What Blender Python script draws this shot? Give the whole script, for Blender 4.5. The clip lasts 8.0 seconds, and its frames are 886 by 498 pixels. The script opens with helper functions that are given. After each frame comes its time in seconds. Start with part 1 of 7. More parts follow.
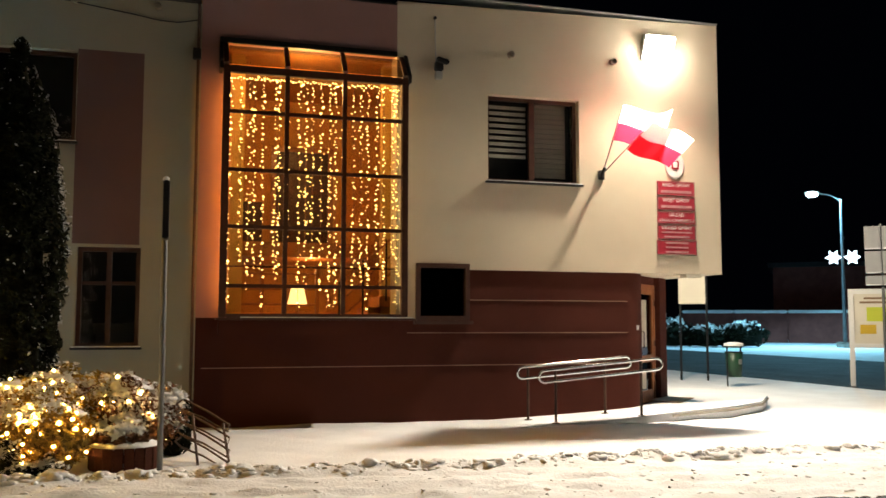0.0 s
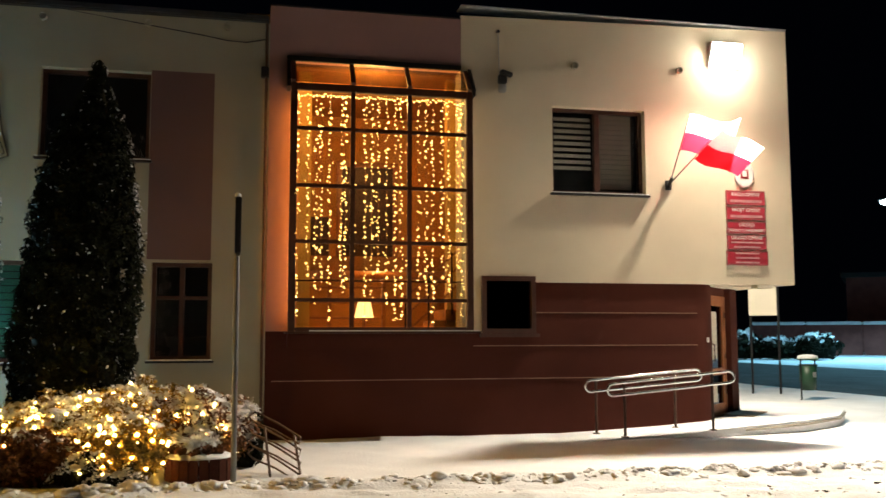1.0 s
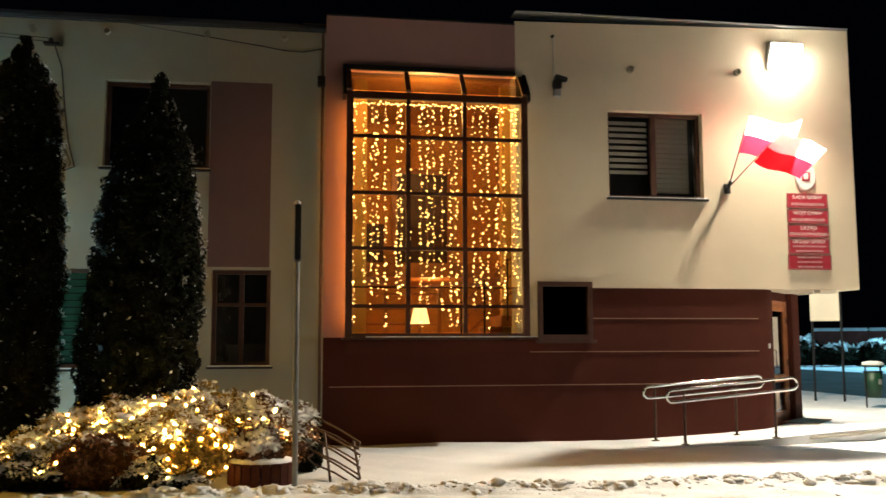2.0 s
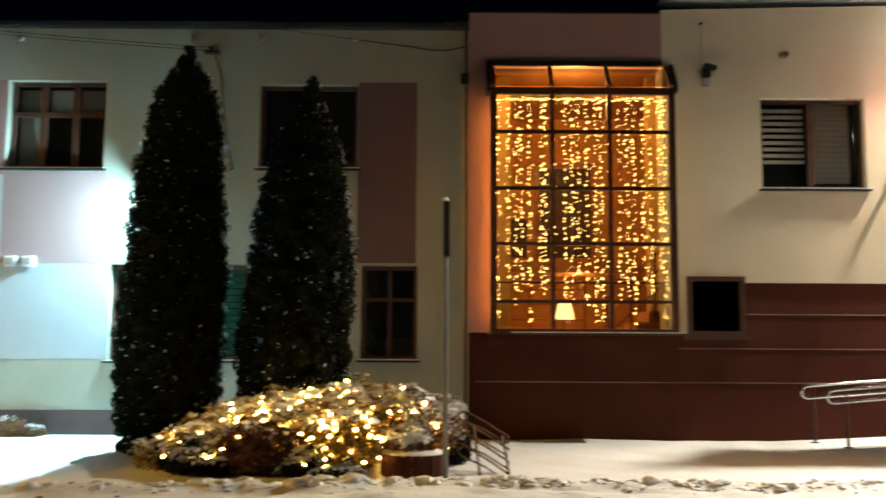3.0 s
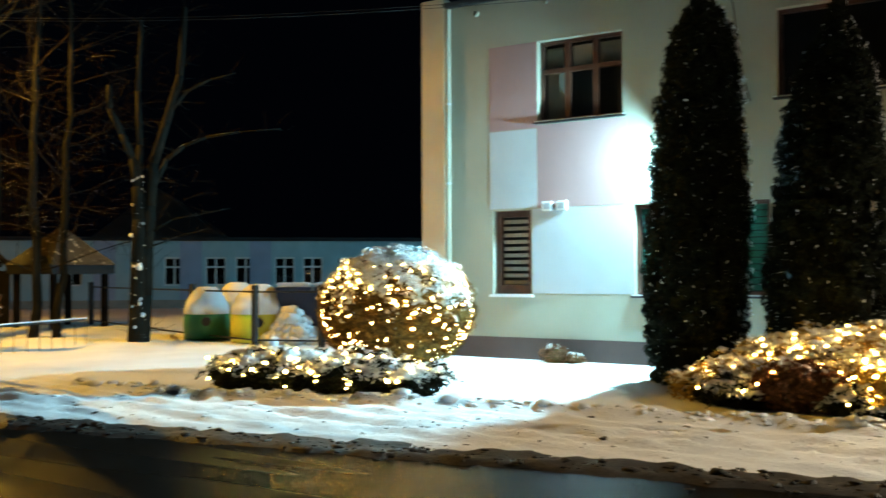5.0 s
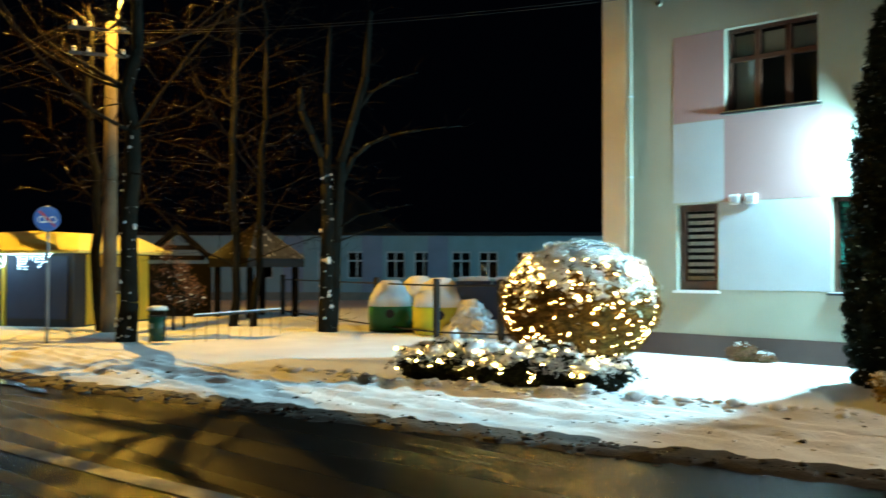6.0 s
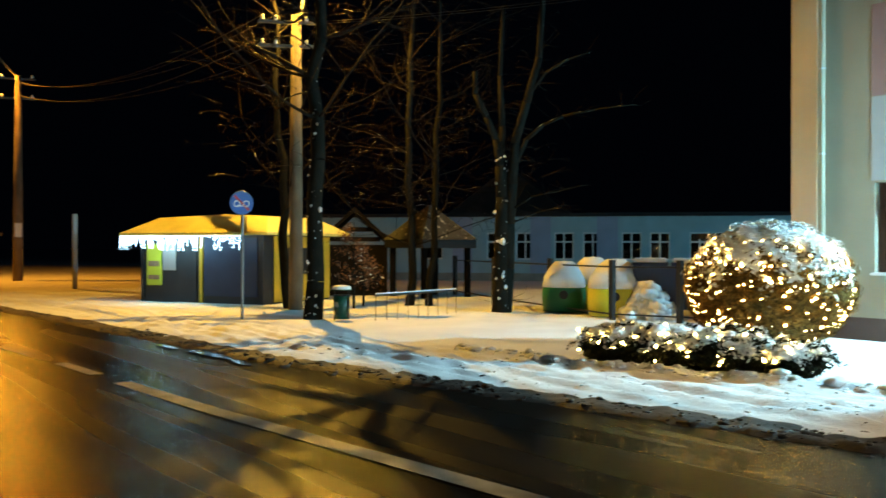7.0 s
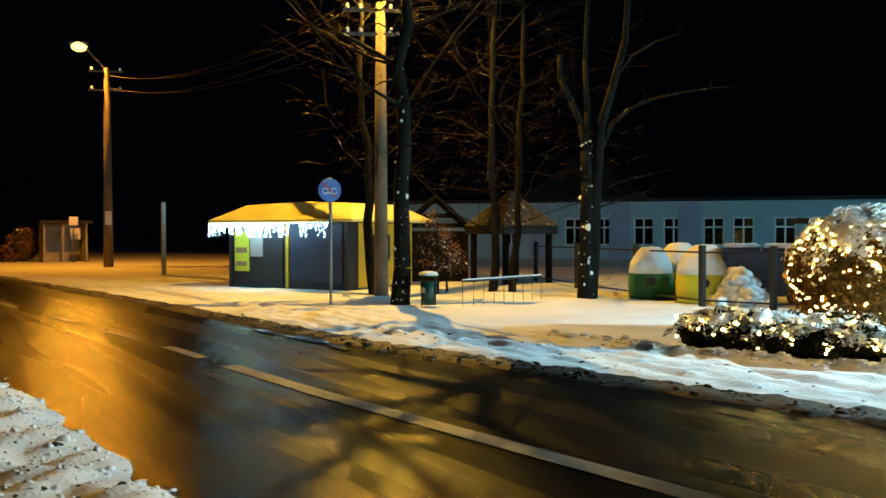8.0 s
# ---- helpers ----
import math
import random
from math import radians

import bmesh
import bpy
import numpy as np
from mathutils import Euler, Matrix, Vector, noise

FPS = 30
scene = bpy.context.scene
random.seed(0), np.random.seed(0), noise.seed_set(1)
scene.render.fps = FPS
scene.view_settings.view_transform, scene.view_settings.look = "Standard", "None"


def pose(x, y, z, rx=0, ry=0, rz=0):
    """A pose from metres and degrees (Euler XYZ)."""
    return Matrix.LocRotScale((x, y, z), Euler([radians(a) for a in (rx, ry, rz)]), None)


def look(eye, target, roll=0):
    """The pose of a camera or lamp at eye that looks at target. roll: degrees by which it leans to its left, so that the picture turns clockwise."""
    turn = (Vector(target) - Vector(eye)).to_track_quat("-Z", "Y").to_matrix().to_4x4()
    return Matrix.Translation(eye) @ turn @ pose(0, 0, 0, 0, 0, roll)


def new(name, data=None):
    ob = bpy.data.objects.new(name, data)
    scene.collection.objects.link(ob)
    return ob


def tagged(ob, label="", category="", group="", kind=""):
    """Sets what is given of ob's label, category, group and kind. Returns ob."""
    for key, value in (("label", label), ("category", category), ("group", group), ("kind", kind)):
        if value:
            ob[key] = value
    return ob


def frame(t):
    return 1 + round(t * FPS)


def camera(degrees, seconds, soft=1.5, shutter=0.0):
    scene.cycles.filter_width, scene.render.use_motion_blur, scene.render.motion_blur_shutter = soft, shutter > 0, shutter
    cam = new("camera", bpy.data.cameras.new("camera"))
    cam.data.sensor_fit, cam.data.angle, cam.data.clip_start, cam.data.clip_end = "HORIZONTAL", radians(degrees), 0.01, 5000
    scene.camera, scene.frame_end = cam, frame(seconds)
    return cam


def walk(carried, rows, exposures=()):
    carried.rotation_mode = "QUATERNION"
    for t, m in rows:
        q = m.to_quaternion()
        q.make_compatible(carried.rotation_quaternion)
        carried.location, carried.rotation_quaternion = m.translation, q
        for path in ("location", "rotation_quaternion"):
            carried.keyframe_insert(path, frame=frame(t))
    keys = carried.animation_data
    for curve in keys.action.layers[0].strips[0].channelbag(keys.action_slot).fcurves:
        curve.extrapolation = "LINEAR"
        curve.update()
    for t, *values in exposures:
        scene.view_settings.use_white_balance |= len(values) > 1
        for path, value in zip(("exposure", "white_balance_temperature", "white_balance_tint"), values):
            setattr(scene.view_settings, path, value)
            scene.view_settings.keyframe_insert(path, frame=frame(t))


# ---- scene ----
cam = camera(52.5, 8.0, shutter=0.5)
PATH = [
    (0, (1.05, 0.555, 1.466), (1.606, 2.469, 1.628), 0.1),
    (0.5, (1.024, 0.554, 1.466), (1.52, 2.483, 1.641), -0.0),
    (1, (0.994, 0.556, 1.463), (1.416, 2.502, 1.654), -0.1),
    (2.5, (0.888, 0.559, 1.452), (1.085, 2.539, 1.66), 0.0),
    (3, (0.831, 0.536, 1.452), (0.835, 2.526, 1.647), 0.3),
    (3.5, (0.759, 0.503, 1.449), (0.522, 2.483, 1.611), 0.6),
    (4, (0.708, 0.46, 1.445), (0.162, 2.381, 1.556), 0.5),
    (4.5, (0.683, 0.394, 1.444), (-0.151, 2.21, 1.514), 0.1),
    (6, (0.609, 0.158, 1.45), (-0.736, 1.637, 1.491), 0.1),
    (6.5, (0.575, 0.046, 1.451), (-0.921, 1.373, 1.468), 0.4),
    (7, (0.513, -0.084, 1.453), (-1.077, 1.13, 1.451), 0.1),
    (7.5, (0.436, -0.222, 1.453), (-1.213, 0.908, 1.434), 0.3),
    (8, (0.349, -0.361, 1.453), (-1.331, 0.725, 1.42), -0.1),
]
EXPOSURE = [(0, -0.33, 6500, 10), (1, -0.3, 6500, 9), (2.5, -0.22, 6450, 6), (3, -0.18, 6400, 5), (3.5, -0.1, 6300, 3), (4, -0.05, 6200, 2), (4.7, 0.0, 6100, 1), (5.8, -0.15, 6100, 0), (6.5, -0.22, 6100, 0), (8, -0.15, 6150, 1)]
walk(cam, [(t, look(eye, target, roll)) for t, eye, target, roll in PATH], EXPOSURE)

# ---- light ----
world = bpy.data.worlds.new("night")
scene.world = world
world.use_nodes = True
bg = world.node_tree.nodes["Background"]
bg.inputs[0].default_value = (0.10, 0.14, 0.30, 1)
bg.inputs[1].default_value = 0.004


def lamp(name, kind, where, target, power, colour, size=0.2, spot=150, blend=0.12):
    data = bpy.data.lights.new(name, kind)
    data.energy, data.color = power, colour
    if kind == "AREA":
        data.shape, data.size, data.size_y = "RECTANGLE", size, size * 0.7
    else:
        data.shadow_soft_size = size
    if kind == "SPOT":
        data.spot_size, data.spot_blend = radians(spot), blend
    ob = new(name, data)
    ob.matrix_world = look(where, target)
    return tagged(ob, kind="structure")


WARM, SODIUM, COOL = (1.0, 0.86, 0.66), (1.0, 0.51, 0.055), (0.45, 0.84, 1.0)
lamp("floodlight_glow", "SPOT", (8.67, 13.52, 5.96), (8.2, 9.2, 3.5), 6600, WARM, 0.11, 168, 0.8)
# extra point lamp added at the floodlight to brighten the wall round it
lamp("added_wall_spill", "POINT", (8.67, 13.50, 5.93), (8.9, 9.2, 3.5), 80, WARM, 0.45)
# unseen lamp added on the side wall to light the ground and boards there
lamp("unseen_side_glow", "SPOT", (10.25, 17.0, 5.6), (14.0, 17.5, 0.0), 2600, WARM, 0.08, 165, 0.6)
lamp("wall_lamp_glow", "AREA", (-3.12, 13.55, 3.42), (-8.2, 7.2, 0.5), 1480, COOL, 0.16)
lamp("yard_lamp_glow", "SPOT", (-8.25, 18.5, 4.2), (-15.0, 17.0, 0.0), 1700, (0.32, 0.76, 1.0), 0.15, 150)
lamp("pole_lamp_glow", "SPOT", (-18.45, 10.08, 8.15), (-16.9, 9.3, 0.0), 5700, SODIUM, 0.02, 146, 0.2)
lamp("far_lamp_glow", "SPOT", (-42.2, 7.8, 9.45), (-42.0, 5.5, 0.0), 5400, (1.0, 0.35, 0.02), 0.2, 165)
lamp("blue_lamp_glow", "SPOT", (39.6, 48.6, 9.6), (38.6, 45.0, 0.0), 17000, (0.30, 0.76, 1.0), 0.2, 165)
lamp("stair_hall_glow", "POINT", (2.9, 14.7, 5.3), (2.9, 14.7, 0), 190, (1.0, 0.50, 0.14), 0.25)
lamp("stair_hall_glow_low", "POINT", (3.2, 16.2, 2.3), (3.2, 16.2, 0), 60, (1.0, 0.45, 0.12), 0.2)

string_glow = lamp("light_string_glow", "AREA", (1.69, 13.79, 3.3), (0.0, 13.79, 3.3), 22, (1.0, 0.31, 0.04), 0.05)
string_glow.data.size_y = 3.2

# ---- materials ----
MATS = {}


def mat(name, colour, rough=0.7, metal=0.0, var=0.25, scale=6.0, bump=0.2, fine=60.0, alt=None, emit=None, power=0.0, snow=0.0, rnd=0.0, coat=0.0):
    """A node material: base colour broken up at two scales, fine relief, and snow on upward faces where asked."""
    m = bpy.data.materials.new(name)
    m.use_nodes = True
    nt = m.node_tree
    N, L = nt.nodes, nt.links
    b = N["Principled BSDF"]
    b.inputs["Metallic"].default_value = metal
    b.inputs["Coat Weight"].default_value = coat
    co = N.new("ShaderNodeTexCoord")
    geo = N.new("ShaderNodeNewGeometry")
    big, small = N.new("ShaderNodeTexNoise"), N.new("ShaderNodeTexNoise")
    for n, s, d in ((big, scale * 0.25, 5.0), (small, fine, 4.0)):
        n.inputs["Scale"].default_value, n.inputs["Detail"].default_value = s, d
        L.new(geo.outputs["Position"], n.inputs["Vector"])
    c2 = alt or tuple(v * (1 - var) for v in colour)
    ramp = N.new("ShaderNodeMapRange")
    ramp.inputs[1].default_value, ramp.inputs[2].default_value = 0.35, 0.68
    L.new(big.outputs["Fac"], ramp.inputs[0])
    mix = N.new("ShaderNodeMix")
    mix.data_type = "RGBA"
    mix.inputs[6].default_value, mix.inputs[7].default_value = (*colour, 1), (*c2, 1)
    L.new(ramp.outputs[0], mix.inputs[0])
    grain = N.new("ShaderNodeMix")
    grain.data_type, grain.blend_type = "RGBA", "MULTIPLY"
    grain.inputs[0].default_value = min(1.0, var * 1.6)
    L.new(mix.outputs[2], grain.inputs[6])
    L.new(small.outputs["Fac"], grain.inputs[7])
    gain = N.new("ShaderNodeMix")
    gain.data_type, gain.blend_type = "RGBA", "MULTIPLY"
    gain.inputs[0].default_value = 1.0
    g = 1 + 0.5 * min(1.0, var * 1.6)
    gain.inputs[7].default_value = (g, g, g, 1)
    L.new(grain.outputs[2], gain.inputs[6])
    out = gain.outputs[2]
    if rnd:
        info = N.new("ShaderNodeNewGeometry")
        r = N.new("ShaderNodeMapRange")
        r.inputs[3].default_value, r.inputs[4].default_value = 1 - rnd, 1 + rnd
        L.new(info.outputs["Random Per Island"], r.inputs[0])
        s = N.new("ShaderNodeMix")
        s.data_type, s.blend_type = "RGBA", "MULTIPLY"
        s.inputs[0].default_value = 1.0
        L.new(out, s.inputs[6])
        L.new(r.outputs[0], s.inputs[7])
        out = s.outputs[2]
    if snow:
        sep = N.new("ShaderNodeSeparateXYZ")
        L.new(geo.outputs["Normal"], sep.inputs[0])
        add = N.new("ShaderNodeMath")
        add.operation = "ADD"
        L.new(sep.outputs[2], add.inputs[0])
        patch = N.new("ShaderNodeTexNoise")
        patch.inputs["Scale"].default_value = 7.0
        L.new(geo.outputs["Position"], patch.inputs["Vector"])
        L.new(patch.outputs["Fac"], add.inputs[1])
        mr = N.new("ShaderNodeMapRange")
        mr.inputs[1].default_value, mr.inputs[2].default_value = 1.5 - snow, 1.65 - snow
        L.new(add.outputs[0], mr.inputs[0])
        s = N.new("ShaderNodeMix")
        s.data_type = "RGBA"
        s.inputs[7].default_value = (0.8, 0.82, 0.85, 1)
        L.new(mr.outputs[0], s.inputs[0])
        L.new(out, s.inputs[6])
        out = s.outputs[2]
    L.new(out, b.inputs["Base Color"])
    rr = N.new("ShaderNodeMapRange")
    rr.inputs[3].default_value, rr.inputs[4].default_value = max(0.03, rough - 0.12), min(1.0, rough + 0.12)
    L.new(big.outputs["Fac"], rr.inputs[0])
    L.new(rr.outputs[0], b.inputs["Roughness"])
    if bump:
        bp = N.new("ShaderNodeBump")
        bp.inputs["Strength"].default_value, bp.inputs["Distance"].default_value = bump, 0.01
        L.new(small.outputs["Fac"], bp.inputs["Height"])
        L.new(bp.outputs[0], b.inputs["Normal"])
    if emit:
        b.inputs["Emission Color"].default_value, b.inputs["Emission Strength"].default_value = (*emit, 1), power
    MATS[name] = m
    return m


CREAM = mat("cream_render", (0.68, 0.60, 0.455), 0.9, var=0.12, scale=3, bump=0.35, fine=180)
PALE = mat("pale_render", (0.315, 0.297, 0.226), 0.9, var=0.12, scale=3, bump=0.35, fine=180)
PINK = mat("pink_render", (0.31, 0.19, 0.18), 0.9, var=0.12, scale=3, bump=0.35, fine=180)
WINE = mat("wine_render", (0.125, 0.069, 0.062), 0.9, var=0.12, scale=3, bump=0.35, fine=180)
LILAC = mat("grey_lilac_render", (0.38, 0.385, 0.39), 0.9, var=0.12, scale=3, bump=0.35, fine=180)
MAUVE = mat("mauve_render", (0.36, 0.21, 0.20), 0.9, var=0.15, scale=3, bump=0.35, fine=180)
BROWN = mat("brown_render", (0.085, 0.024, 0.016), 0.8, var=0.2, scale=3, bump=0.4, fine=160)
GROOVE = mat("groove_paint", (0.34, 0.22, 0.15), 0.8, var=0.2, bump=0.1)
DARKWOOD = mat("dark_weathered_wood", (0.045, 0.027, 0.018), 0.8, var=0.35, scale=20, bump=0.3)
STAINED = mat("red_brown_stained_wood", (0.075, 0.022, 0.012), 0.7, var=0.35, scale=20, bump=0.3)
# nearly black, so shed and gazebo stay dark under the lamps
SHEDWOOD = mat("near_black_timber", (0.005, 0.0036, 0.003), 0.9, var=0.4, scale=20, bump=0.3)
WOOD = mat("brown_frame", (0.075, 0.028, 0.015), 0.45, var=0.3, scale=20, bump=0.1)
DOORWOOD = mat("orange_brown_door_wood", (0.42, 0.15, 0.05), 0.45, var=0.3, scale=20, bump=0.1)
# near-black for sheets that stand in for the darkness of unlit rooms
DARK = mat("unlit_interior_black", (0.012, 0.012, 0.013), 0.8, var=0.2, bump=0)
BLACK = mat("black_metal", (0.02, 0.02, 0.022), 0.5, 0.3, var=0.3, bump=0.1)
ROOFING = mat("black_roofing", (0.02, 0.02, 0.022), 0.9, var=0.3, bump=0.3)
SNOW = mat("snow", (0.80, 0.81, 0.84), 0.75, var=0.08, scale=4, bump=0.9, fine=32, alt=(0.70, 0.71, 0.74))
DIRTY = mat("dirty_snow", (0.034, 0.026, 0.019), 0.7, var=0.4, scale=18, bump=0.8, fine=30, alt=(0.009, 0.007, 0.006))
STEEL = mat("steel", (0.62, 0.62, 0.62), 0.22, 1.0, var=0.1, bump=0.02)
GALV = mat("galvanised", (0.20, 0.205, 0.21), 0.5, 0.7, var=0.25, scale=12, bump=0.1)
RUST = mat("dark_brown_metal", (0.10, 0.055, 0.035), 0.6, 0.3, var=0.35, scale=20, bump=0.2)
WHITEP = mat("white_paint", (0.78, 0.78, 0.76), 0.5, var=0.08, bump=0.05)
GREYP = mat("grey_plate", (0.42, 0.43, 0.44), 0.5, 0.4, var=0.15, bump=0.05)
GREEN = mat("green_plastic", (0.01, 0.055, 0.028), 0.45, var=0.2, bump=0.05)
CONCRETE = mat("concrete", (0.38, 0.35, 0.30), 0.9, var=0.25, scale=8, bump=0.5, fine=80)
POLE = mat("weathered_pole_concrete", (0.17, 0.125, 0.08), 0.9, var=0.35, scale=8, bump=0.5, fine=80)
PLINTH = mat("grey_brown_plinth", (0.080, 0.050, 0.042), 0.85, var=0.25, scale=3, bump=0.4, fine=160)
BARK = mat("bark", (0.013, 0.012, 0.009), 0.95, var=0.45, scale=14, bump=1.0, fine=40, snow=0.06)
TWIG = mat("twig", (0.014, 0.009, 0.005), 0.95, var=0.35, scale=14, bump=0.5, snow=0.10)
THUJA = mat("thuja_leaf", (0.014, 0.018, 0.008), 0.8, var=0.5, scale=10, bump=0.2, rnd=0.6)
# core darker than the leaves: shade deep inside the growth is in its colour
THUJA_IN = mat("thuja_shade_core", (0.010, 0.012, 0.007), 0.95, var=0.4, bump=0.5)
# golden glow of the fairy lights is put into both leaf colours
LEAF = mat("bulb_lit_juniper_leaf", (0.42, 0.28, 0.06), 0.8, var=0.5, scale=10, bump=0.2, rnd=0.6)
BALLLEAF = mat("bulb_lit_clipped_leaf", (0.20, 0.125, 0.032), 0.8, var=0.5, scale=10, bump=0.2, rnd=0.6)
# shrub core, likewise coloured dark for the shade between the leaves
LEAF_IN = mat("shrub_shade_core", (0.13, 0.085, 0.03), 0.95, var=0.4, bump=0.5)
DRY = mat("dry_twigs", (0.22, 0.11, 0.06), 0.9, var=0.4, bump=0.2, rnd=0.5)
SNOWLEAF = mat("snowy_leaf", (0.78, 0.79, 0.80), 0.8, var=0.1, bump=0.4, fine=40, rnd=0.08)
for m_ in (BARK, TWIG, THUJA, THUJA_IN, LEAF, BALLLEAF, LEAF_IN, DRY, SHEDWOOD, DARKWOOD, STAINED, BROWN):
    m_.node_tree.nodes["Principled BSDF"].inputs["Specular IOR Level"].default_value = 0.1
BLIND = mat("blind_fabric", (0.55, 0.50, 0.42), 0.9, var=0.1, bump=0.1)
BLIND_DARK = mat("dark_blind_fabric", (0.24, 0.21, 0.17), 0.9, var=0.1, bump=0.1)
GREENBLIND = mat("green_blind", (0.03, 0.16, 0.11), 0.7, var=0.1, bump=0.1)
RED = mat("red_plate", (0.36, 0.025, 0.045), 0.35, var=0.1, bump=0)
REDCLOTH = mat("red_cloth", (0.70, 0.015, 0.04), 0.85, var=0.1, bump=0.15, fine=400)
WHITECLOTH = mat("white_cloth", (0.82, 0.82, 0.82), 0.85, var=0.05, bump=0.15, fine=400)
for cloth in (REDCLOTH, WHITECLOTH):
    nt = cloth.node_tree
    body, end = nt.nodes["Principled BSDF"], nt.nodes["Material Output"]
    thin, both = nt.nodes.new("ShaderNodeBsdfTranslucent"), nt.nodes.new("ShaderNodeMixShader")
    nt.links.new(body.inputs["Base Color"].links[0].from_socket, thin.inputs[0])
    both.inputs[0].default_value = 0.45
    nt.links.new(body.outputs[0], both.inputs[1])
    nt.links.new(thin.outputs[0], both.inputs[2])
    nt.links.new(both.outputs[0], end.inputs[0])
# lighter than the ochre walls: the posts' lit look is in this colour
HONEY = mat("lit_honey_post", (0.72, 0.46, 0.12), 0.6, var=0.1, bump=0.05)
OCHRE = mat("ochre_wall", (0.58, 0.28, 0.07), 0.9, var=0.12, bump=0.2)
OCHREWOOD = mat("varnished_wood", (0.42, 0.17, 0.04), 0.4, var=0.3, scale=18, bump=0.1)
YELLOWP = mat("yellow_paint", (0.62, 0.42, 0.03), 0.5, var=0.15, bump=0.05)
POSTER = mat("yellow_green_poster", (0.55, 0.62, 0.05), 0.5, var=0.1, bump=0)
# sodium light on the snowy kiosk roof, put into its colour as yellow
ROOFYELLOW = mat("lamp_yellow_roof", (0.80, 0.74, 0.25), 0.6, var=0.15, bump=0.15)
NAVY = mat("dark_grey_panel", (0.020, 0.022, 0.028), 0.55, var=0.25, bump=0.1)
BLUEP = mat("blue_plate", (0.02, 0.10, 0.42), 0.4, var=0.15, bump=0)
BINBLUE = mat("dark_blue_plastic", (0.015, 0.03, 0.08), 0.5, var=0.2, bump=0.05)
BINYELLOW = mat("yellow_plastic", (0.58, 0.55, 0.03), 0.5, var=0.15, bump=0.05)
BINGREEN = mat("bell_green_plastic", (0.02, 0.16, 0.06), 0.5, var=0.15, bump=0.05)
FARLILAC = mat("faded_lilac_render", (0.38, 0.42, 0.56), 0.9, var=0.12, bump=0.2)
FARWALL = mat("pale_blue_render", (0.40, 0.55, 0.60), 0.9, var=0.12, bump=0.2)
TILE = mat("red_brown_wall", (0.18, 0.05, 0.04), 0.9, var=0.3, bump=0.4)
SOIL = mat("wet_soil", (0.36, 0.26, 0.15), 0.95, var=0.4, scale=10, bump=0.7, fine=30)
LINE = mat("worn_line_paint", (0.17, 0.165, 0.15), 0.5, var=0.5, scale=14, bump=0.3, alt=(0.05, 0.048, 0.045))
PAPER = mat("paper", (0.70, 0.66, 0.55), 0.8, var=0.08, bump=0)
PRINT = mat("print", (0.30, 0.20, 0.12), 0.8, var=0.3, scale=40, bump=0)
BULB = mat("warm_bulb", (1, 0.8, 0.5), 0.4, var=0, bump=0, emit=(1.0, 0.60, 0.15), power=13)
BULB_LOW = mat("warm_bulb_outdoor", (1, 0.8, 0.5), 0.4, var=0, bump=0, emit=(1.0, 0.57, 0.13), power=75)
BULB_BUSH = mat("warm_bulb_shrub", (1, 0.8, 0.5), 0.4, var=0, bump=0, emit=(1.0, 0.57, 0.12), power=115)
ICICLE = mat("cold_white_bulb", (0.9, 0.95, 1), 0.4, var=0, bump=0, emit=(0.50, 0.80, 1.0), power=24)
GLARE = mat("lamp_lens", (1, 1, 1), 0.4, var=0, bump=0, emit=(1.0, 0.95, 0.85), power=130)
GLARE_S = mat("sodium_lens", (1, 1, 1), 0.4, var=0, bump=0, emit=(1.0, 0.58, 0.10), power=6)
GLARE_B = mat("cool_lens", (1, 1, 1), 0.4, var=0, bump=0, emit=(0.55, 0.92, 1.0), power=60)


def asphalt():
    """Wet asphalt: near black, with long smoother tracks that the wheels have left and drier patches between."""
    m = mat("wet_asphalt", (0.010, 0.008, 0.006), 0.3, var=0.45, scale=2.0, bump=0.40, fine=70, alt=(0.004, 0.0035, 0.003))
    m.node_tree.nodes["Principled BSDF"].inputs["Specular IOR Level"].default_value = 0.08
    n, links = m.node_tree.nodes, m.node_tree.links
    for k in n:
        if k.type == "MAP_RANGE" and k.outputs[0].links and k.outputs[0].links[0].to_socket.name == "Roughness":
            k.inputs[1].default_value, k.inputs[2].default_value = 0.34, 0.66
            k.inputs[3].default_value, k.inputs[4].default_value = 0.18, 0.32
            run = n.new("ShaderNodeMapping")
            run.inputs["Rotation"].default_value = (0, 0, radians(-5))
            run.inputs["Scale"].default_value = (0.09, 1.7, 1.0)
            tracks = n.new("ShaderNodeTexNoise")
            tracks.inputs["Scale"].default_value, tracks.inputs["Detail"].default_value = 1.0, 1.0
            geo = next(g for g in n if g.type == "NEW_GEOMETRY")
            links.new(geo.outputs["Position"], run.inputs["Vector"])
            links.new(run.outputs[0], tracks.inputs["Vector"])
            links.new(tracks.outputs["Fac"], k.inputs[0])
    return m


ASPHALT = asphalt()
DRYASPHALT = mat("dry_asphalt", (0.045, 0.043, 0.042), 0.92, var=0.4, scale=3, bump=0.5, fine=90)
DRYASPHALT.node_tree.nodes["Principled BSDF"].inputs["Specular IOR Level"].default_value = 0.2


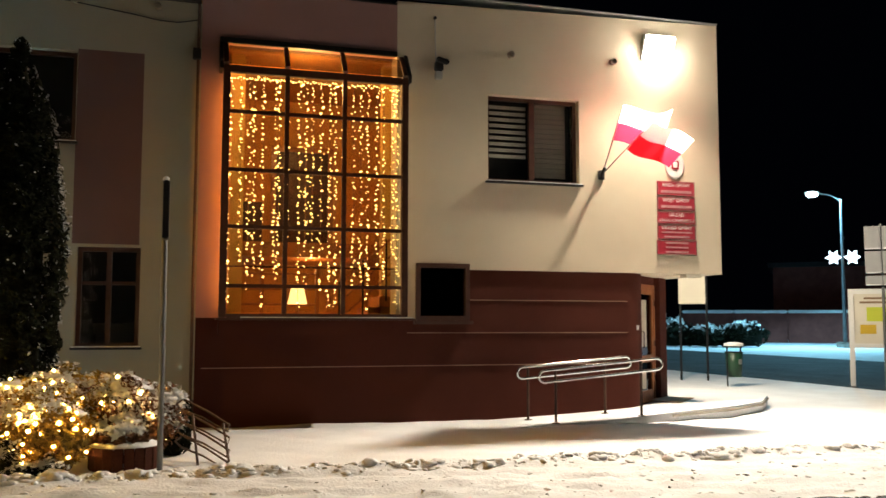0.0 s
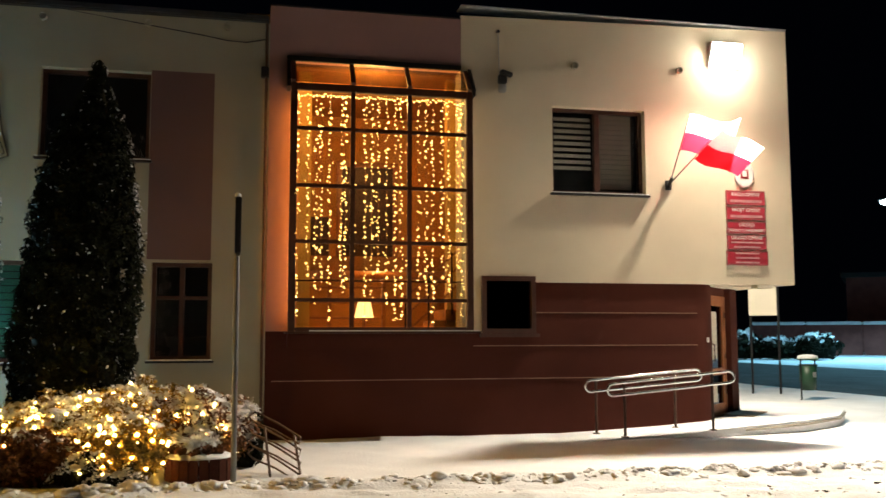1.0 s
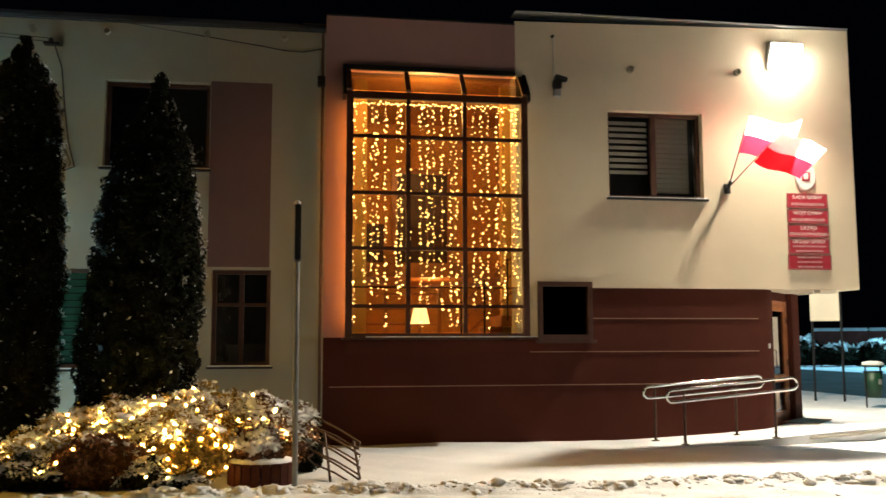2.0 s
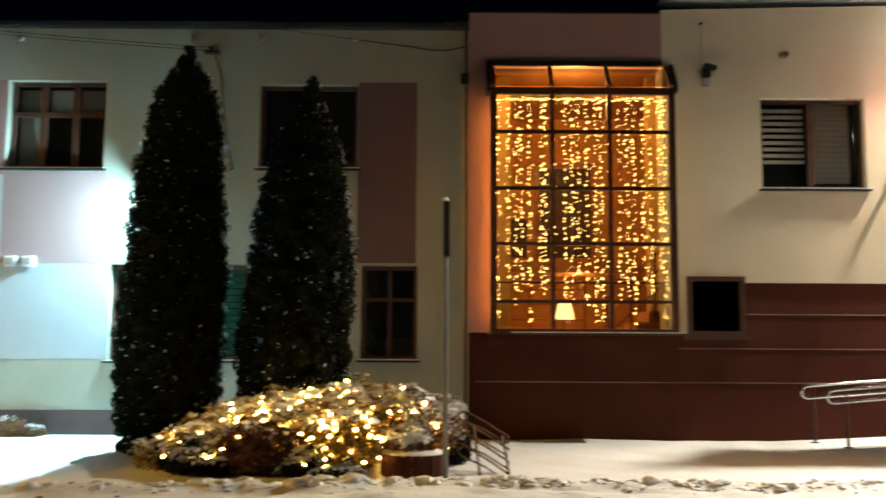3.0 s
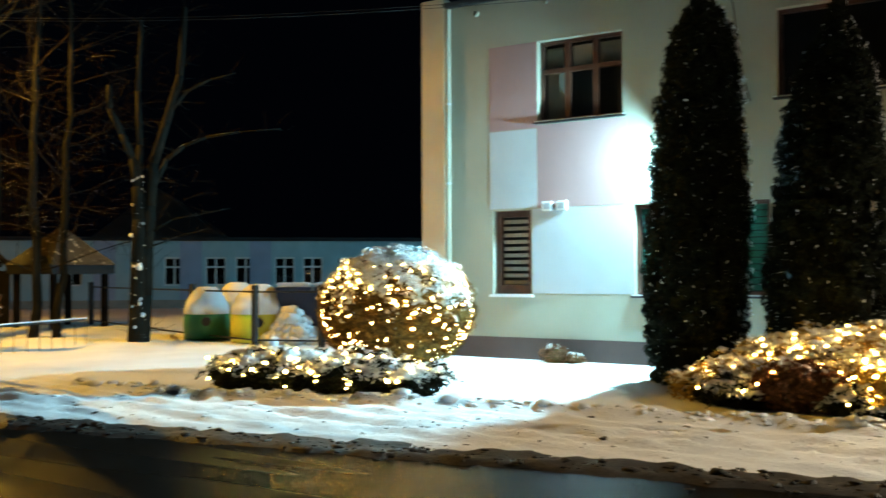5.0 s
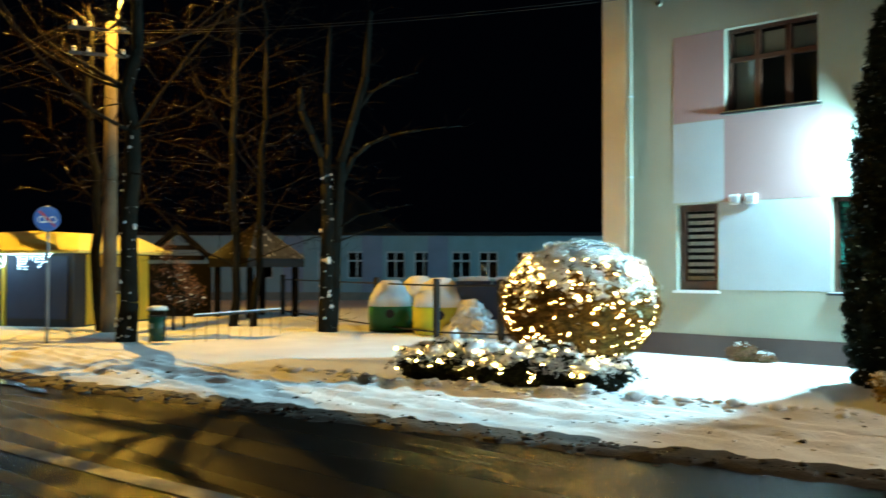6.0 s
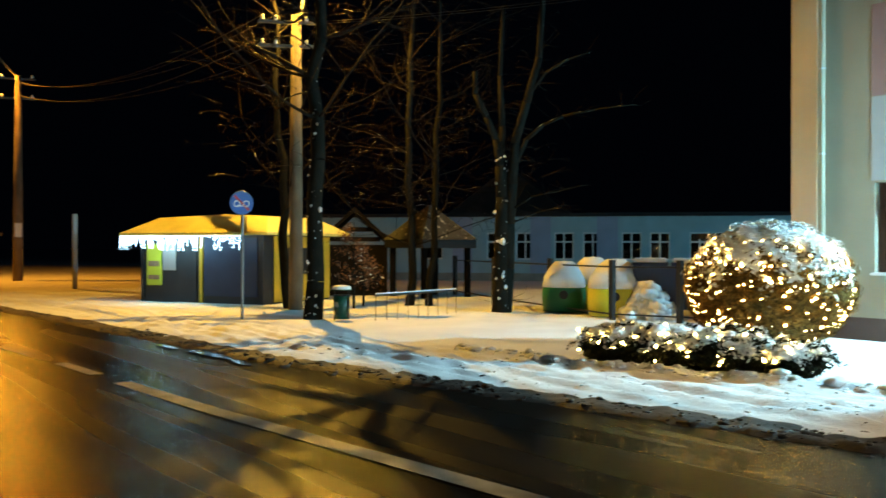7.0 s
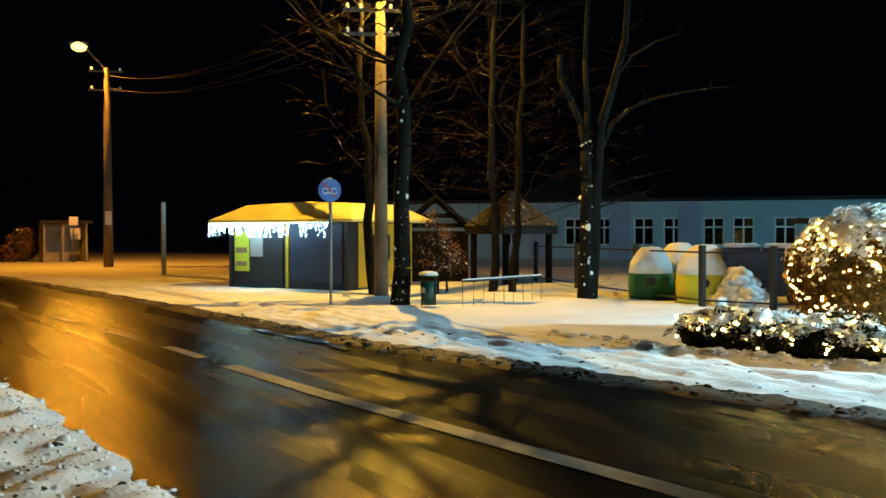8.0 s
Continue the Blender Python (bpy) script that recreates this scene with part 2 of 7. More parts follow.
def glass(name, tint=(0.9, 0.92, 0.92), rough=0.02):
    m = bpy.data.materials.new(name)
    m.use_nodes = True
    nt = m.node_tree
    b = nt.nodes["Principled BSDF"]
    nt.nodes.remove(b)
    clear, gloss, mix, fr = (nt.nodes.new("ShaderNode" + k) for k in ("BsdfTransparent", "BsdfAnisotropic", "MixShader", "LayerWeight"))
    clear.inputs[0].default_value = (*tint, 1)
    gloss.inputs["Roughness"].default_value = rough
    fr.inputs[0].default_value = 0.5
    steep, scale_ = nt.nodes.new("ShaderNodeMath"), nt.nodes.new("ShaderNodeMath")
    steep.operation, steep.inputs[1].default_value = "POWER", 4.0
    scale_.operation, scale_.inputs[1].default_value, scale_.inputs[2].default_value = "MULTIPLY_ADD", 0.9, 0.045
    nt.links.new(fr.outputs["Facing"], steep.inputs[0])
    nt.links.new(steep.outputs[0], scale_.inputs[0])
    nt.links.new(scale_.outputs[0], mix.inputs[0])
    nt.links.new(clear.outputs[0], mix.inputs[1])
    nt.links.new(gloss.outputs[0], mix.inputs[2])
    nt.links.new(mix.outputs[0], nt.nodes["Material Output"].inputs[0])
    return m


GLASS = glass("window_glass")
# darker tint and rougher than the other bay panes
TOPGLASS = glass("tinted_roof_glass", (0.50, 0.47, 0.42), 0.10)
DARKGLASS = glass("dark_glass", (0.35, 0.36, 0.36))


# ---- building helpers ----
def mesh_of(name, bm, material):
    me = bpy.data.meshes.new(name)
    bm.normal_update()
    bm.to_mesh(me)
    bm.free()
    for m in material if isinstance(material, (list, tuple)) else [material]:
        me.materials.append(m)
    return me


def thing(name, where, label, category, group="", kind=""):
    ob = new(name)
    ob.empty_display_size = 0.1
    ob.location = where
    return tagged(ob, label, category, group, kind)


def part(name, bm, material, parent, label="", smooth=False):
    """One mesh object under a thing or a part; the mesh is given in the world's own metres."""
    ob = new(name, mesh_of(name, bm, material))
    ob.parent = parent
    if parent.type == "EMPTY":
        ob.matrix_parent_inverse = Matrix.Translation(parent.location).inverted()
    if smooth:
        for p in ob.data.polygons:
            p.use_smooth = True
    return tagged(ob, label)


def solid(name, bm, material, label, category, kind="structure", smooth=False):
    ob = new(name, mesh_of(name, bm, material))
    if smooth:
        for p in ob.data.polygons:
            p.use_smooth = True
    return tagged(ob, label, category, "", kind)


def box(x0, x1, y0, y1, z0, z1, bevel=0.0, bm=None):
    bm = bm or bmesh.new()
    r = bmesh.ops.create_cube(bm, size=1.0, matrix=Matrix.Translation(((x0 + x1) / 2, (y0 + y1) / 2, (z0 + z1) / 2)) @ Matrix.Diagonal((abs(x1 - x0), abs(y1 - y0), abs(z1 - z0), 1)))
    if bevel:
        es = list({e for v in r["verts"] for e in v.link_edges})
        bmesh.ops.bevel(bm, geom=es, offset=bevel, segments=2, affect="EDGES", clamp_overlap=True)
    return bm


def obox(m, sx, sy, sz, bevel=0.0, bm=None):
    """A box of that size about the middle of the pose m."""
    bm = bm or bmesh.new()
    r = bmesh.ops.create_cube(bm, size=1.0, matrix=m @ Matrix.Diagonal((sx, sy, sz, 1)))
    if bevel:
        es = list({e for v in r["verts"] for e in v.link_edges})
        bmesh.ops.bevel(bm, geom=es, offset=bevel, segments=2, affect="EDGES", clamp_overlap=True)
    return bm


def rod(p, q, r0, r1=None, seg=8, bm=None):
    bm = bm or bmesh.new()
    p, q = Vector(p), Vector(q)
    r1 = r0 if r1 is None else r1
    turn = (q - p).to_track_quat("Z", "Y").to_matrix().to_4x4()
    bmesh.ops.create_cone(bm, cap_ends=True, segments=seg, radius1=r0, radius2=r1, depth=(q - p).length, matrix=Matrix.Translation((p + q) / 2) @ turn)
    return bm


def tube(points, r, seg=8, bm=None, closed=False):
    """A bent pipe through the points."""
    bm = bm or bmesh.new()
    pts = [Vector(p) for p in points]
    n = len(pts)
    rings = []
    for i, p in enumerate(pts):
        a = pts[(i - 1) % n] if closed or i else p
        b = pts[(i + 1) % n] if closed or i < n - 1 else p
        q = (b - a).normalized().to_track_quat("Z", "Y")
        rings.append([bm.verts.new(p + q @ Vector((r * math.cos(2 * math.pi * k / seg), r * math.sin(2 * math.pi * k / seg), 0))) for k in range(seg)])
    for i in range(n if closed else n - 1):
        a, b = rings[i], rings[(i + 1) % n]
        off = min(range(seg), key=lambda o: (a[0].co - b[o].co).length)
        for k in range(seg):
            bm.faces.new((a[k], a[(k + 1) % seg], b[(k + 1 + off) % seg], b[(k + off) % seg]))
    return bm


def lathe(profile, where, seg=24, bm=None):
    """Turned shape from (radius, height) pairs."""
    bm = bm or bmesh.new()
    x, y, z = where
    rings = [[bm.verts.new((x + r * math.cos(2 * math.pi * k / seg), y + r * math.sin(2 * math.pi * k / seg), z + h)) for k in range(seg)] for r, h in profile]
    for a, b in zip(rings, rings[1:]):
        for k in range(seg):
            bm.faces.new((a[k], a[(k + 1) % seg], b[(k + 1) % seg], b[k]))
    for ring, turn in ((rings[0], -1), (rings[-1], 1)):
        bm.faces.new(ring[::turn])
    return bm


def wall_holes(x0, x1, z0, z1, y0, y1, holes):
    """A wall from y0 (outside) to y1 with rectangular openings (x0, x1, z0, z1) right through it."""
    bm = bmesh.new()
    xs = sorted({x0, x1, *(v for h in holes for v in h[:2])})
    zs = sorted({z0, z1, *(v for h in holes for v in h[2:])})
    verts = {}

    def v(x, y, z):
        k = (round(x, 4), round(y, 4), round(z, 4))
        if k not in verts:
            verts[k] = bm.verts.new(k)
        return verts[k]

    full = lambda i, j: 0 <= i < len(xs) - 1 and 0 <= j < len(zs) - 1 and not any(h[0] <= (xs[i] + xs[i + 1]) / 2 <= h[1] and h[2] <= (zs[j] + zs[j + 1]) / 2 <= h[3] for h in holes)
    for i in range(len(xs) - 1):
        for j in range(len(zs) - 1):
            if not full(i, j):
                continue
            a, b, c, d = xs[i], xs[i + 1], zs[j], zs[j + 1]
            bm.faces.new((v(a, y0, c), v(b, y0, c), v(b, y0, d), v(a, y0, d)))
            bm.faces.new((v(a, y1, d), v(b, y1, d), v(b, y1, c), v(a, y1, c)))
            if not full(i - 1, j):
                bm.faces.new((v(a, y0, d), v(a, y1, d), v(a, y1, c), v(a, y0, c)))
            if not full(i + 1, j):
                bm.faces.new((v(b, y0, c), v(b, y1, c), v(b, y1, d), v(b, y0, d)))
            if not full(i, j - 1):
                bm.faces.new((v(a, y0, c), v(a, y1, c), v(b, y1, c), v(b, y0, c)))
            if not full(i, j + 1):
                bm.faces.new((v(b, y0, d), v(b, y1, d), v(a, y1, d), v(a, y0, d)))
    return bm


def from_arrays(name, verts, faces, materials, index=None):
    me = bpy.data.meshes.new(name)
    me.from_pydata(verts.tolist() if hasattr(verts, "tolist") else verts, [], faces.tolist() if hasattr(faces, "tolist") else faces)
    for m in materials:
        me.materials.append(m)
    if index is not None:
        me.polygons.foreach_set("material_index", np.asarray(index, np.int32))
    me.update()
    return me


def child(name, me, parent, label="", smooth=False):
    ob = new(name, me)
    ob.parent = parent
    if parent.type == "EMPTY":
        ob.matrix_parent_inverse = Matrix.Translation(parent.location).inverted()
    if smooth:
        me.polygons.foreach_set("use_smooth", np.ones(len(me.polygons), bool))
    return tagged(ob, label)


ICO = [(0, 0, 1)] + [(0.894 * math.cos(a * 1.2566), 0.894 * math.sin(a * 1.2566), 0.447) for a in range(5)] + [(0.894 * math.cos(a * 1.2566 + 0.628), 0.894 * math.sin(a * 1.2566 + 0.628), -0.447) for a in range(5)] + [(0, 0, -1)]
ICOF = [(0, 1 + k, 1 + (k + 1) % 5) for k in range(5)] + [(1 + k, 6 + k, 1 + (k + 1) % 5) for k in range(5)] + [(1 + (k + 1) % 5, 6 + k, 6 + (k + 1) % 5) for k in range(5)] + [(6 + k, 11, 6 + (k + 1) % 5) for k in range(5)]


def beads(places, radius, squash=1.0):
    """Small round pieces at the places: vertices and faces."""
    places = np.asarray(places, float)
    rad = np.broadcast_to(np.asarray(radius, float), len(places))
    ico = np.array(ICO) * (1, 1, squash)
    verts = (places[:, None] + ico[None] * rad[:, None, None]).reshape(-1, 3)
    faces = (np.array(ICOF)[None] + 12 * np.arange(len(places))[:, None, None]).reshape(-1, 3)
    return verts, faces


SPH = [(math.sin(a) * math.cos(b), math.sin(a) * math.sin(b), math.cos(a)) for a in (0.5, 1.1, 1.7, 2.4) for b in [k * math.pi / 4 for k in range(8)]] + [(0, 0, 1), (0, 0, -1)]
SPHF = [(8 * i + k, 8 * i + 8 + k, 8 * i + 8 + (k + 1) % 8, 8 * i + (k + 1) % 8) for i in range(3) for k in range(8)] + [(32, k, (k + 1) % 8, 32) for k in range(8)] + [(33, 24 + (k + 1) % 8, 24 + k, 33) for k in range(8)]


def blobs(places, radius, seed=1, rough=0.35, squash=0.75):
    """Uneven rounded clods, each with a form of its own."""
    rng = np.random.default_rng(seed)
    places = np.asarray(places, float)
    n = len(places)
    u = np.array(SPH)
    form = 1 + rough * (np.sin(u[None, :, 0] * rng.uniform(2, 5, (n, 1)) + rng.uniform(0, 6, (n, 1))) + np.sin(u[None, :, 1] * rng.uniform(2, 6, (n, 1)) + rng.uniform(0, 6, (n, 1)))) / 2 + rng.uniform(-rough, rough, (n, 34)) * 0.35
    scale = np.stack([rng.uniform(0.8, 1.5, n), rng.uniform(0.8, 1.3, n), np.full(n, squash)], 1)
    v = places[:, None] + u[None] * form[..., None] * scale[:, None] * np.asarray(radius)[:, None, None]
    f = [tuple(dict.fromkeys(q)) for q in SPHF]
    faces = [tuple(i + 34 * k for i in q) for k in range(n) for q in f]
    return v.reshape(-1, 3), faces


def sprays(points, normals, size, seed=1, spread=0.8):
    """Small leaf sprays at the points, each a bent pair of triangles that leans about the normal."""
    rng = np.random.default_rng(seed)
    n = len(points)
    nrm = normals + rng.normal(0, spread, (n, 3))
    nrm /= np.linalg.norm(nrm, axis=1)[:, None] + 1e-9
    a = np.cross(nrm, rng.normal(0, 1, (n, 3)))
    a /= np.linalg.norm(a, axis=1)[:, None] + 1e-9
    b = np.cross(nrm, a)
    s = (size * rng.uniform(0.6, 1.4, n))[:, None]
    v = np.stack([points - a * s, points - b * s * 0.45 + nrm * s * 0.2, points + a * s, points + b * s * 0.45 + nrm * s * 0.2], 1).reshape(-1, 3)
    f = np.arange(4 * n).reshape(-1, 4)
    return v, f

# ---- ground ----
FAR_X = [-400, -60, -33, -17.5, -10.6, -6.7, -3.6, 0.85, 6, 12, 15.9, 400]
FAR_Y = [-20, 1.4, 3.5, 4.75, 5.05, 5.7, 6.25, 6.95, 6.6, 6.3, 6.2, 6.2]
NEAR_X = [-400, -60, -33, -9.3, -4.7, 0, 12, 400]
NEAR_Y = [-30, -3.4, -0.95, 1.0, 1.25, 1.5, 1.9, 3]


def far_edge(x):
    return np.interp(x, FAR_X, FAR_Y)


def near_edge(x):
    return np.interp(x, NEAR_X, NEAR_Y)


def wobble(x, y, f, seed=0.0):
    """A cheap smooth field between about -1 and 1."""
    return (np.sin(x * f + 1.3 * seed + 1.7 * np.sin(y * f * 0.7 + seed)) + np.sin(y * f * 1.3 + 2.1 * seed + 1.9 * np.sin(x * f * 0.6 - seed)) + np.sin((x + y) * f * 2.1 + seed)) / 3


def sheet(name, xs, rows, height, material, label, category):
    """A sheet of quads: for each x a run of y values, with a height for each corner."""
    X = np.repeat(np.asarray(xs)[:, None], rows.shape[1], 1)
    Z = height(X, rows)
    v = np.stack([X, rows, Z], -1).reshape(-1, 3)
    n, m = X.shape
    k = (np.arange(n - 1)[:, None] * m + np.arange(m - 1)[None]).reshape(-1)
    f = np.stack([k, k + m, k + m + 1, k + 1], 1)
    me = from_arrays(name, v, f, [material])
    me.polygons.foreach_set("use_smooth", np.ones(len(me.polygons), bool))
    return tagged(new(name, me), label, category, "", "structure")


g = bmesh.new()
bmesh.ops.create_grid(g, x_segments=8, y_segments=8, size=900, matrix=Matrix.Translation((0, 0, -0.09)))
solid("ground", g, SNOW, "snow-covered open ground reaching the dark horizon", "ground")

xs = np.concatenate([np.linspace(-400, -60, 12)[:-1], np.arange(-60, 15.8, 0.5), np.linspace(15.8, 400, 12)])
t = np.linspace(0, 1, 14)[None]
rows = (near_edge(xs) - 0.35)[:, None] * (1 - t) + (far_edge(xs) + 0.35)[:, None] * t
sheet("road", xs, rows, lambda x, y: -0.02 + 0.004 * wobble(x, y, 0.9), ASPHALT, "wet dark asphalt road with worn centre line", "road")

# centre line, a solid pale stripe that turns to dashes further away
def line_strip(name, x0, x1, w):
    xs = np.linspace(x0, x1, 14)
    cy = np.interp(xs, [-60, -21, -16.1, -11.6, -6.8, -3, 20], [-1.0, 2.1, 2.6, 2.98, 3.2, 3.55, 5.2])
    rows = cy[:, None] + np.array([-w, w])[None]
    return sheet(name, xs, rows, lambda x, y: -0.0135 + 0.004 * wobble(x, y, 0.9), LINE, "worn white road marking on the asphalt", "road marking")


line_strip("road_marking", -9.4, 18.0, 0.10)
for x in (-10.2, -12.6, -15.6, -19.6, -24.5, -30.5):
    line_strip("road_marking", x - 0.9 - 0.04 * abs(x), x, 0.08)

# side street behind the town hall's corner
g = box(16.2, 27.5, 6, 300, -0.3, -0.055)
solid("side_street", g, DRYASPHALT, "dark asphalt side street cleared of snow", "road")


def ridge_y(x):
    """Where the shovelled ridge of snow runs."""
    return np.interp(x, [-9.6, -7.3, -4.5, -3.0, -1.0, 13], [7.95, 7.95, 8.75, 9.1, 9.35, 9.35]) + 0.10 * wobble(x, x * 0, 1.3)


def snow_height(x, y):
    e = far_edge(x)
    lift = np.clip((y - e) / 0.5, 0, 1)
    z = -0.06 + 0.07 * lift + 0.018 * wobble(x, y, 1.1) + 0.010 * wobble(x, y, 3.7, 2.0)
    trampled = np.exp(-((y - (e + 1.5)) / 1.1) ** 2)
    z = z + trampled * (0.036 * wobble(x * 0.3, y * 2.0, 5.3, 1.0) + 0.026 * wobble(x * 0.6, y, 9.0, 3.0) + 0.022 * wobble(x, y, 17.0, 7.0))
    ridge = np.exp(-((y - ridge_y(x)) / 0.16) ** 2) * ((x > -9.6) & (x < 15))
    z = z + ridge * (0.065 + 0.03 * wobble(x, y, 6.0, 4.0) + 0.025 * wobble(x, y, 14.0, 5.0))
    z = z - 0.055 * np.clip((y - 10.6) / 2.4, 0, 1) * np.clip(x / 1.5, 0, 1)
    return np.where(y > 13.7, np.minimum(z, 0.0), z)


xs = np.concatenate([np.linspace(-400, -62, 10), np.arange(-60, -20, 0.5), np.arange(-20, 16.1, 0.09)])
d = np.concatenate([np.linspace(-0.1, 2.05, 30), np.linspace(2.1, 3.4, 34), np.linspace(3.5, 9.5, 44), np.linspace(10, 60, 16)])[None]
sheet("snow_pavement", xs, far_edge(xs)[:, None] + d, snow_height, SNOW, "trampled snow on the pavement before the town hall", "pavement")


def bank_height(x, y):
    d = np.clip((near_edge(x) - y) / 0.7, 0, 1)
    fade = np.clip(1.6 - (near_edge(x) - y) * 0.4, 0, 1)
    return -0.08 + 0.22 * np.sin(d * 1.9) * (0.75 + 0.35 * fade * wobble(x, y, 3.1)) + 0.04 * wobble(x, y, 8.0, 2.0) * d * fade + 0.025 * wobble(x, y, 17.0, 3.0) * d * fade


xs = np.concatenate([np.linspace(-400, -62, 8), np.arange(-60, -16, 0.5), np.arange(-16, 14, 0.07)])
d = np.concatenate([np.linspace(0.05, -2.2, 40), np.linspace(-2.4, -5, 14), np.linspace(-6, -40, 10)])[None]
sheet("snow_bank", xs, near_edge(xs)[:, None] + d, bank_height, SNOW, "lumpy ploughed snow bank along the road", "snow")


def clods(name, n, where, size, material, label, seed, squash=0.42):
    rng = np.random.default_rng(seed)
    p = where(rng, n)
    v, f = blobs(p, size(rng, n), seed, 0.45, squash)
    me = from_arrays(name, v, f, [material])
    me.polygons.foreach_set("use_smooth", np.ones(len(me.polygons), bool))
    return tagged(new(name, me), label, "snow clods", "", "stuff")


def on_edge(rng, n):
    x = np.concatenate([rng.uniform(-16, 12, n * 3 // 4), rng.uniform(-45, -16, n - n * 3 // 4)])
    return np.stack([x, far_edge(x) + 0.12 + rng.normal(0, 0.13, n), rng.uniform(-0.03, 0.03, n)], 1)


def on_ridge(rng, n):
    x = rng.uniform(-9.6, 13, n)
    y = ridge_y(x) + rng.normal(0, 0.10, n)
    return np.stack([x, y, snow_height(x, y) - 0.010], 1)


def on_path(rng, n):
    x = rng.uniform(-12, 13, n)
    y = far_edge(x) + rng.uniform(0.5, 2.6, n)
    return np.stack([x, y, snow_height(x, y) - 0.01], 1)


def on_bank(rng, n):
    x = rng.uniform(-14, 3, n)
    y = near_edge(x) - rng.uniform(0.0, 1.1, n)
    return np.stack([x, y, bank_height(x, y) - 0.004], 1)


xs = np.concatenate([np.arange(-60, -16, 0.5), np.arange(-16, 12, 0.1)])
d = np.linspace(-0.16, 0.40, 12)[None]
sheet("slush_strip", xs, far_edge(xs)[:, None] + d + 0.05 * wobble(xs, xs * 0, 2.1)[:, None], lambda x, y: 0.0 + 0.022 * wobble(x, y, 7.0, 1.0) + 0.012 * wobble(x, y, 15.0, 2.0) - 0.05 * np.clip((far_edge(x) - y) / 0.12, 0, 1) + 0.01, DIRTY, "dark dirty slush along the road edge", "slush")
clods("dirty_snow_edge", 4500, on_edge, lambda r, n: r.gamma(1.2, 0.009, n) + 0.003, DIRTY, "dirty brown slush lumps along the road edge", 3)
clods("snow_ridge", 4200, on_ridge, lambda r, n: r.gamma(1.2, 0.012, n) + 0.004, SNOW, "ridge of shovelled snow clods", 4, 0.62)
clods("snow_clods", 3000, on_path, lambda r, n: r.gamma(1.4, 0.007, n) + 0.003, SNOW, "small snow clods scattered on the trampled pavement", 5)
clods("dirt_clods", 1300, on_path, lambda r, n: r.gamma(1.4, 0.005, n) + 0.003, DIRTY, "dirty slush crumbs on the trampled pavement", 6)
clods("bank_dirt", 900, on_bank, lambda r, n: r.gamma(1.2, 0.004, n) + 0.002, DIRTY, "dirty crumbs in the ploughed snow", 8, 0.6)
clods("bank_clods", 5200, on_bank, lambda r, n: r.gamma(1.2, 0.006, n) + 0.002, SNOW, "broken snow lumps on the ploughed bank", 7, 0.7)

# ---- town hall ----
Y = 13.9
WINDOWS = dict(upper_a=(-5.75, -4.27, 3.95, 5.31), upper_b=(-1.93, -0.44, 3.97, 5.27), low_a=(-6.60, -5.88, 1.07, 2.50), low_b=(-4.10, -3.30, 1.08, 2.51), low_c=(-2.85, -2.05, 1.09, 2.51), low_d=(-0.36, 0.48, 1.11, 2.51))
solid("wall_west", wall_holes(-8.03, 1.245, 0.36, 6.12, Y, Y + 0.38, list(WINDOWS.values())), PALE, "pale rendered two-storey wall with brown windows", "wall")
solid("plinth_west", box(-8.05, 1.245, Y - 0.02, Y + 0.38, -0.1, 0.358, 0.01), PLINTH, "dark grey-brown plinth along the pale wall", "plinth")
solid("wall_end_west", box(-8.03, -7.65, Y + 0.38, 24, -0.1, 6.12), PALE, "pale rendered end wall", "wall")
solid("corner_pier", box(-8.04, -7.56, Y - 0.012, Y + 0.5, 0.36, 6.33, 0.01), CREAM, "cream rendered corner pier rising above the eave", "pier")
solid("roof_west", box(-7.54, 1.23, Y - 0.10, 24, 6.124, 6.22, 0.02), ROOFING, "flat black roof edge with gutter", "roof")
solid("wall_back", box(-8.03, 9.87, 24, 24.3, -0.1, 6.4), PALE, "plain back wall", "wall")
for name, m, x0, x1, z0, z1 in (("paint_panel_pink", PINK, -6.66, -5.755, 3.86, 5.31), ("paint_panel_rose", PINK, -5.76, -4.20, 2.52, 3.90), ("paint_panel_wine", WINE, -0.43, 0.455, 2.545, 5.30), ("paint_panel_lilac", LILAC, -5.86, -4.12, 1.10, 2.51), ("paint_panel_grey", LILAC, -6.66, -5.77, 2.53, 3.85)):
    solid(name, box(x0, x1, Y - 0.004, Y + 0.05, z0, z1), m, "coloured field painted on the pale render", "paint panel")


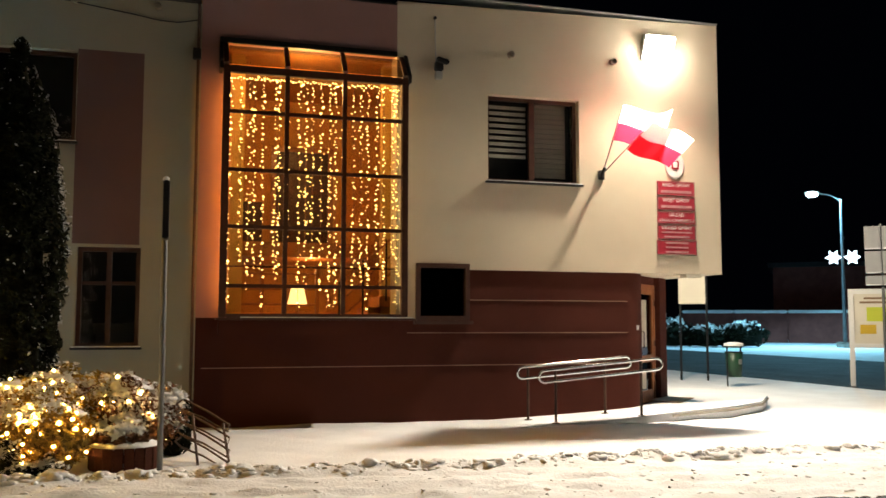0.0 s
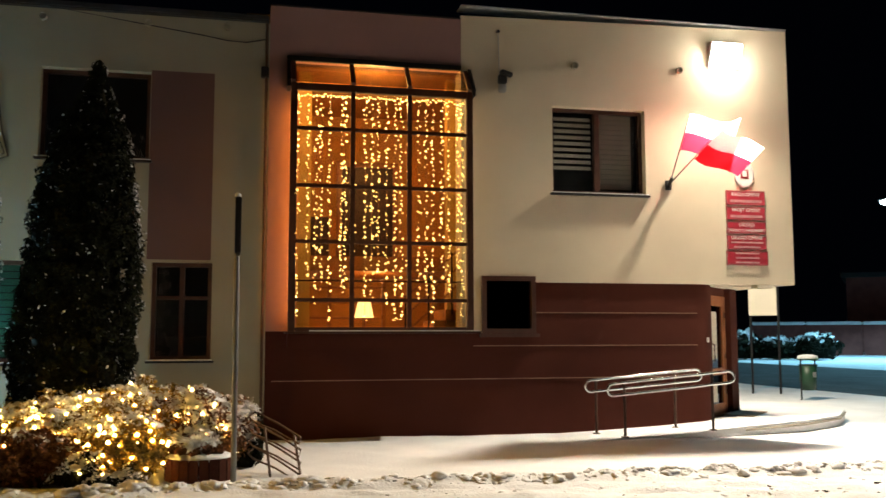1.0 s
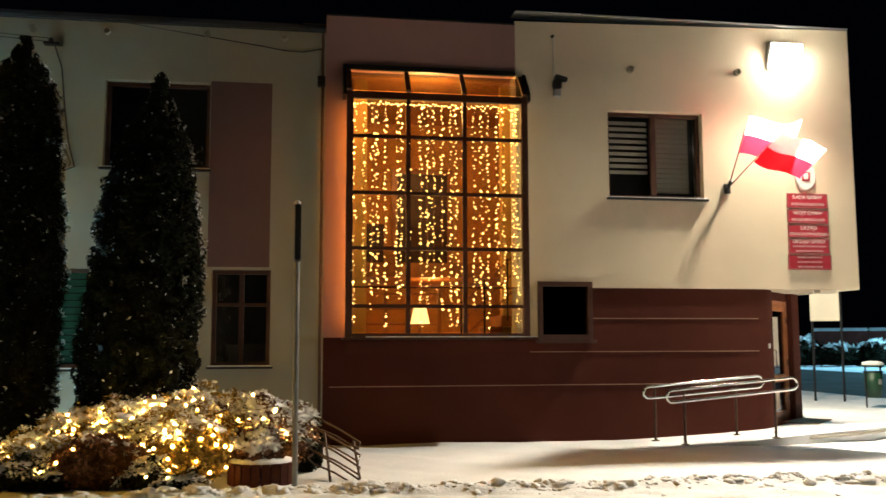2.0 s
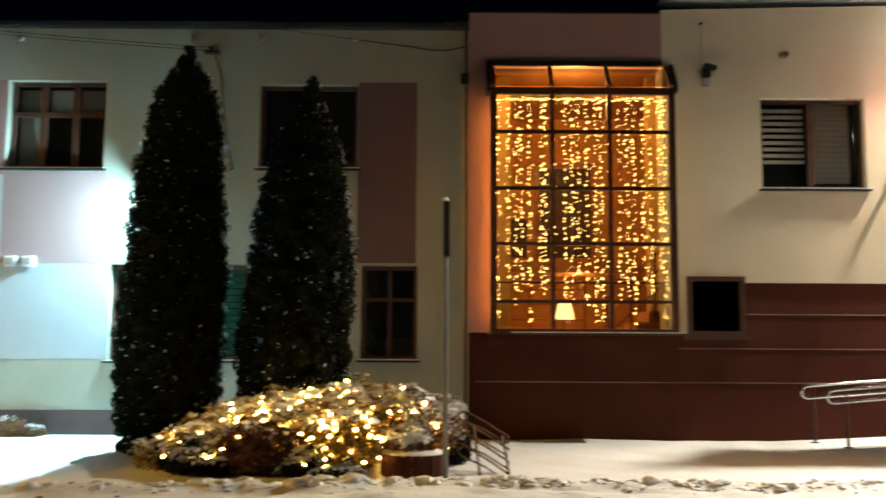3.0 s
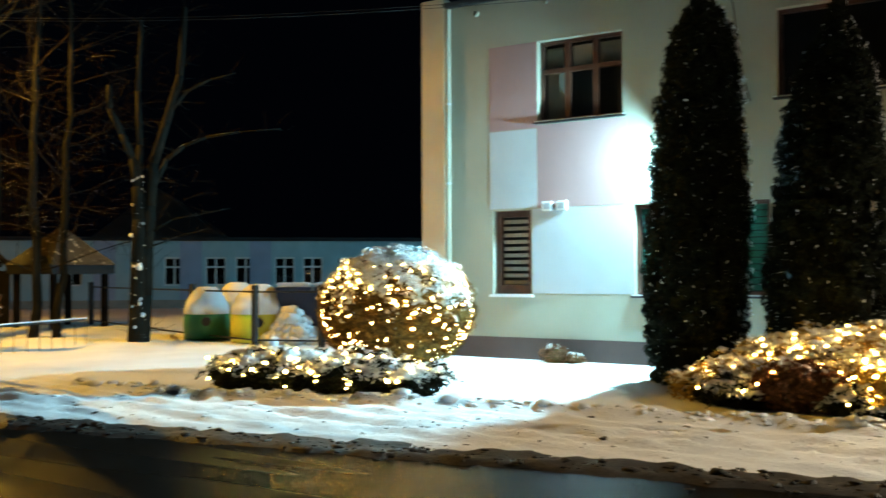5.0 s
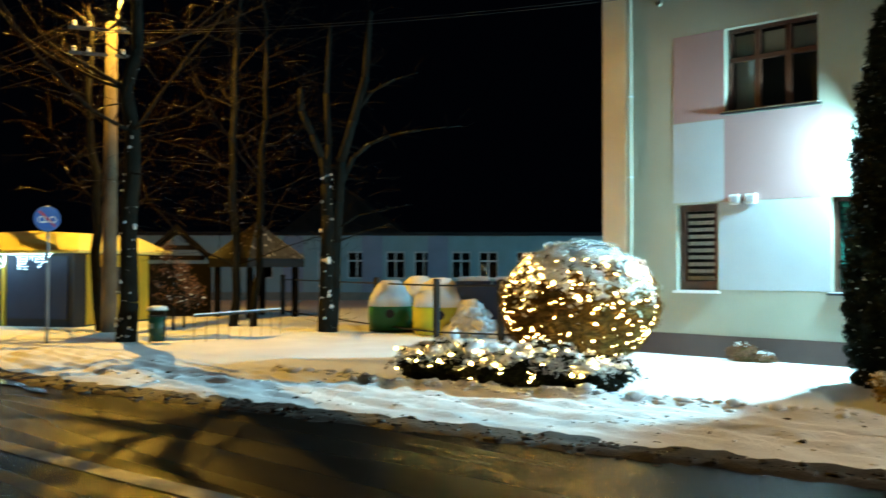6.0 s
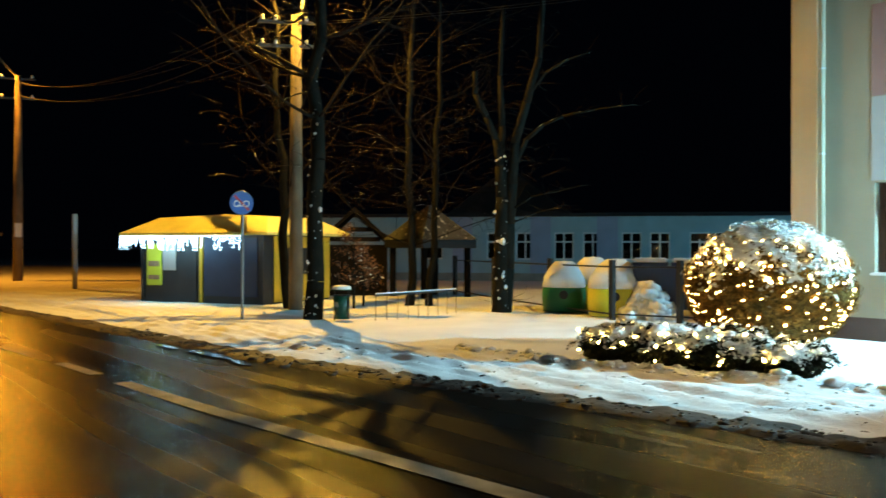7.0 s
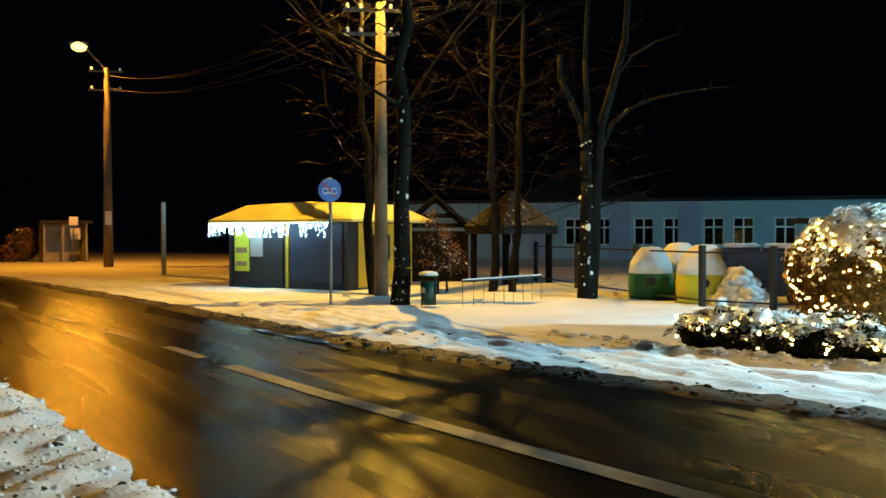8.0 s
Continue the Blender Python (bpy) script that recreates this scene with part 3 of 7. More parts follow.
def window(key, x0, x1, z0, z1, style):
    w = thing("window_" + key, ((x0 + x1) / 2, Y + 0.15, z0), {"bars": "brown timber window with light striped roller blind", "cross": "brown timber window with pale glazed upper lights", "dark": "dark unlit window with brown frame", "green": "window with green horizontal blind", "pair": "brown two-sash window with striped blinds half drawn"}[style], "window", kind="structure")
    yf = Y + 0.13
    t = 0.06
    part("window_frame", wall_holes(x0, x1, z0, z1, yf, yf + 0.07, [(x0 + t, x1 - t, z0 + t, z1 - t)]), WOOD, w)
    part("window_sill", box(x0 - 0.05, x1 + 0.05, Y - 0.07, yf, z0 - 0.035, z0 - 0.003, 0.008), BLACK if style != "bars" else WHITEP, w, "thin metal sill")
    part("snow_strip", box(x0 - 0.03, x1 + 0.03, Y - 0.06, yf - 0.005, z0 - 0.002, z0 + 0.012, 0.005), SNOW, w, "thin strip of snow on the sill")
    if style in ("cross", "pair"):
        n = 3 if style == "cross" else 2
        for i in range(1, n):
            x = x0 + (x1 - x0) * i / n
            part("mullion", box(x - 0.05, x + 0.05, yf - 0.01, yf + 0.06, z0 + t, z1 - t, 0.008), WOOD, w)
        if style == "cross":
            part("transom", box(x0 + t, x1 - t, yf - 0.012, yf + 0.055, z0 + (z1 - z0) * 0.60, z0 + (z1 - z0) * 0.60 + 0.08, 0.008), WOOD, w)
    elif style == "dark" and key == "low_d":
        part("mullion", box((x0 + x1) / 2 - 0.035, (x0 + x1) / 2 + 0.035, yf - 0.01, yf + 0.06, z0 + t, z1 - t, 0.008), WOOD, w)
        part("transom", box(x0 + t, x1 - t, yf - 0.012, yf + 0.055, z0 + (z1 - z0) * 0.62, z0 + (z1 - z0) * 0.62 + 0.05, 0.008), WOOD, w)
    elif style == "bars":
        part("sash", wall_holes(x0 + t, x1 - t, z0 + t, z1 - t, yf - 0.012, yf + 0.05, [(x0 + t + 0.05, x1 - t - 0.05, z0 + t + 0.10, z1 - t - 0.05)]), WOOD, w)
    part("pane", box(x0 + t, x1 - t, yf + 0.03, yf + 0.036, z0 + t, z1 - t), GLASS, w).visible_shadow = False
    part("unlit_room_sheet", box(x0 + 0.01, x1 - 0.01, yf + 0.21, yf + 0.235, z0 + 0.01, z1 - 0.01), DARK, w, "near-black sheet standing for the unlit room behind the glass")
    if style == "bars":
        z = z0 + 0.18
        while z < z1 - 0.12:
            part("blind_band", box(x0 + 0.10, x1 - 0.10, yf + 0.09, yf + 0.098, z, z + 0.062), BLIND, w)
            z += 0.115
    if style == "green":
        z = z0 + 0.08
        while z < z1 - 0.1:
            part("blind_slat", box(x0 + 0.07, x1 - 0.07, yf + 0.08, yf + 0.1, z, z + 0.085, 0.004), GREENBLIND, w)
            z += 0.1
    if style == "pair":
        xm = (x0 + x1) / 2
        for a, b, low, m in ((x0 + 0.08, xm - 0.07, z0 + 0.42, BLIND), (xm + 0.07, x1 - 0.16, z0 + 0.12, BLIND_DARK)):
            z = low
            while z < z1 - 0.1:
                part("blind_band", box(a, b, yf + 0.085, yf + 0.093, z, z + (0.055 if m is BLIND else 0.076)), m, w)
                z += 0.1 if m is BLIND else 0.082
    if style == "cross":
        for i in range(3):
            a = x0 + 0.08 + (x1 - x0 - 0.06) * i / 3
            b = a + (x1 - x0) / 3 - 0.14
            part("curtain", box(a, b, yf + 0.10, yf + 0.11, z0 + (z1 - z0) * 0.68, z1 - 0.1), BLIND_DARK if i != 1 else BLIND, w, "short pale curtain")
        part("curtain", box(x0 + 0.08, x0 + 0.42, yf + 0.12, yf + 0.13, z0 + 0.08, z1 - 0.1), BLIND_DARK, w)
    return w


window("upper_a", *WINDOWS["upper_a"], "cross")
window("upper_b", *WINDOWS["upper_b"], "dark")
window("low_a", *WINDOWS["low_a"], "bars")
window("low_b", *WINDOWS["low_b"], "green")
window("low_c", *WINDOWS["low_c"], "green")
window("low_d", *WINDOWS["low_d"], "dark")
W1 = (5.67, 7.25, 3.70, 5.10)
BX = (4.49, 5.35, 1.49, 2.37)

# right wing: cream upper storey over a brown ground floor
g = wall_holes(4.18, 9.87, 2.28, 6.47, Y, Y + 0.38, [W1, (4.49, 5.35, 2.28, 2.37)])
for v in g.verts:
    if v.co.z > 6.4:
        v.co.z += 0.14 * (v.co.x - 4.18) / 5.69
solid("wall_east", g, CREAM, "cream rendered upper storey wall", "wall")
solid("wall_east_strip", box(4.18, 4.488, Y, Y + 0.38, 1.50, 2.279), CREAM, "narrow cream strip beside the glazed bay", "wall")
solid("wall_side", box(9.50, 9.87, Y + 0.38, 24, 2.28, 6.60), CREAM, "cream rendered side wall of the upper storey", "wall")
solid("soffit", box(5.36, 9.49, Y + 0.30, 24, 2.26, 2.42), CREAM, "plain soffit under the overhanging storey", "ceiling")
solid("roof_east", box(1.25, 9.80, Y + 0.05, 24, 6.40, 6.45), ROOFING, "flat black roof", "roof")
solid("parapet_trim", box(4.18, 9.885, Y - 0.02, Y + 0.30, 6.625, 6.645, 0.005), GREYP, "thin metal parapet flashing", "trim")
window("upper_c", *W1, "pair")
holes = [(4.49, 5.35, 1.49, 2.28)]
solid("wall_brown", wall_holes(1.245, 8.10, -0.1, 2.279, Y + 0.03, Y + 0.38, holes + [(1.62, 4.20, 1.53, 2.279)]), BROWN, "dark brown rendered ground-floor wall with pale grooves", "wall")
for z, x0, x1 in ((1.81, 5.37, 8.10), (1.30, 4.37, 8.10), (0.80, 1.34, 8.10)):
    solid("wall_groove", box(x0, x1, Y + 0.022, Y + 0.04, z - 0.007, z + 0.007), GROOVE, "pale thin groove line across the brown wall", "trim")

# rounded end of the brown wall, then the slanted entrance front
g = bmesh.new()
cx, cy, r = 8.10, Y + 0.43, 0.40
arc = [(cx + r * math.sin(a), cy - r * math.cos(a)) for a in np.linspace(0, radians(46), 8)]
vb = [g.verts.new((x, y, -0.1)) for x, y in arc]
vt = [g.verts.new((x, y, 2.279)) for x, y in arc]
for i in range(7):
    g.faces.new((vb[i], vb[i + 1], vt[i + 1], vt[i]))
solid("wall_corner", g, BROWN, "rounded corner of the dark brown wall", "wall", smooth=True)
SL = Matrix.Translation((8.388, 14.052, 0)) @ Matrix.Rotation(radians(46), 4, "Z")


def slant(x0, x1, y0, y1, z0, z1, bevel=0.0):
    b = box(x0, x1, y0, y1, z0, z1, bevel)
    b.transform(SL)
    return b


solid("wall_entrance", slant(0.0, 0.10, 0.0, 0.3, -0.1, 2.279), BROWN, "short brown wall beside the entrance door", "wall")
solid("wall_entrance_top", slant(0.10, 1.16, 0.06, 0.3, 2.12, 2.279), BROWN, "brown lintel over the entrance door", "wall")
solid("entrance_pier", slant(1.16, 1.62, -0.04, 0.4, -0.1, 2.279, 0.01), BROWN, "brown pier beside the entrance door", "pier")
dr = thing("door_1", SL @ Vector((0.62, 0.1, 0.1)), "orange-brown glazed timber entrance door, closed", "door", kind="structure")
part("door_frame", (lambda b: (b.transform(SL), b)[1])(wall_holes(0.10, 1.16, 0.10, 2.12, 0.05, 0.13, [(0.17, 1.09, 0.13, 2.05)])), DOORWOOD, dr)
leaf = part("door_leaf", (lambda b: (b.transform(SL), b)[1])(wall_holes(0.175, 1.085, 0.135, 2.045, 0.06, 0.11, [(0.28, 0.98, 0.30, 0.78), (0.28, 0.98, 0.90, 1.95)])), DOORWOOD, dr)
for z0, z1 in ((0.30, 0.78), (0.90, 1.95)):
    part("door_pane", slant(0.28, 0.98, 0.08, 0.09, z0, z1), DARKGLASS, leaf)
part("door_notice", slant(0.32, 0.66, 0.070, 0.075, 1.05, 1.85), PAPER, leaf, "paper notices behind the door glass")
part("door_notice", slant(0.30, 0.60, 0.070, 0.075, 0.34, 0.66), PAPER, leaf, "paper notices behind the door glass")
part("door_handle", (lambda b: (b.transform(SL), b)[1])(tube([(0.25, 0.06, 1.0), (0.25, 0.0, 1.02), (0.25, 0.0, 1.30), (0.25, 0.06, 1.32)], 0.014)), STEEL, leaf, "steel pull handle")
for z in (0.45, 1.05, 1.75):
    part("hinge", slant(1.07, 1.11, 0.035, 0.06, z, z + 0.1, 0.004), STEEL, leaf)
solid("unlit_hall_sheet", slant(0.1, 1.16, 0.9, 0.95, 0.0, 2.2), DARK, "near-black sheet standing for the unlit hall behind the entrance door", "wall")
bell = thing("doorbell", (8.33, 13.97, 1.36), "small white doorbell on the brown wall", "doorbell")
part("plate", obox(Matrix.Translation((8.30, 13.965, 1.38)) @ Matrix.Rotation(radians(30), 4, "Z"), 0.05, 0.025, 0.08, 0.006), WHITEP, bell)

# low dark hatch window between bay and brown wall
hw = thing("window_hatch", (4.92, Y, 1.49), "dark square window with a deep brown frame", "window", kind="structure")
part("window_frame", wall_holes(BX[0], BX[1], BX[2], BX[3], Y - 0.05, Y + 0.12, [(BX[0] + 0.07, BX[1] - 0.07, BX[2] + 0.07, BX[3] - 0.07)]), WOOD, hw)
part("pane", box(BX[0] + 0.07, BX[1] - 0.07, Y + 0.05, Y + 0.056, BX[2] + 0.07, BX[3] - 0.07), DARKGLASS, hw)
part("unlit_room_sheet", box(BX[0], BX[1], Y + 0.2, Y + 0.22, BX[2], BX[3]), DARK, hw)
part("window_sill", box(BX[0] - 0.03, BX[1] + 0.05, Y - 0.09, Y + 0.03, BX[2] - 0.06, BX[2] - 0.003, 0.01), WOOD, hw)

# ---- glazed bay ----
BAY = dict(x0=1.55, x1=4.29, y=13.58, z0=1.52, z1=5.14)
solid("wall_mauve", wall_holes(1.245, 4.178, 1.521, 6.40, Y - 0.005, Y + 0.36, [(1.62, 4.178, 1.53, 5.60)]), MAUVE, "mauve rendered wall round the glazed bay", "wall")
solid("parapet_mauve", box(1.23, 4.176, Y - 0.03, Y + 0.3, 6.402, 6.425, 0.005), BLACK, "thin dark metal parapet flashing", "trim")
bay = thing("bay_window", (2.92, 13.6, 1.52), "tall projecting glazed bay with brown bars, lit warm inside", "bay window", kind="structure")
mx, tz = (2.465, 3.315), (1.973, 2.82, 3.64, 4.487)
x0, x1, yb = BAY["x0"], BAY["x1"], BAY["y"]
part("post", box(x0, x0 + 0.10, yb, yb + 0.10, 1.522, 5.16, 0.01), WOOD, bay)
part("post", box(x1 - 0.10, x1, yb, yb + 0.10, 1.522, 5.16, 0.01), WOOD, bay)
for x in mx:
    part("mullion", box(x - 0.032, x + 0.032, yb + 0.005, yb + 0.075, 1.58, 5.05, 0.006), WOOD, bay)
for z in tz:
    part("transom", box(x0 + 0.10, x1 - 0.10, yb + 0.012, yb + 0.065, z - 0.026, z + 0.026, 0.006), WOOD, bay)
part("head_beam", box(x0 + 0.10, x1 - 0.10, yb, yb + 0.09, 5.052, 5.158, 0.01), WOOD, bay)
part("bottom_beam", box(x0 + 0.10, x1 - 0.10, yb, yb + 0.09, 1.522, 1.578, 0.01), WOOD, bay)
part("sill", box(x0 - 0.04, x1 + 0.10, yb - 0.05, Y - 0.005, 1.488, 1.52, 0.008), WOOD, bay)
part("snow_strip", box(x0 + 0.3, x1 + 0.08, yb - 0.045, yb - 0.005, 1.521, 1.535, 0.004), SNOW, bay)
part("base_box", box(x0, x1 - 0.2, yb + 0.02, Y - 0.006, 1.28, 1.486, 0.015), BROWN, bay, "brown boxed base under the bay")
for j, (a, b) in enumerate(zip((x0 + 0.10, *mx), (*mx, x1 - 0.10))):
    for c, d in zip((1.58, *tz), (*tz, 5.052)):
        part("pane", box(a + 0.03, b - 0.03, yb + 0.035, yb + 0.041, c + 0.02, d - 0.02), GLASS, bay).visible_shadow = False
for x in (x0 + 0.03, x1 - 0.036):
    part("side_pane", box(x, x + 0.006, yb + 0.10, Y - 0.006, 1.58, 5.1), GLASS, bay).visible_shadow = False
# sloped glazed top
slope = math.atan2(5.54 - 5.16, Y - yb)
for x in (x0 + 0.04, *mx, x1 - 0.05):
    part("rafter", obox(Matrix.Translation((x, (yb + Y) / 2, 5.36)) @ Matrix.Rotation(slope, 4, "X"), 0.065, 0.50, 0.07, 0.006), WOOD, bay)
for a, b in zip((x0 + 0.04, *mx), (*mx, x1 - 0.05)):
    part("top_pane", obox(Matrix.Translation(((a + b) / 2, (yb + Y) / 2, 5.35)) @ Matrix.Rotation(slope, 4, "X"), b - a - 0.06, 0.47, 0.006), TOPGLASS, bay).visible_shadow = False
part("top_beam", box(x0 - 0.05, x1 - 0.12, Y - 0.07, Y - 0.008, 5.56, 5.64, 0.01), BLACK, bay)
for x in (x0 - 0.05, x1 - 0.005):
    g = bmesh.new()
    pr = [(yb - 0.01, 5.10), (yb - 0.01, 5.20), (Y - 0.03, 5.60), (Y - 0.006, 5.60), (Y - 0.006, 5.10)]
    a = [g.verts.new((x, y, z)) for y, z in pr]
    b = [g.verts.new((x + 0.05, y, z)) for y, z in pr]
    g.faces.new(a)
    g.faces.new(b[::-1])
    for i in range(5):
        g.faces.new((a[i], b[i], b[(i + 1) % 5], a[(i + 1) % 5]))
    part("cheek", g, BLACK, bay)

# stair hall behind the bay
solid("hall_wall_back", box(1.0, 5.6, 18.0, 18.2, 0, 6.4), OCHRE, "warm ochre wall of the stair hall", "wall")
solid("hall_wall_west", box(0.9, 1.25, Y + 0.385, 18.0, 0, 6.4), OCHRE, "warm ochre wall of the stair hall", "wall")
solid("hall_wall_east", box(5.365, 5.6, Y + 0.385, 18.0, 0, 6.4), OCHRE, "warm ochre wall of the stair hall", "wall")
solid("hall_ceiling", box(1.25, 5.365, Y + 0.385, 18.0, 5.75, 5.9), OCHRE, "ceiling of the stair hall", "ceiling")
solid("hall_floor", box(1.25, 5.365, Y + 0.385, 18.0, 0.9, 1.0), OCHREWOOD, "wooden floor of the stair hall", "floor")
solid("hall_landing", box(1.25, 5.365, 15.8, 18.0, 2.55, 2.75), OCHREWOOD, "upper landing of the stair hall", "floor")
for x in (1.84, 4.30):
    solid("hall_column", box(x - 0.11, x + 0.11, 15.0, 15.16, 1.0, 5.75, 0.01), HONEY, "post in the stair hall, coloured bright honey as if lit", "column")
solid("hall_beam", box(1.25, 5.3, 15.72, 15.80, 2.55, 2.80, 0.01), OCHREWOOD, "varnished beam at the landing edge", "beam")
hd = thing("hall_doorway", (3.0, 17.97, 2.75), "dark open doorway in the ochre hall wall", "doorway", kind="structure")
# dark brown sheet stands in for the gloom of the open doorway
part("opening", box(2.75, 3.75, 17.95, 17.99, 2.75, 4.75), WOOD, hd)
part("door_trim", wall_holes(2.65, 3.85, 2.75, 4.85, 17.92, 17.98, [(2.75, 3.75, 2.75, 4.75)]), OCHREWOOD, hd)
nb = thing("notice_board", (2.15, 17.97, 3.3), "dark notice board on the hall wall", "notice board")
part("board", box(1.75, 2.5, 17.94, 17.98, 2.95, 3.75, 0.01), WOOD, nb)
rl = thing("stair_railing", (3.2, 15.75, 1.0), "wooden railing with horizontal bars in the stair hall", "railing")
for z in (1.25, 1.5, 1.75, 2.0, 2.25):
    part("bar", rod((1.35, 15.4, z), (3.2, 15.4, z), 0.018, seg=6), OCHREWOOD, rl)
for x in (1.4, 2.3, 3.2):
    part("post", box(x - 0.03, x + 0.03, 15.37, 15.43, 1.0, 2.4, 0.005), OCHREWOOD, rl)
st = thing("staircase", (4.3, 15.6, 1.0), "wooden stair rising to the landing", "staircase", kind="structure")
for i in range(9):
    part("step", box(3.35 + 0.19 * i, 3.35 + 0.19 * (i + 1) + 0.02, 14.75, 15.65, 1.0 + 0.175 * i, 1.0 + 0.175 * (i + 1), 0.008), OCHREWOOD, st)
for i in range(0, 9, 2):
    part("baluster", rod((3.45 + 0.19 * i, 14.72, 1.1 + 0.175 * i), (3.45 + 0.19 * i, 14.72, 2.1 + 0.175 * i), 0.014, seg=6), BLACK, st)
for k in range(3):
    part("rail", rod((3.40, 14.72, 1.45 + 0.28 * k), (5.0, 14.72, 2.90 + 0.28 * k), 0.015, seg=6), OCHREWOOD, st)
tl = thing("table_lamp", (2.85, 15.2, 1.0), "small glowing table lamp low in the hall", "lamp")
part("shade", lathe([(0.16, 0.75), (0.10, 1.02)], (2.85, 15.2, 1.0), 16), mat("lamp_shade", (0.8, 0.6, 0.3), 0.8, var=0.05, bump=0, emit=(1.0, 0.62, 0.2), power=3), tl, "glowing cloth shade")
part("stem", rod((2.85, 15.2, 1.0), (2.85, 15.2, 1.76), 0.03, seg=8), OCHREWOOD, tl)

# curtain of light strings behind the glass
rng = np.random.default_rng(11)
xsn = np.linspace(1.70, 4.17, 22) + rng.uniform(-0.035, 0.035, 22)
for i, x in enumerate(xsn):
    low = [1.62, 2.35, 1.95, 2.05, 1.66, 2.2, 2.05, 2.45, 1.7, 2.0, 2.3, 1.95, 2.1][i % 13] + rng.uniform(-0.06, 0.06)
    if i in (0, 12, 21):
        low = 1.62
    s = thing("light_string", (x, 13.75, 5.0), "hanging string of small warm fairy lights behind glass", "fairy lights", "fairy light curtain")
    part("wire", rod((x, 13.75, 5.0), (x, 13.75, low), 0.0035, seg=4), OCHREWOOD, s)
    zs = np.arange(5.0, low, -0.052)
    zs = zs[rng.random(len(zs)) > 0.18]
    pl = np.stack([x + rng.normal(0, 0.015, len(zs)), 13.75 + rng.normal(0, 0.015, len(zs)), zs + rng.uniform(-0.025, 0.025, len(zs))], 1)
    v, f = beads(pl, np.where(rng.random(len(zs)) < 0.2, 0.016, rng.uniform(0.006, 0.012, len(zs))))
    tagged(child("bulbs", from_arrays("bulbs", v, f, [BULB]), s), kind="stuff")
s = thing("light_garland", (2.9, 13.75, 5.02), "row of warm fairy lights along the bay's head", "fairy lights")
part("wire", rod((1.68, 13.75, 5.02), (4.17, 13.75, 5.02), 0.005, seg=4), OCHREWOOD, s)
pl = np.stack([np.linspace(1.68, 4.17, 60), 13.75 + rng.normal(0, 0.01, 60), 5.02 + rng.normal(0, 0.012, 60)], 1)
v, f = beads(pl, 0.012)
tagged(child("bulbs", from_arrays("bulbs", v, f, [BULB]), s), kind="stuff")

# ---- plants ----
def shell(n, profile, centre, seed, lean=(0, 0)):
    """Points and normals over an upright shape given by (height, radius) pairs, uneven like tufted growth."""
    rng = np.random.default_rng(seed)
    hs, rs = np.array([p[0] for p in profile]), np.array([p[1] for p in profile])
    fine = np.linspace(hs[0], hs[-1], 300)
    w = np.interp(fine, hs, rs) + 0.05
    h = np.interp(rng.random(n), np.cumsum(w) / w.sum(), fine)
    a = rng.uniform(0, 2 * math.pi, n)
    r = np.interp(h, hs, rs) * (1 + 0.10 * np.sin(a * 5 + h * 6) * np.sin(h * 9 + a * 2) + 0.05 * np.sin(a * 11 - h * 17)) * rng.uniform(0.86, 1.06, n)
    k = (h - hs[0]) / (hs[-1] - hs[0])
    p = np.stack([centre[0] + lean[0] * k + r * np.cos(a), centre[1] + lean[1] * k + r * np.sin(a), h], 1)
    nr = np.stack([np.cos(a), np.sin(a), np.full(n, 0.55)], 1)
    return p, nr


def thuja(where, profile, lean, tufts, snowy, seed):
    """A columnar conifer: a dark core under upright fans of scaly leaves, some of them tipped with snow."""
    ob = thing("thuja_tree", (*where, 0), "tall dense columnar thuja dusted with snow", "tree", "thuja pair")
    part("trunk", rod((*where, -0.05), (where[0], where[1], 1.2), 0.09, 0.06), BARK, ob)
    g = lathe([(max(r * 0.82, 0.01), h) for h, r in profile], (where[0], where[1], 0), 20)
    top = profile[-1][0]
    for v in g.verts:
        k = max(0.0, v.co.z / top)
        v.co.x += lean[0] * k
        v.co.y += lean[1] * k
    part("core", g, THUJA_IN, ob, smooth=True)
    c, out = shell(tufts, profile, where, seed, lean)
    rng = np.random.default_rng(seed)
    out[:, 2] = 0
    per = 46
    big = rng.uniform(0.7, 1.35, tufts) * np.clip(np.interp(c[:, 2], [h for h, r in profile], [r for h, r in profile]) / 0.26, 0.35, 1.0)
    white = rng.random(tufts) < snowy
    t = rng.random((tufts, per))
    side = np.stack([-out[:, 1], out[:, 0], out[:, 2]], 1)
    wide = rng.normal(0, 0.035, (tufts, per)) * (0.4 + t)
    p = c[:, None] + big[:, None, None] * (np.array([0, 0, 0.17]) * (t - 0.5)[..., None] + side[:, None] * wide[..., None] + out[:, None] * (0.03 + 0.055 * np.sin(t * 2.6) + rng.normal(0, 0.014, (tufts, per)))[..., None])
    idx = (white[:, None] & (t > 0.45) & (rng.random((tufts, per)) < 0.62)) | (rng.random((tufts, per)) < 0.012)
    p, nr = p.reshape(-1, 3), np.repeat(out + (0, 0, 0.5), per, 0)
    idx = idx.reshape(-1).astype(int)
    v, f = sprays(p + nr * 0.012 * idx[:, None], nr, np.where(idx, 0.022, 0.030), seed, 0.6)
    child("crown", from_arrays("crown", v, f, [THUJA, SNOWLEAF], idx), ob)
    return ob


thuja((-2.63, 11.95), [(0.02, 0.44), (0.4, 0.54), (1.0, 0.56), (1.7, 0.54), (2.7, 0.49), (3.5, 0.42), (4.1, 0.35), (4.5, 0.27), (4.85, 0.14), (5.18, 0.01)], (0.17, 0), 1900, 0.08, 21)
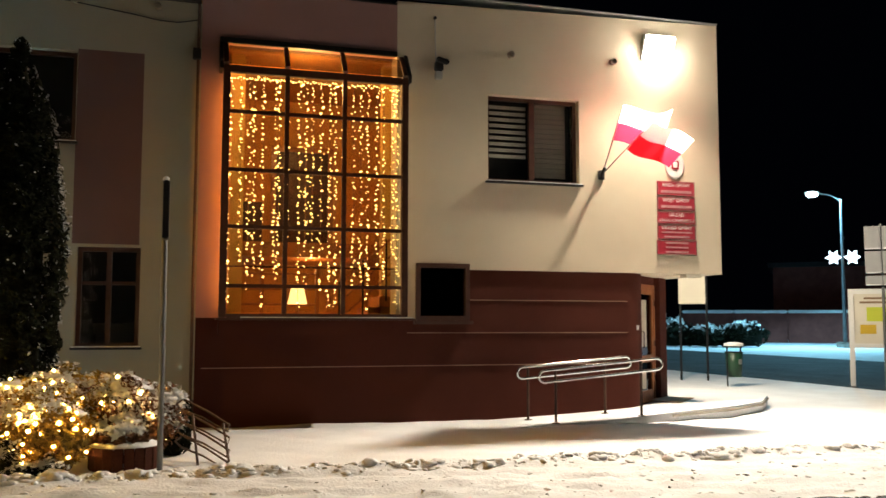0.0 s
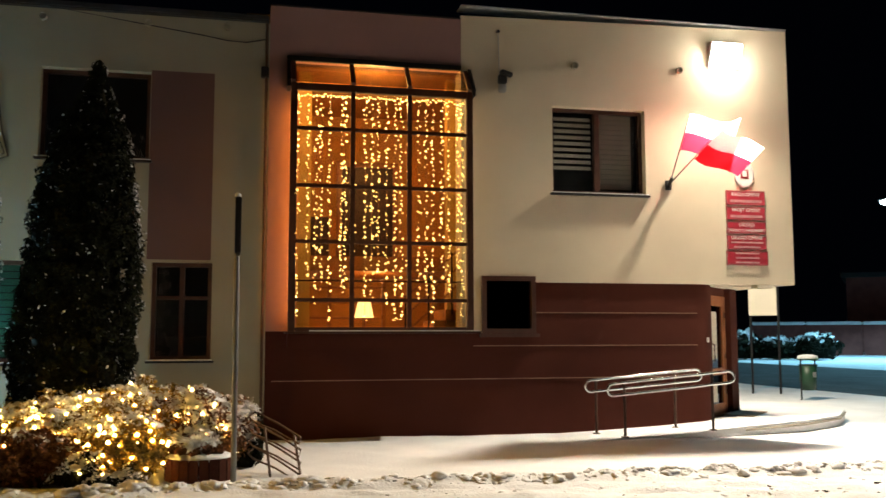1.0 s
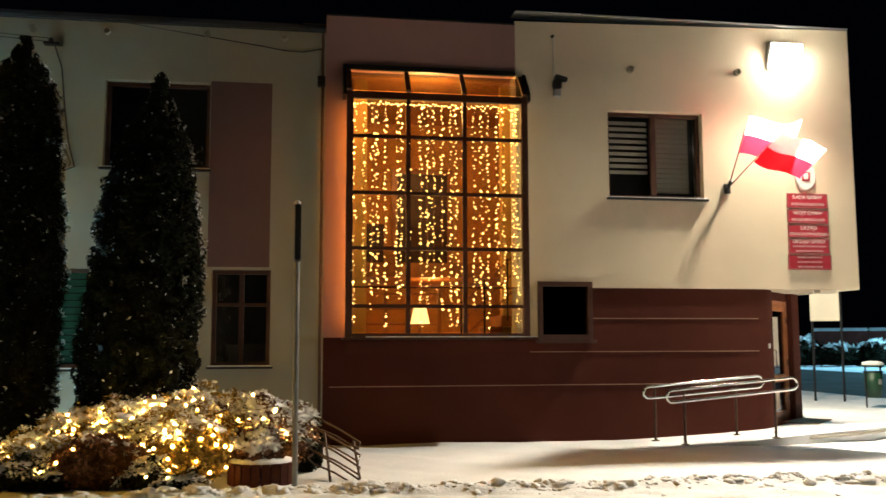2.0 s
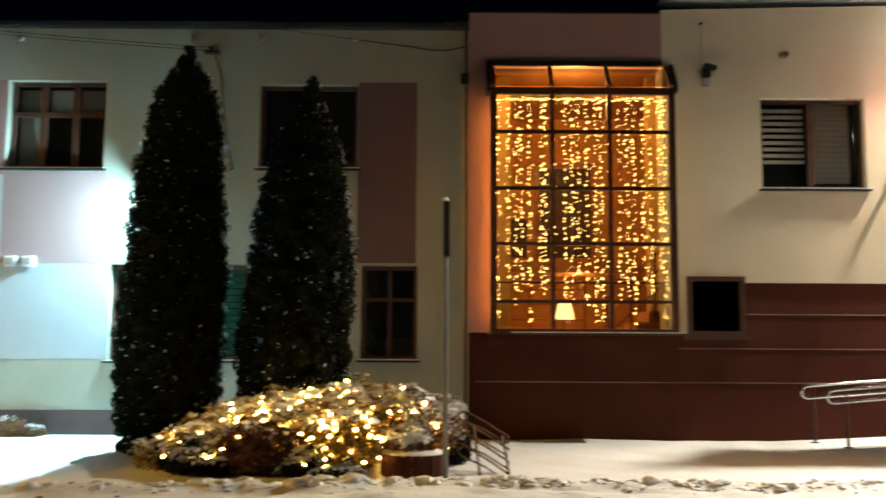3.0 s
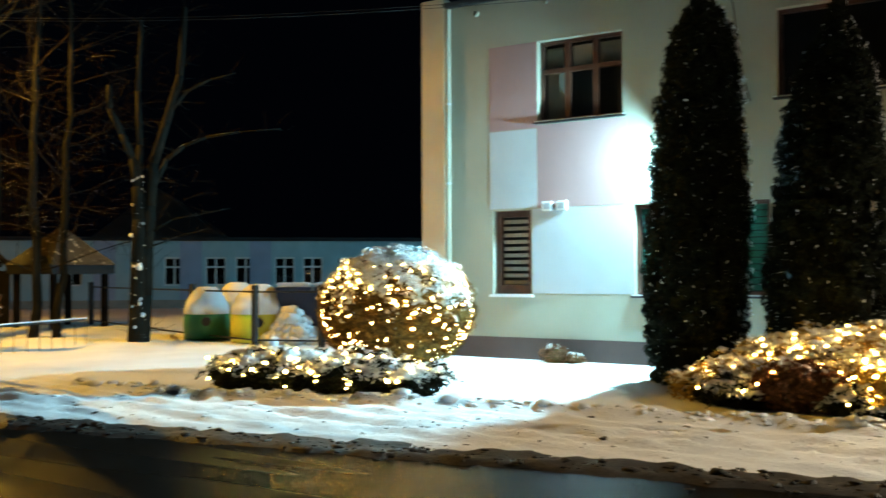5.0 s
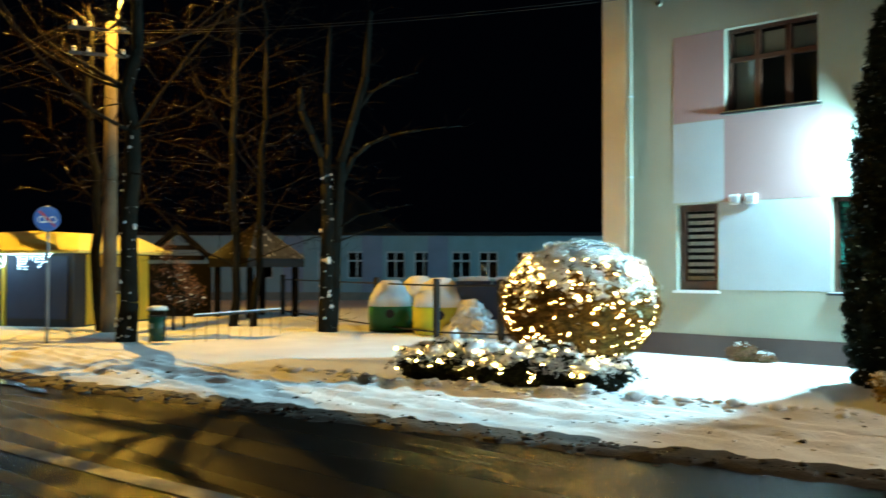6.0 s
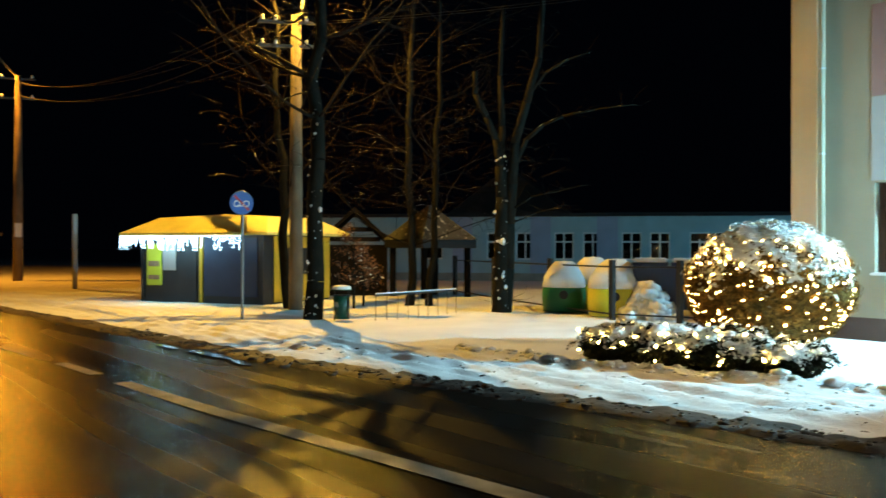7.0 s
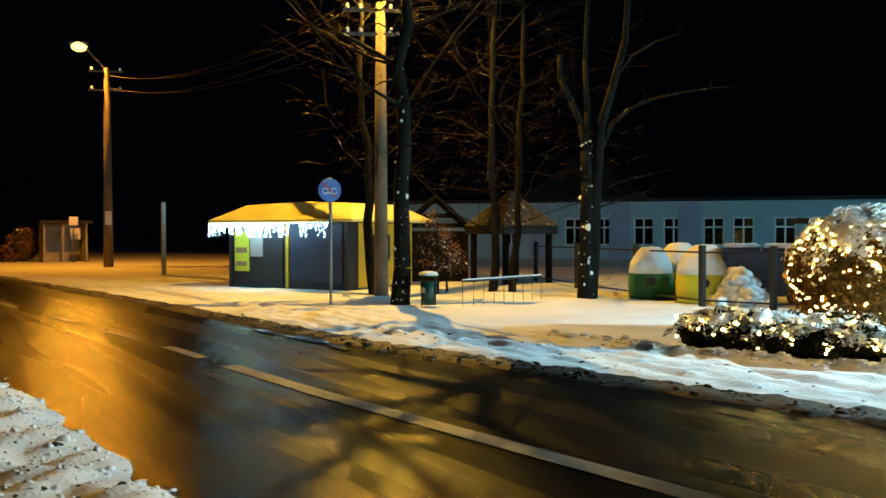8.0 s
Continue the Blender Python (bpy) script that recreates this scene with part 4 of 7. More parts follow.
thuja((-1.08, 12.05), [(0.02, 0.46), (0.6, 0.59), (1.2, 0.60), (2.0, 0.56), (2.7, 0.50), (3.3, 0.43), (3.7, 0.34), (4.1, 0.22), (4.5, 0.10), (4.82, 0.01)], (0.22, 0), 1800, 0.40, 22)


def mound(name, label, blobs_, n, size, seed, snow_up, leaf, lights, spread=0.8, core=LEAF_IN, caps=0, fronds=0, bulb=(0.011, 0.020)):
    """A shrub of overlapping rounded tufts (x, y, z, rx, ry, rz): leaves, snow on the top, and fairy lights."""
    rng = np.random.default_rng(seed)
    b = np.array(blobs_, float)
    ob = thing(name, (b[:, 0].mean(), b[:, 1].mean(), 0), label, "shrub")
    g = bmesh.new()
    for x, y, z, rx, ry, rz in blobs_:
        bmesh.ops.create_icosphere(g, subdivisions=2, radius=1.0, matrix=Matrix.Translation((x, y, z)) @ Matrix.Diagonal((rx * 0.82, ry * 0.82, rz * 0.82, 1)))
    for v in g.verts:
        v.co.z = max(v.co.z, -0.02)
        v.co += Vector((1, 1, 0.6)) * 0.05 * noise.noise(v.co * 5)
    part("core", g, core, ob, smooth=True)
    area = b[:, 3] * b[:, 4] + b[:, 3] * b[:, 5]
    pick = rng.choice(len(b), n, p=area / area.sum())
    u = rng.normal(0, 1, (n, 3))
    u /= np.linalg.norm(u, axis=1)[:, None]
    u[:, 2] = np.abs(u[:, 2]) * np.where(rng.random(n) < 0.8, 1, -0.7)
    rad = b[pick, 3:] * (1 + 0.10 * np.sin(u[:, :1] * 9 + pick[:, None]) * np.sin(u[:, 1:2] * 8)) * rng.uniform(0.85, 1.08, (n, 1))
    p = b[pick, :3] + u * rad
    inside = np.zeros(n, bool)
    for k in range(len(b)):
        inside |= (((p - b[k, :3]) / (b[k, 3:] * 0.80)) ** 2).sum(1) < 1
    ok = ~inside & (p[:, 2] > 0)
    p, u = p[ok], u[ok]
    v, f = sprays(p, u, size, seed, spread)
    patch = 0.5 + 0.5 * np.sin(p[:, 0] * 6 + 2 * np.sin(p[:, 1] * 5)) * np.sin(p[:, 1] * 7 + p[:, 2] * 4)
    white = (u[:, 2] + 0.5 * patch + rng.normal(0, 0.14, len(p)) > 1.35 - snow_up).astype(int)
    child("foliage", from_arrays("foliage", v, f, [leaf, SNOWLEAF], white), ob)
    if fronds:
        roots = np.flatnonzero(u[:, 2] > 0.05)
        roots = roots[rng.permutation(len(roots))[:fronds]]
        away = u[roots] * (1, 1, 0) + rng.normal(0, 0.35, (fronds, 3)) * (1, 1, 0) + np.array([0, -0.35, 0])
        away /= np.linalg.norm(away, axis=1)[:, None]
        reach, rise = rng.uniform(0.22, 0.46, fronds), rng.uniform(0.05, 0.13, fronds)
        per = 110
        t = rng.random((fronds, per))
        mid = p[roots][:, None] + away[:, None] * (reach[:, None] * (t - 0.35))[..., None] + np.array([0, 0, 1.0]) * (rise[:, None] * np.sin(t * 2.4) - 0.11 * t ** 3)[..., None]
        off = rng.normal(0, 1, (fronds, per, 3)) * (0.052 * (1.1 - 0.75 * t))[..., None] * (1, 1, 0.45)
        q = (mid + off).reshape(-1, 3)
        up = (off[..., 2] + 0.006 + rng.normal(0, 0.010, (fronds, per)) > 0.012) & (rng.random((fronds, 1)) < 0.85)
        q[:, 2] = np.maximum(q[:, 2], 0.015)
        v, f = sprays(q, np.repeat(away * 0.5 + (0, 0, 0.9), per, 0), np.full(len(q), 0.027), seed + 4, 0.6)
        tagged(child("branch_sprays", from_arrays("branch_sprays", v, f, [leaf, SNOWLEAF], up.reshape(-1).astype(int)), ob, "arching leaf sprays with snow along the top"), kind="stuff")
        u = np.concatenate([u, np.repeat(away + (0, 0, 0.7), 3, 0)])
        p = np.concatenate([p, (mid[:, :3] + np.array([0, -0.03, 0.02])).reshape(-1, 3)])
    if caps:
        top = np.flatnonzero(u[:, 2] > 0.62)
        top = top[rng.permutation(len(top))[:caps]]
        q = p[top] - u[top] * 0.02
        v, f = blobs(q, rng.gamma(5.0, 0.012, len(q)) + 0.015, seed + 2, 0.5, 0.42)
        tagged(child("snow_cap", from_arrays("snow_cap", v, f, [SNOW]), ob, "soft pads of snow lying on the growth", True), kind="stuff")
    if lights:
        q = p[(p[:, 2] > 0.06)]
        q = q[rng.permutation(len(q))[:lights]] + rng.normal(0, 0.01, (min(lights, len(q)), 3)) + (0, -0.025, 0.02)
        v, f = beads(q, rng.uniform(*bulb, len(q)))
        tagged(child("fairy_lights", from_arrays("fairy_lights", v, f, [BULB_BUSH]), ob, "warm white fairy lights wound through the shrub"), kind="stuff")
    return ob


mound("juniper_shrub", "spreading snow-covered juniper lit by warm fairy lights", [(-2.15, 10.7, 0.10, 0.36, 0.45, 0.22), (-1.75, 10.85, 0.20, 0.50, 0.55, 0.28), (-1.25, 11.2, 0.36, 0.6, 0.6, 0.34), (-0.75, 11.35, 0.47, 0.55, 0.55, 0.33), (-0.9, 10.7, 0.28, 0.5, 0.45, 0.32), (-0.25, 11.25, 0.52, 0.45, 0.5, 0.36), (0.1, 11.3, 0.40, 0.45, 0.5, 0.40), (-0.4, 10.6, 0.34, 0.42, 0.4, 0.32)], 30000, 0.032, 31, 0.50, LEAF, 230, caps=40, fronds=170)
mound("snowy_shrub", "rounded garden shrub under a thick cap of snow", [(0.45, 11.2, 0.38, 0.45, 0.45, 0.42), (0.75, 11.3, 0.30, 0.36, 0.4, 0.36), (0.55, 10.85, 0.22, 0.42, 0.3, 0.28)], 7000, 0.036, 32, 0.6, DRY, 40, caps=30, fronds=26)
mound("dark_evergreen", "small dark evergreen holding a little snow", [(1.02, 11.35, 0.32, 0.16, 0.18, 0.34), (0.98, 11.0, 0.15, 0.2, 0.18, 0.2)], 1300, 0.05, 33, 0.5, THUJA, 6, core=THUJA_IN)
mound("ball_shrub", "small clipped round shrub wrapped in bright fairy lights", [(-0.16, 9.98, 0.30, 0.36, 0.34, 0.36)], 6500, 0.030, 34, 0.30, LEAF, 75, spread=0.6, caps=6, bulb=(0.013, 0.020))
mound("dry_shrub", "bare rusty brown shrub with dry twigs", [(-1.05, 10.15, 0.20, 0.42, 0.34, 0.30), (-0.75, 10.2, 0.16, 0.3, 0.3, 0.24)], 6000, 0.036, 35, 0.10, DRY, 6, spread=1.6)
mound("creeping_juniper", "low creeping juniper weighed down by snow", [(-0.45, 9.85, 0.10, 0.22, 0.2, 0.18), (-0.2, 9.72, 0.06, 0.2, 0.16, 0.12)], 3600, 0.034, 36, 0.45, THUJA, 6, core=THUJA_IN, caps=8, fronds=12)


mound("creeping_juniper", "low creeping juniper weighed down by snow", [(-1.75, 10.25, 0.10, 0.36, 0.3, 0.17), (-1.5, 10.15, 0.08, 0.3, 0.25, 0.14)], 3000, 0.034, 37, 0.45, THUJA, 8, core=THUJA_IN, caps=10, fronds=16)


def big_ball(where, r, rz, n):
    ob = thing("ball_topiary", (*where, 0), "large clipped ball shrub with snow cap and fairy lights", "shrub")
    rng = np.random.default_rng(41)
    zc = 0.95
    g = bmesh.new()
    bmesh.ops.create_icosphere(g, subdivisions=3, radius=1.0, matrix=Matrix.Translation((*where, zc)) @ Matrix.Diagonal((r * 0.88, r * 0.88, rz * 0.88, 1)))
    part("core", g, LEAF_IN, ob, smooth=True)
    part("stem", rod((*where, -0.05), (*where, 0.5), 0.12, 0.10), BARK, ob)
    u = rng.normal(0, 1, (n, 3))
    u /= np.linalg.norm(u, axis=1)[:, None]
    form = 1 + 0.05 * np.sin(u[:, 0] * 13 + 3 * u[:, 2]) * np.sin(u[:, 1] * 11) + 0.03 * np.sin(u[:, 2] * 23 + u[:, 0] * 17)
    p = np.array([*where, zc]) + u * np.array([r, r, rz]) * (form * rng.uniform(0.90, 1.03, n))[:, None]
    v, f = sprays(p, u, 0.038, 41, 0.8)
    patch = np.sin(p[:, 0] * 7 + 2 * np.sin(p[:, 1] * 5)) * np.sin(p[:, 1] * 8 + p[:, 2] * 5)
    white = (u[:, 2] + 0.28 * patch + 0.12 * np.sin(u[:, 0] * 31) * np.sin(u[:, 2] * 27 + u[:, 1] * 19) + rng.normal(0, 0.16, n) > 0.33).astype(int)
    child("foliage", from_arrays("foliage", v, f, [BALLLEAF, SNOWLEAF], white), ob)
    pts = []
    for k in range(11):
        lat = -0.85 + 1.62 * k / 10
        m = int(8 + 38 * math.cos(lat))
        a = np.linspace(0, 2 * math.pi, m, endpoint=False) + rng.normal(0, 0.05, m)
        la = lat + 0.10 * np.sin(a * 3 + k) + rng.normal(0, 0.03, m)
        pts.append(np.stack([where[0] + r * np.cos(la) * np.cos(a), where[1] + r * np.cos(la) * np.sin(a), zc + rz * np.sin(la)], 1))
    pts = np.concatenate(pts)
    v, f = beads(pts, rng.uniform(0.010, 0.019, len(pts)))
    tagged(child("fairy_lights", from_arrays("fairy_lights", v, f, [BULB_LOW]), ob, "rings of warm white fairy lights"), kind="stuff")


big_ball((-6.46, 10.78), 1.06, 0.85, 30000)
mound("low_hedge", "low dark clipped hedge with snow and fairy lights", [(-7.43, 8.62, 0.18, 0.30, 0.32, 0.25), (-7.08, 8.69, 0.2, 0.38, 0.36, 0.27), (-6.53, 8.79, 0.2, 0.38, 0.36, 0.28), (-6.03, 8.89, 0.2, 0.36, 0.36, 0.28), (-5.53, 8.94, 0.18, 0.36, 0.36, 0.26), (-5.08, 9.04, 0.15, 0.32, 0.34, 0.22), (-5.33, 9.39, 0.14, 0.4, 0.3, 0.18)], 16000, 0.034, 42, 0.68, THUJA, 130, core=THUJA_IN, caps=170, fronds=60, bulb=(0.013, 0.022))
mound("frosted_weed", "small frosted shrub at the plinth", [(-5.3, 13.55, 0.10, 0.26, 0.14, 0.18), (-5.0, 13.55, 0.06, 0.2, 0.14, 0.12)], 900, 0.03, 43, 0.3, DRY, 0, spread=1.5)
# ---- things before the wall ----
pot = thing("planter", (0.55, 10.20, 0), "round brown timber planter filled with snowy twigs", "planter")
for k in range(22):
    a = 2 * math.pi * k / 22
    part("stave", obox(Matrix.Translation((0.55 + 0.335 * math.cos(a), 10.20 + 0.335 * math.sin(a), 0.115)) @ Matrix.Rotation(a, 4, "Z"), 0.03, 0.092, 0.25, 0.005), STAINED, pot)
part("snow_fill", lathe([(0.32, 0.18), (0.345, 0.24), (0.25, 0.275), (0.1, 0.29)], (0.55, 10.20, 0), 20), SNOW, pot, smooth=True)
mound("planter_twigs", "dry snow-dusted twigs growing from the planter", [(0.52, 10.20, 0.29, 0.24, 0.22, 0.12)], 600, 0.05, 44, 0.6, DRY, 0, spread=1.6)

rack = thing("bike_rack", (1.35, 10.5, 0), "dark tubular steel bicycle rack dusted with snow", "bike rack")
for x, y in ((1.25, 10.1), (1.56, 10.12)):
    part("leg", rod((x, y, 0), (x - 0.06, y + 0.25, 0.50 if x < 1.4 else 0.40), 0.014, seg=6), RUST, rack)
for k in range(4):
    z = 0.62 - 0.13 * k
    part("loop", tube([(1.08, 10.75, z), (1.02, 10.70, z - 0.04), (1.08, 10.62, z - 0.09), (1.30, 10.4, z - 0.16), (1.54, 10.15, z - 0.28), (1.56, 10.22, z - 0.22), (1.34, 10.5, z - 0.10), (1.12, 10.75, z)], 0.011, 6), RUST, rack)

sp = thing("sign_post", (0.89, 9.79, 0), "grey steel post with a road sign seen edge-on", "road sign")
part("post", rod((0.885, 9.79, -0.05), (0.875, 9.79, 2.86), 0.028, seg=12), GALV, sp)
part("sign_plate", box(0.855, 0.915, 9.55, 9.76, 2.26, 2.83, 0.012), BLACK, sp, "sign plate seen from its edge")
part("cap", lathe([(0.035, 0), (0.03, 0.03), (0.005, 0.045)], (0.875, 9.79, 2.86), 12), SNOW, sp)

# ramp with its rails
g = bmesh.new()
path = [(5.6, 12.85, -0.05), (6.4, 12.85, -0.02), (7.4, 12.85, 0.03), (8.3, 12.95, 0.09), (9.5, 13.2, 0.13), (10.6, 13.9, 0.13), (11.5, 15.0, 0.12), (11.9, 16.4, 0.10), (11.6, 18.0, 0.05)]
inn = [(5.6, 13.95), (6.4, 13.95), (7.4, 13.95), (8.3, 14.0), (9.0, 14.6), (9.6, 15.2), (9.9, 15.8), (9.9, 16.6), (9.9, 18.0)]
top = [g.verts.new((x, y, z)) for x, y, z in path]
low = [g.verts.new((x, y, -0.1)) for x, y, z in path]
ins = [g.verts.new((x, y, p[2])) for (x, y), p in zip(inn, path)]
for i in range(len(path) - 1):
    g.faces.new((top[i], top[i + 1], ins[i + 1], ins[i]))
    g.faces.new((low[i], low[i + 1], top[i + 1], top[i]))
solid("entrance_ramp", g, SNOW, "snow-covered entrance ramp and platform", "ramp")
g = tube([(x, y - 0.012, z - 0.05) for x, y, z in path[3:]], 0.022, 6)
solid("ramp_edge", g, CONCRETE, "bare concrete edge of the entrance platform", "kerb")
mt = thing("door_mat", (9.25, 14.45, 0.13), "dark wet doormat on the platform", "doormat")
part("mat", obox(Matrix.Translation((9.25, 14.55, 0.137)) @ Matrix.Rotation(radians(46), 4, "Z"), 1.0, 0.55, 0.012, 0.003), SOIL, mt)


def ramp_rail(y, xa, xb, za, zb, feet):
    r = thing("handrail", (xa, y, 0), "polished steel looped handrail on brown posts along the ramp", "handrail", "ramp handrails")
    d = Vector((xb - xa, 0, zb - za)).normalized()
    pts = []
    up = Vector((-d.z, 0, d.x)) * 0.085
    a, b = Vector((xa, y, za)), Vector((xb, y, zb))
    for k in range(9):
        t = math.pi / 2 + math.pi * k / 8
        pts.append(a + d * 0.085 * math.cos(t) + up * math.sin(t))
    for k in range(9):
        t = -math.pi / 2 + math.pi * k / 8
        pts.append(b + d * 0.085 * math.cos(t) + up * math.sin(t))
    part("rail_loop", tube(pts, 0.022, 10, closed=True), STEEL, r, "polished steel loop", smooth=True)
    for x, z0 in feet:
        z = za + (zb - za) * (x - xa) / (xb - xa)
        part("post", rod((x, y + 0.03, z0 - 0.05), (x, y + 0.03, z + 0.07), 0.02, seg=10), RUST, r)
        part("base_plate", lathe([(0.06, 0), (0.06, 0.012), (0.03, 0.02)], (x, y + 0.03, z0), 12), RUST, r)
        part("bracket", rod((x, y + 0.03, z), (x, y, z - 0.02), 0.010, seg=6), RUST, r)


ramp_rail(12.90, 6.19, 8.04, 0.67, 0.835, [(6.38, -0.02), (7.78, 0.05)])
ramp_rail(13.55, 6.10, 7.85, 0.69, 0.835, [(6.20, -0.03), (7.50, 0.03)])

# ---- on the wall ----
fl = thing("floodlight", (8.67, Y, 6.0), "bright white floodlight on the cream wall", "floodlight")
part("bracket", box(8.64, 8.70, 13.83, Y - 0.003, 6.06, 6.10, 0.005), GREYP, fl)
part("housing", obox(Matrix.Translation((8.67, 13.81, 6.08)) @ Matrix.Rotation(radians(22), 4, "X"), 0.56, 0.07, 0.44, 0.01), GREYP, fl)
part("lens", obox(Matrix.Translation((8.67, 13.755, 6.07)) @ Matrix.Rotation(radians(22), 4, "X"), 0.52, 0.06, 0.40, 0.02), GLARE, fl, "glowing white lens")
wl = thing("wall_lamp", (-3.12, Y, 3.5), "cool white lamp on the pale wall", "wall lamp")
part("arm", box(-3.16, -3.08, 13.70, Y - 0.003, 3.46, 3.52, 0.005), GREYP, wl)
part("hood", obox(Matrix.Translation((-3.10, 13.66, 3.52)) @ Matrix.Rotation(radians(-20), 4, "X"), 0.30, 0.26, 0.03, 0.008), GREYP, wl)
part("lens", obox(Matrix.Translation((-3.10, 13.66, 3.495)) @ Matrix.Rotation(radians(-20), 4, "X"), 0.24, 0.2, 0.012, 0.003), GLARE_B, wl, "glowing cool lens")

cm = thing("security_camera", (4.83, Y, 5.4), "small wall-mounted camera with cable on the cream wall", "camera")
part("box", box(4.78, 4.89, Y - 0.10, Y - 0.003, 5.26, 5.38, 0.012), GREYP, cm)
part("body", box(4.77, 4.90, Y - 0.12, Y - 0.003, 5.384, 5.54, 0.02), BLACK, cm)
part("hood", obox(Matrix.Translation((4.87, Y - 0.16, 5.53)) @ Matrix.Rotation(radians(15), 4, "Y"), 0.20, 0.10, 0.07, 0.015), BLACK, cm)
part("cable", tube([(4.80, Y - 0.012, 5.52), (4.79, Y - 0.012, 5.9), (4.785, Y - 0.012, 6.24)], 0.008, 6), GREYP, cm)
part("junction", rod((4.785, Y - 0.03, 6.25), (4.785, Y - 0.002, 6.25), 0.025, seg=10), BLACK, cm)
for x, z in ((6.05, 5.765), (7.87, 5.80), (-5.6, 5.965), (-4.48, 5.955), (-2.95, 5.97), (-1.93, 5.985), (-0.50, 5.995), (0.62, 6.02), (-6.9, 5.95)):
    vt = thing("roof_vent", (x, Y, z), "small round vent pipe end in the wall", "vent", "wall vents")
    g = lathe([(0.055, 0), (0.055, 0.07), (0.042, 0.07), (0.042, 0.01)], (0, 0, 0), 14)
    g.transform(Matrix.Translation((x, Y - 0.002, z)) @ Matrix.Rotation(radians(90), 4, "X"))
    part("pipe", g, PALE, vt)


def flag(base, tip, w, droop, h, seed):
    ob = thing("flag", base, "white and red flag blown sideways on a thin pole", "flag", "national flags")
    b, t = Vector(base), Vector(tip)
    part("pole", rod(b, t, 0.012, 0.009, 6), GALV, ob)
    d = (b - t).normalized()
    for half, m, label in ((0, WHITECLOTH, "white upper half"), (1, REDCLOTH, "red lower half")):
        nx, nz = 20, 6
        v = []
        for i in range(nx + 1):
            for j in range(nz + 1):
                s, q = i / nx, (half + j / nz) * 0.5
                p = t + d * (q * h)
                wave = 0.05 * math.sin(s * 7 + q * 2 + seed) * s
                v.append((p.x + w * s, p.y - 0.10 * s + wave, p.z + droop * s - 0.10 * math.sin(s * 3 + seed) * s + 0.03 * math.sin(6 * s + seed * 2)))
        f = [(i * (nz + 1) + j, (i + 1) * (nz + 1) + j, (i + 1) * (nz + 1) + j + 1, i * (nz + 1) + j + 1) for i in range(nx) for j in range(nz)]
        child("cloth", from_arrays("cloth", v, f, [m]), ob, label, True)


flag((7.63, 13.80, 3.93), (7.58, 13.00, 4.82), 0.84, -0.04, 0.64, 0.4)
flag((7.66, 13.80, 3.93), (8.05, 12.88, 4.62), 0.66, -0.38, 0.66, 2.0)
fb = thing("flag_bracket", (7.63, Y, 3.9), "dark metal flag bracket screwed to the wall", "bracket")
part("plate", box(7.58, 7.69, Y - 0.03, Y - 0.002, 3.80, 3.96, 0.008), BLACK, fb)
part("socket", rod((7.635, Y - 0.02, 3.86), (7.63, 13.74, 3.99), 0.028, seg=8), BLACK, fb)

em = thing("oval_plaque", (9.0, Y, 3.9), "oval white enamel plaque with a red shield", "plaque")
g = lathe([(0.19, 0), (0.19, 0.012), (0.17, 0.02)], (0, 0, 0), 32)
g.transform(Matrix.Translation((9.0, Y - 0.002, 4.11)) @ Matrix.Rotation(radians(90), 4, "X") @ Matrix.Diagonal((0.95, 1.2, 1, 1)))
part("plate", g, WHITEP, em)
part("shield", box(8.93, 9.07, Y - 0.028, Y - 0.0225, 4.04, 4.19, 0.002), RED, em)
part("device", box(8.96, 9.04, Y - 0.032, Y - 0.0285, 4.07, 4.17, 0.001), WHITEP, em)


BLUSH = mat("faded_pink_print", (0.58, 0.30, 0.31), 0.5, var=0.35, scale=60, bump=0)


def words(text, x, z, size, parent, m=None, wide=None, y=None):
    cu = bpy.data.curves.new("lettering", "FONT")
    cu.body, cu.size, cu.align_x, cu.align_y = text, size, "CENTER", "CENTER"
    cu.extrude = 0.0008
    cu.materials.append(m or WHITEP)
    ob = new("lettering", cu)
    ob.parent = parent
    ob.matrix_parent_inverse = Matrix.Translation(parent.location).inverted()
    ob.matrix_basis = pose(x, y or Y - 0.0252, z, 90, 0, 0)
    return ob


for i, (z1, h, rows) in enumerate(((3.835, 0.245, ["RADA GMINY", 1]), (3.575, 0.235, ["WÓJT GMINY", 1]), (3.325, 0.215, ["URZĄD", "STANU CYWILNEGO"]), (3.095, 0.245, ["URZĄD GMINY", 1, 0]), (2.84, 0.245, [0, 0, 0]))):
    s = thing("office_plate", (9.0, Y, z1 - h), "red enamel office name plate with white lettering", "sign", "office plates")
    half = 0.355 if i < 4 else 0.375
    part("plate", box(9.01 - half, 9.01 + half, Y - 0.024, Y - 0.002, z1 - h, z1, 0.004), RED, s)
    part("rim", wall_holes(9.01 - half + 0.008, 9.01 + half - 0.008, z1 - h + 0.008, z1 - 0.008, Y - 0.0262, Y - 0.0235, [(9.01 - half + 0.016, 9.01 + half - 0.016, z1 - h + 0.016, z1 - 0.016)]), PINK, s)
    n = len(rows)
    for k, row in enumerate(rows):
        zc = z1 - h * (k + 0.62) / (n + 0.25)
        if isinstance(row, str):
            words(row, 9.01, zc, 0.085 if len(row) < 12 else 0.07, s)
        else:
            wdt = (0.29 if row else 0.24) * (0.9 if i == 4 else 1)
            part("line_of_print", box(9.01 - wdt, 9.01 + wdt, Y - 0.0262, Y - 0.0235, zc - 0.022 + 0.008 * (n > 2), zc + 0.022 - 0.008 * (n > 2)), BLUSH, s)
sf = thing("soffit_lamp", (9.3, 14.0, 2.26), "small pale lamp under the overhang's edge", "lamp")
part("body", box(9.18, 9.48, Y - 0.0, Y + 0.2, 2.22, 2.275, 0.01), PAPER, sf)

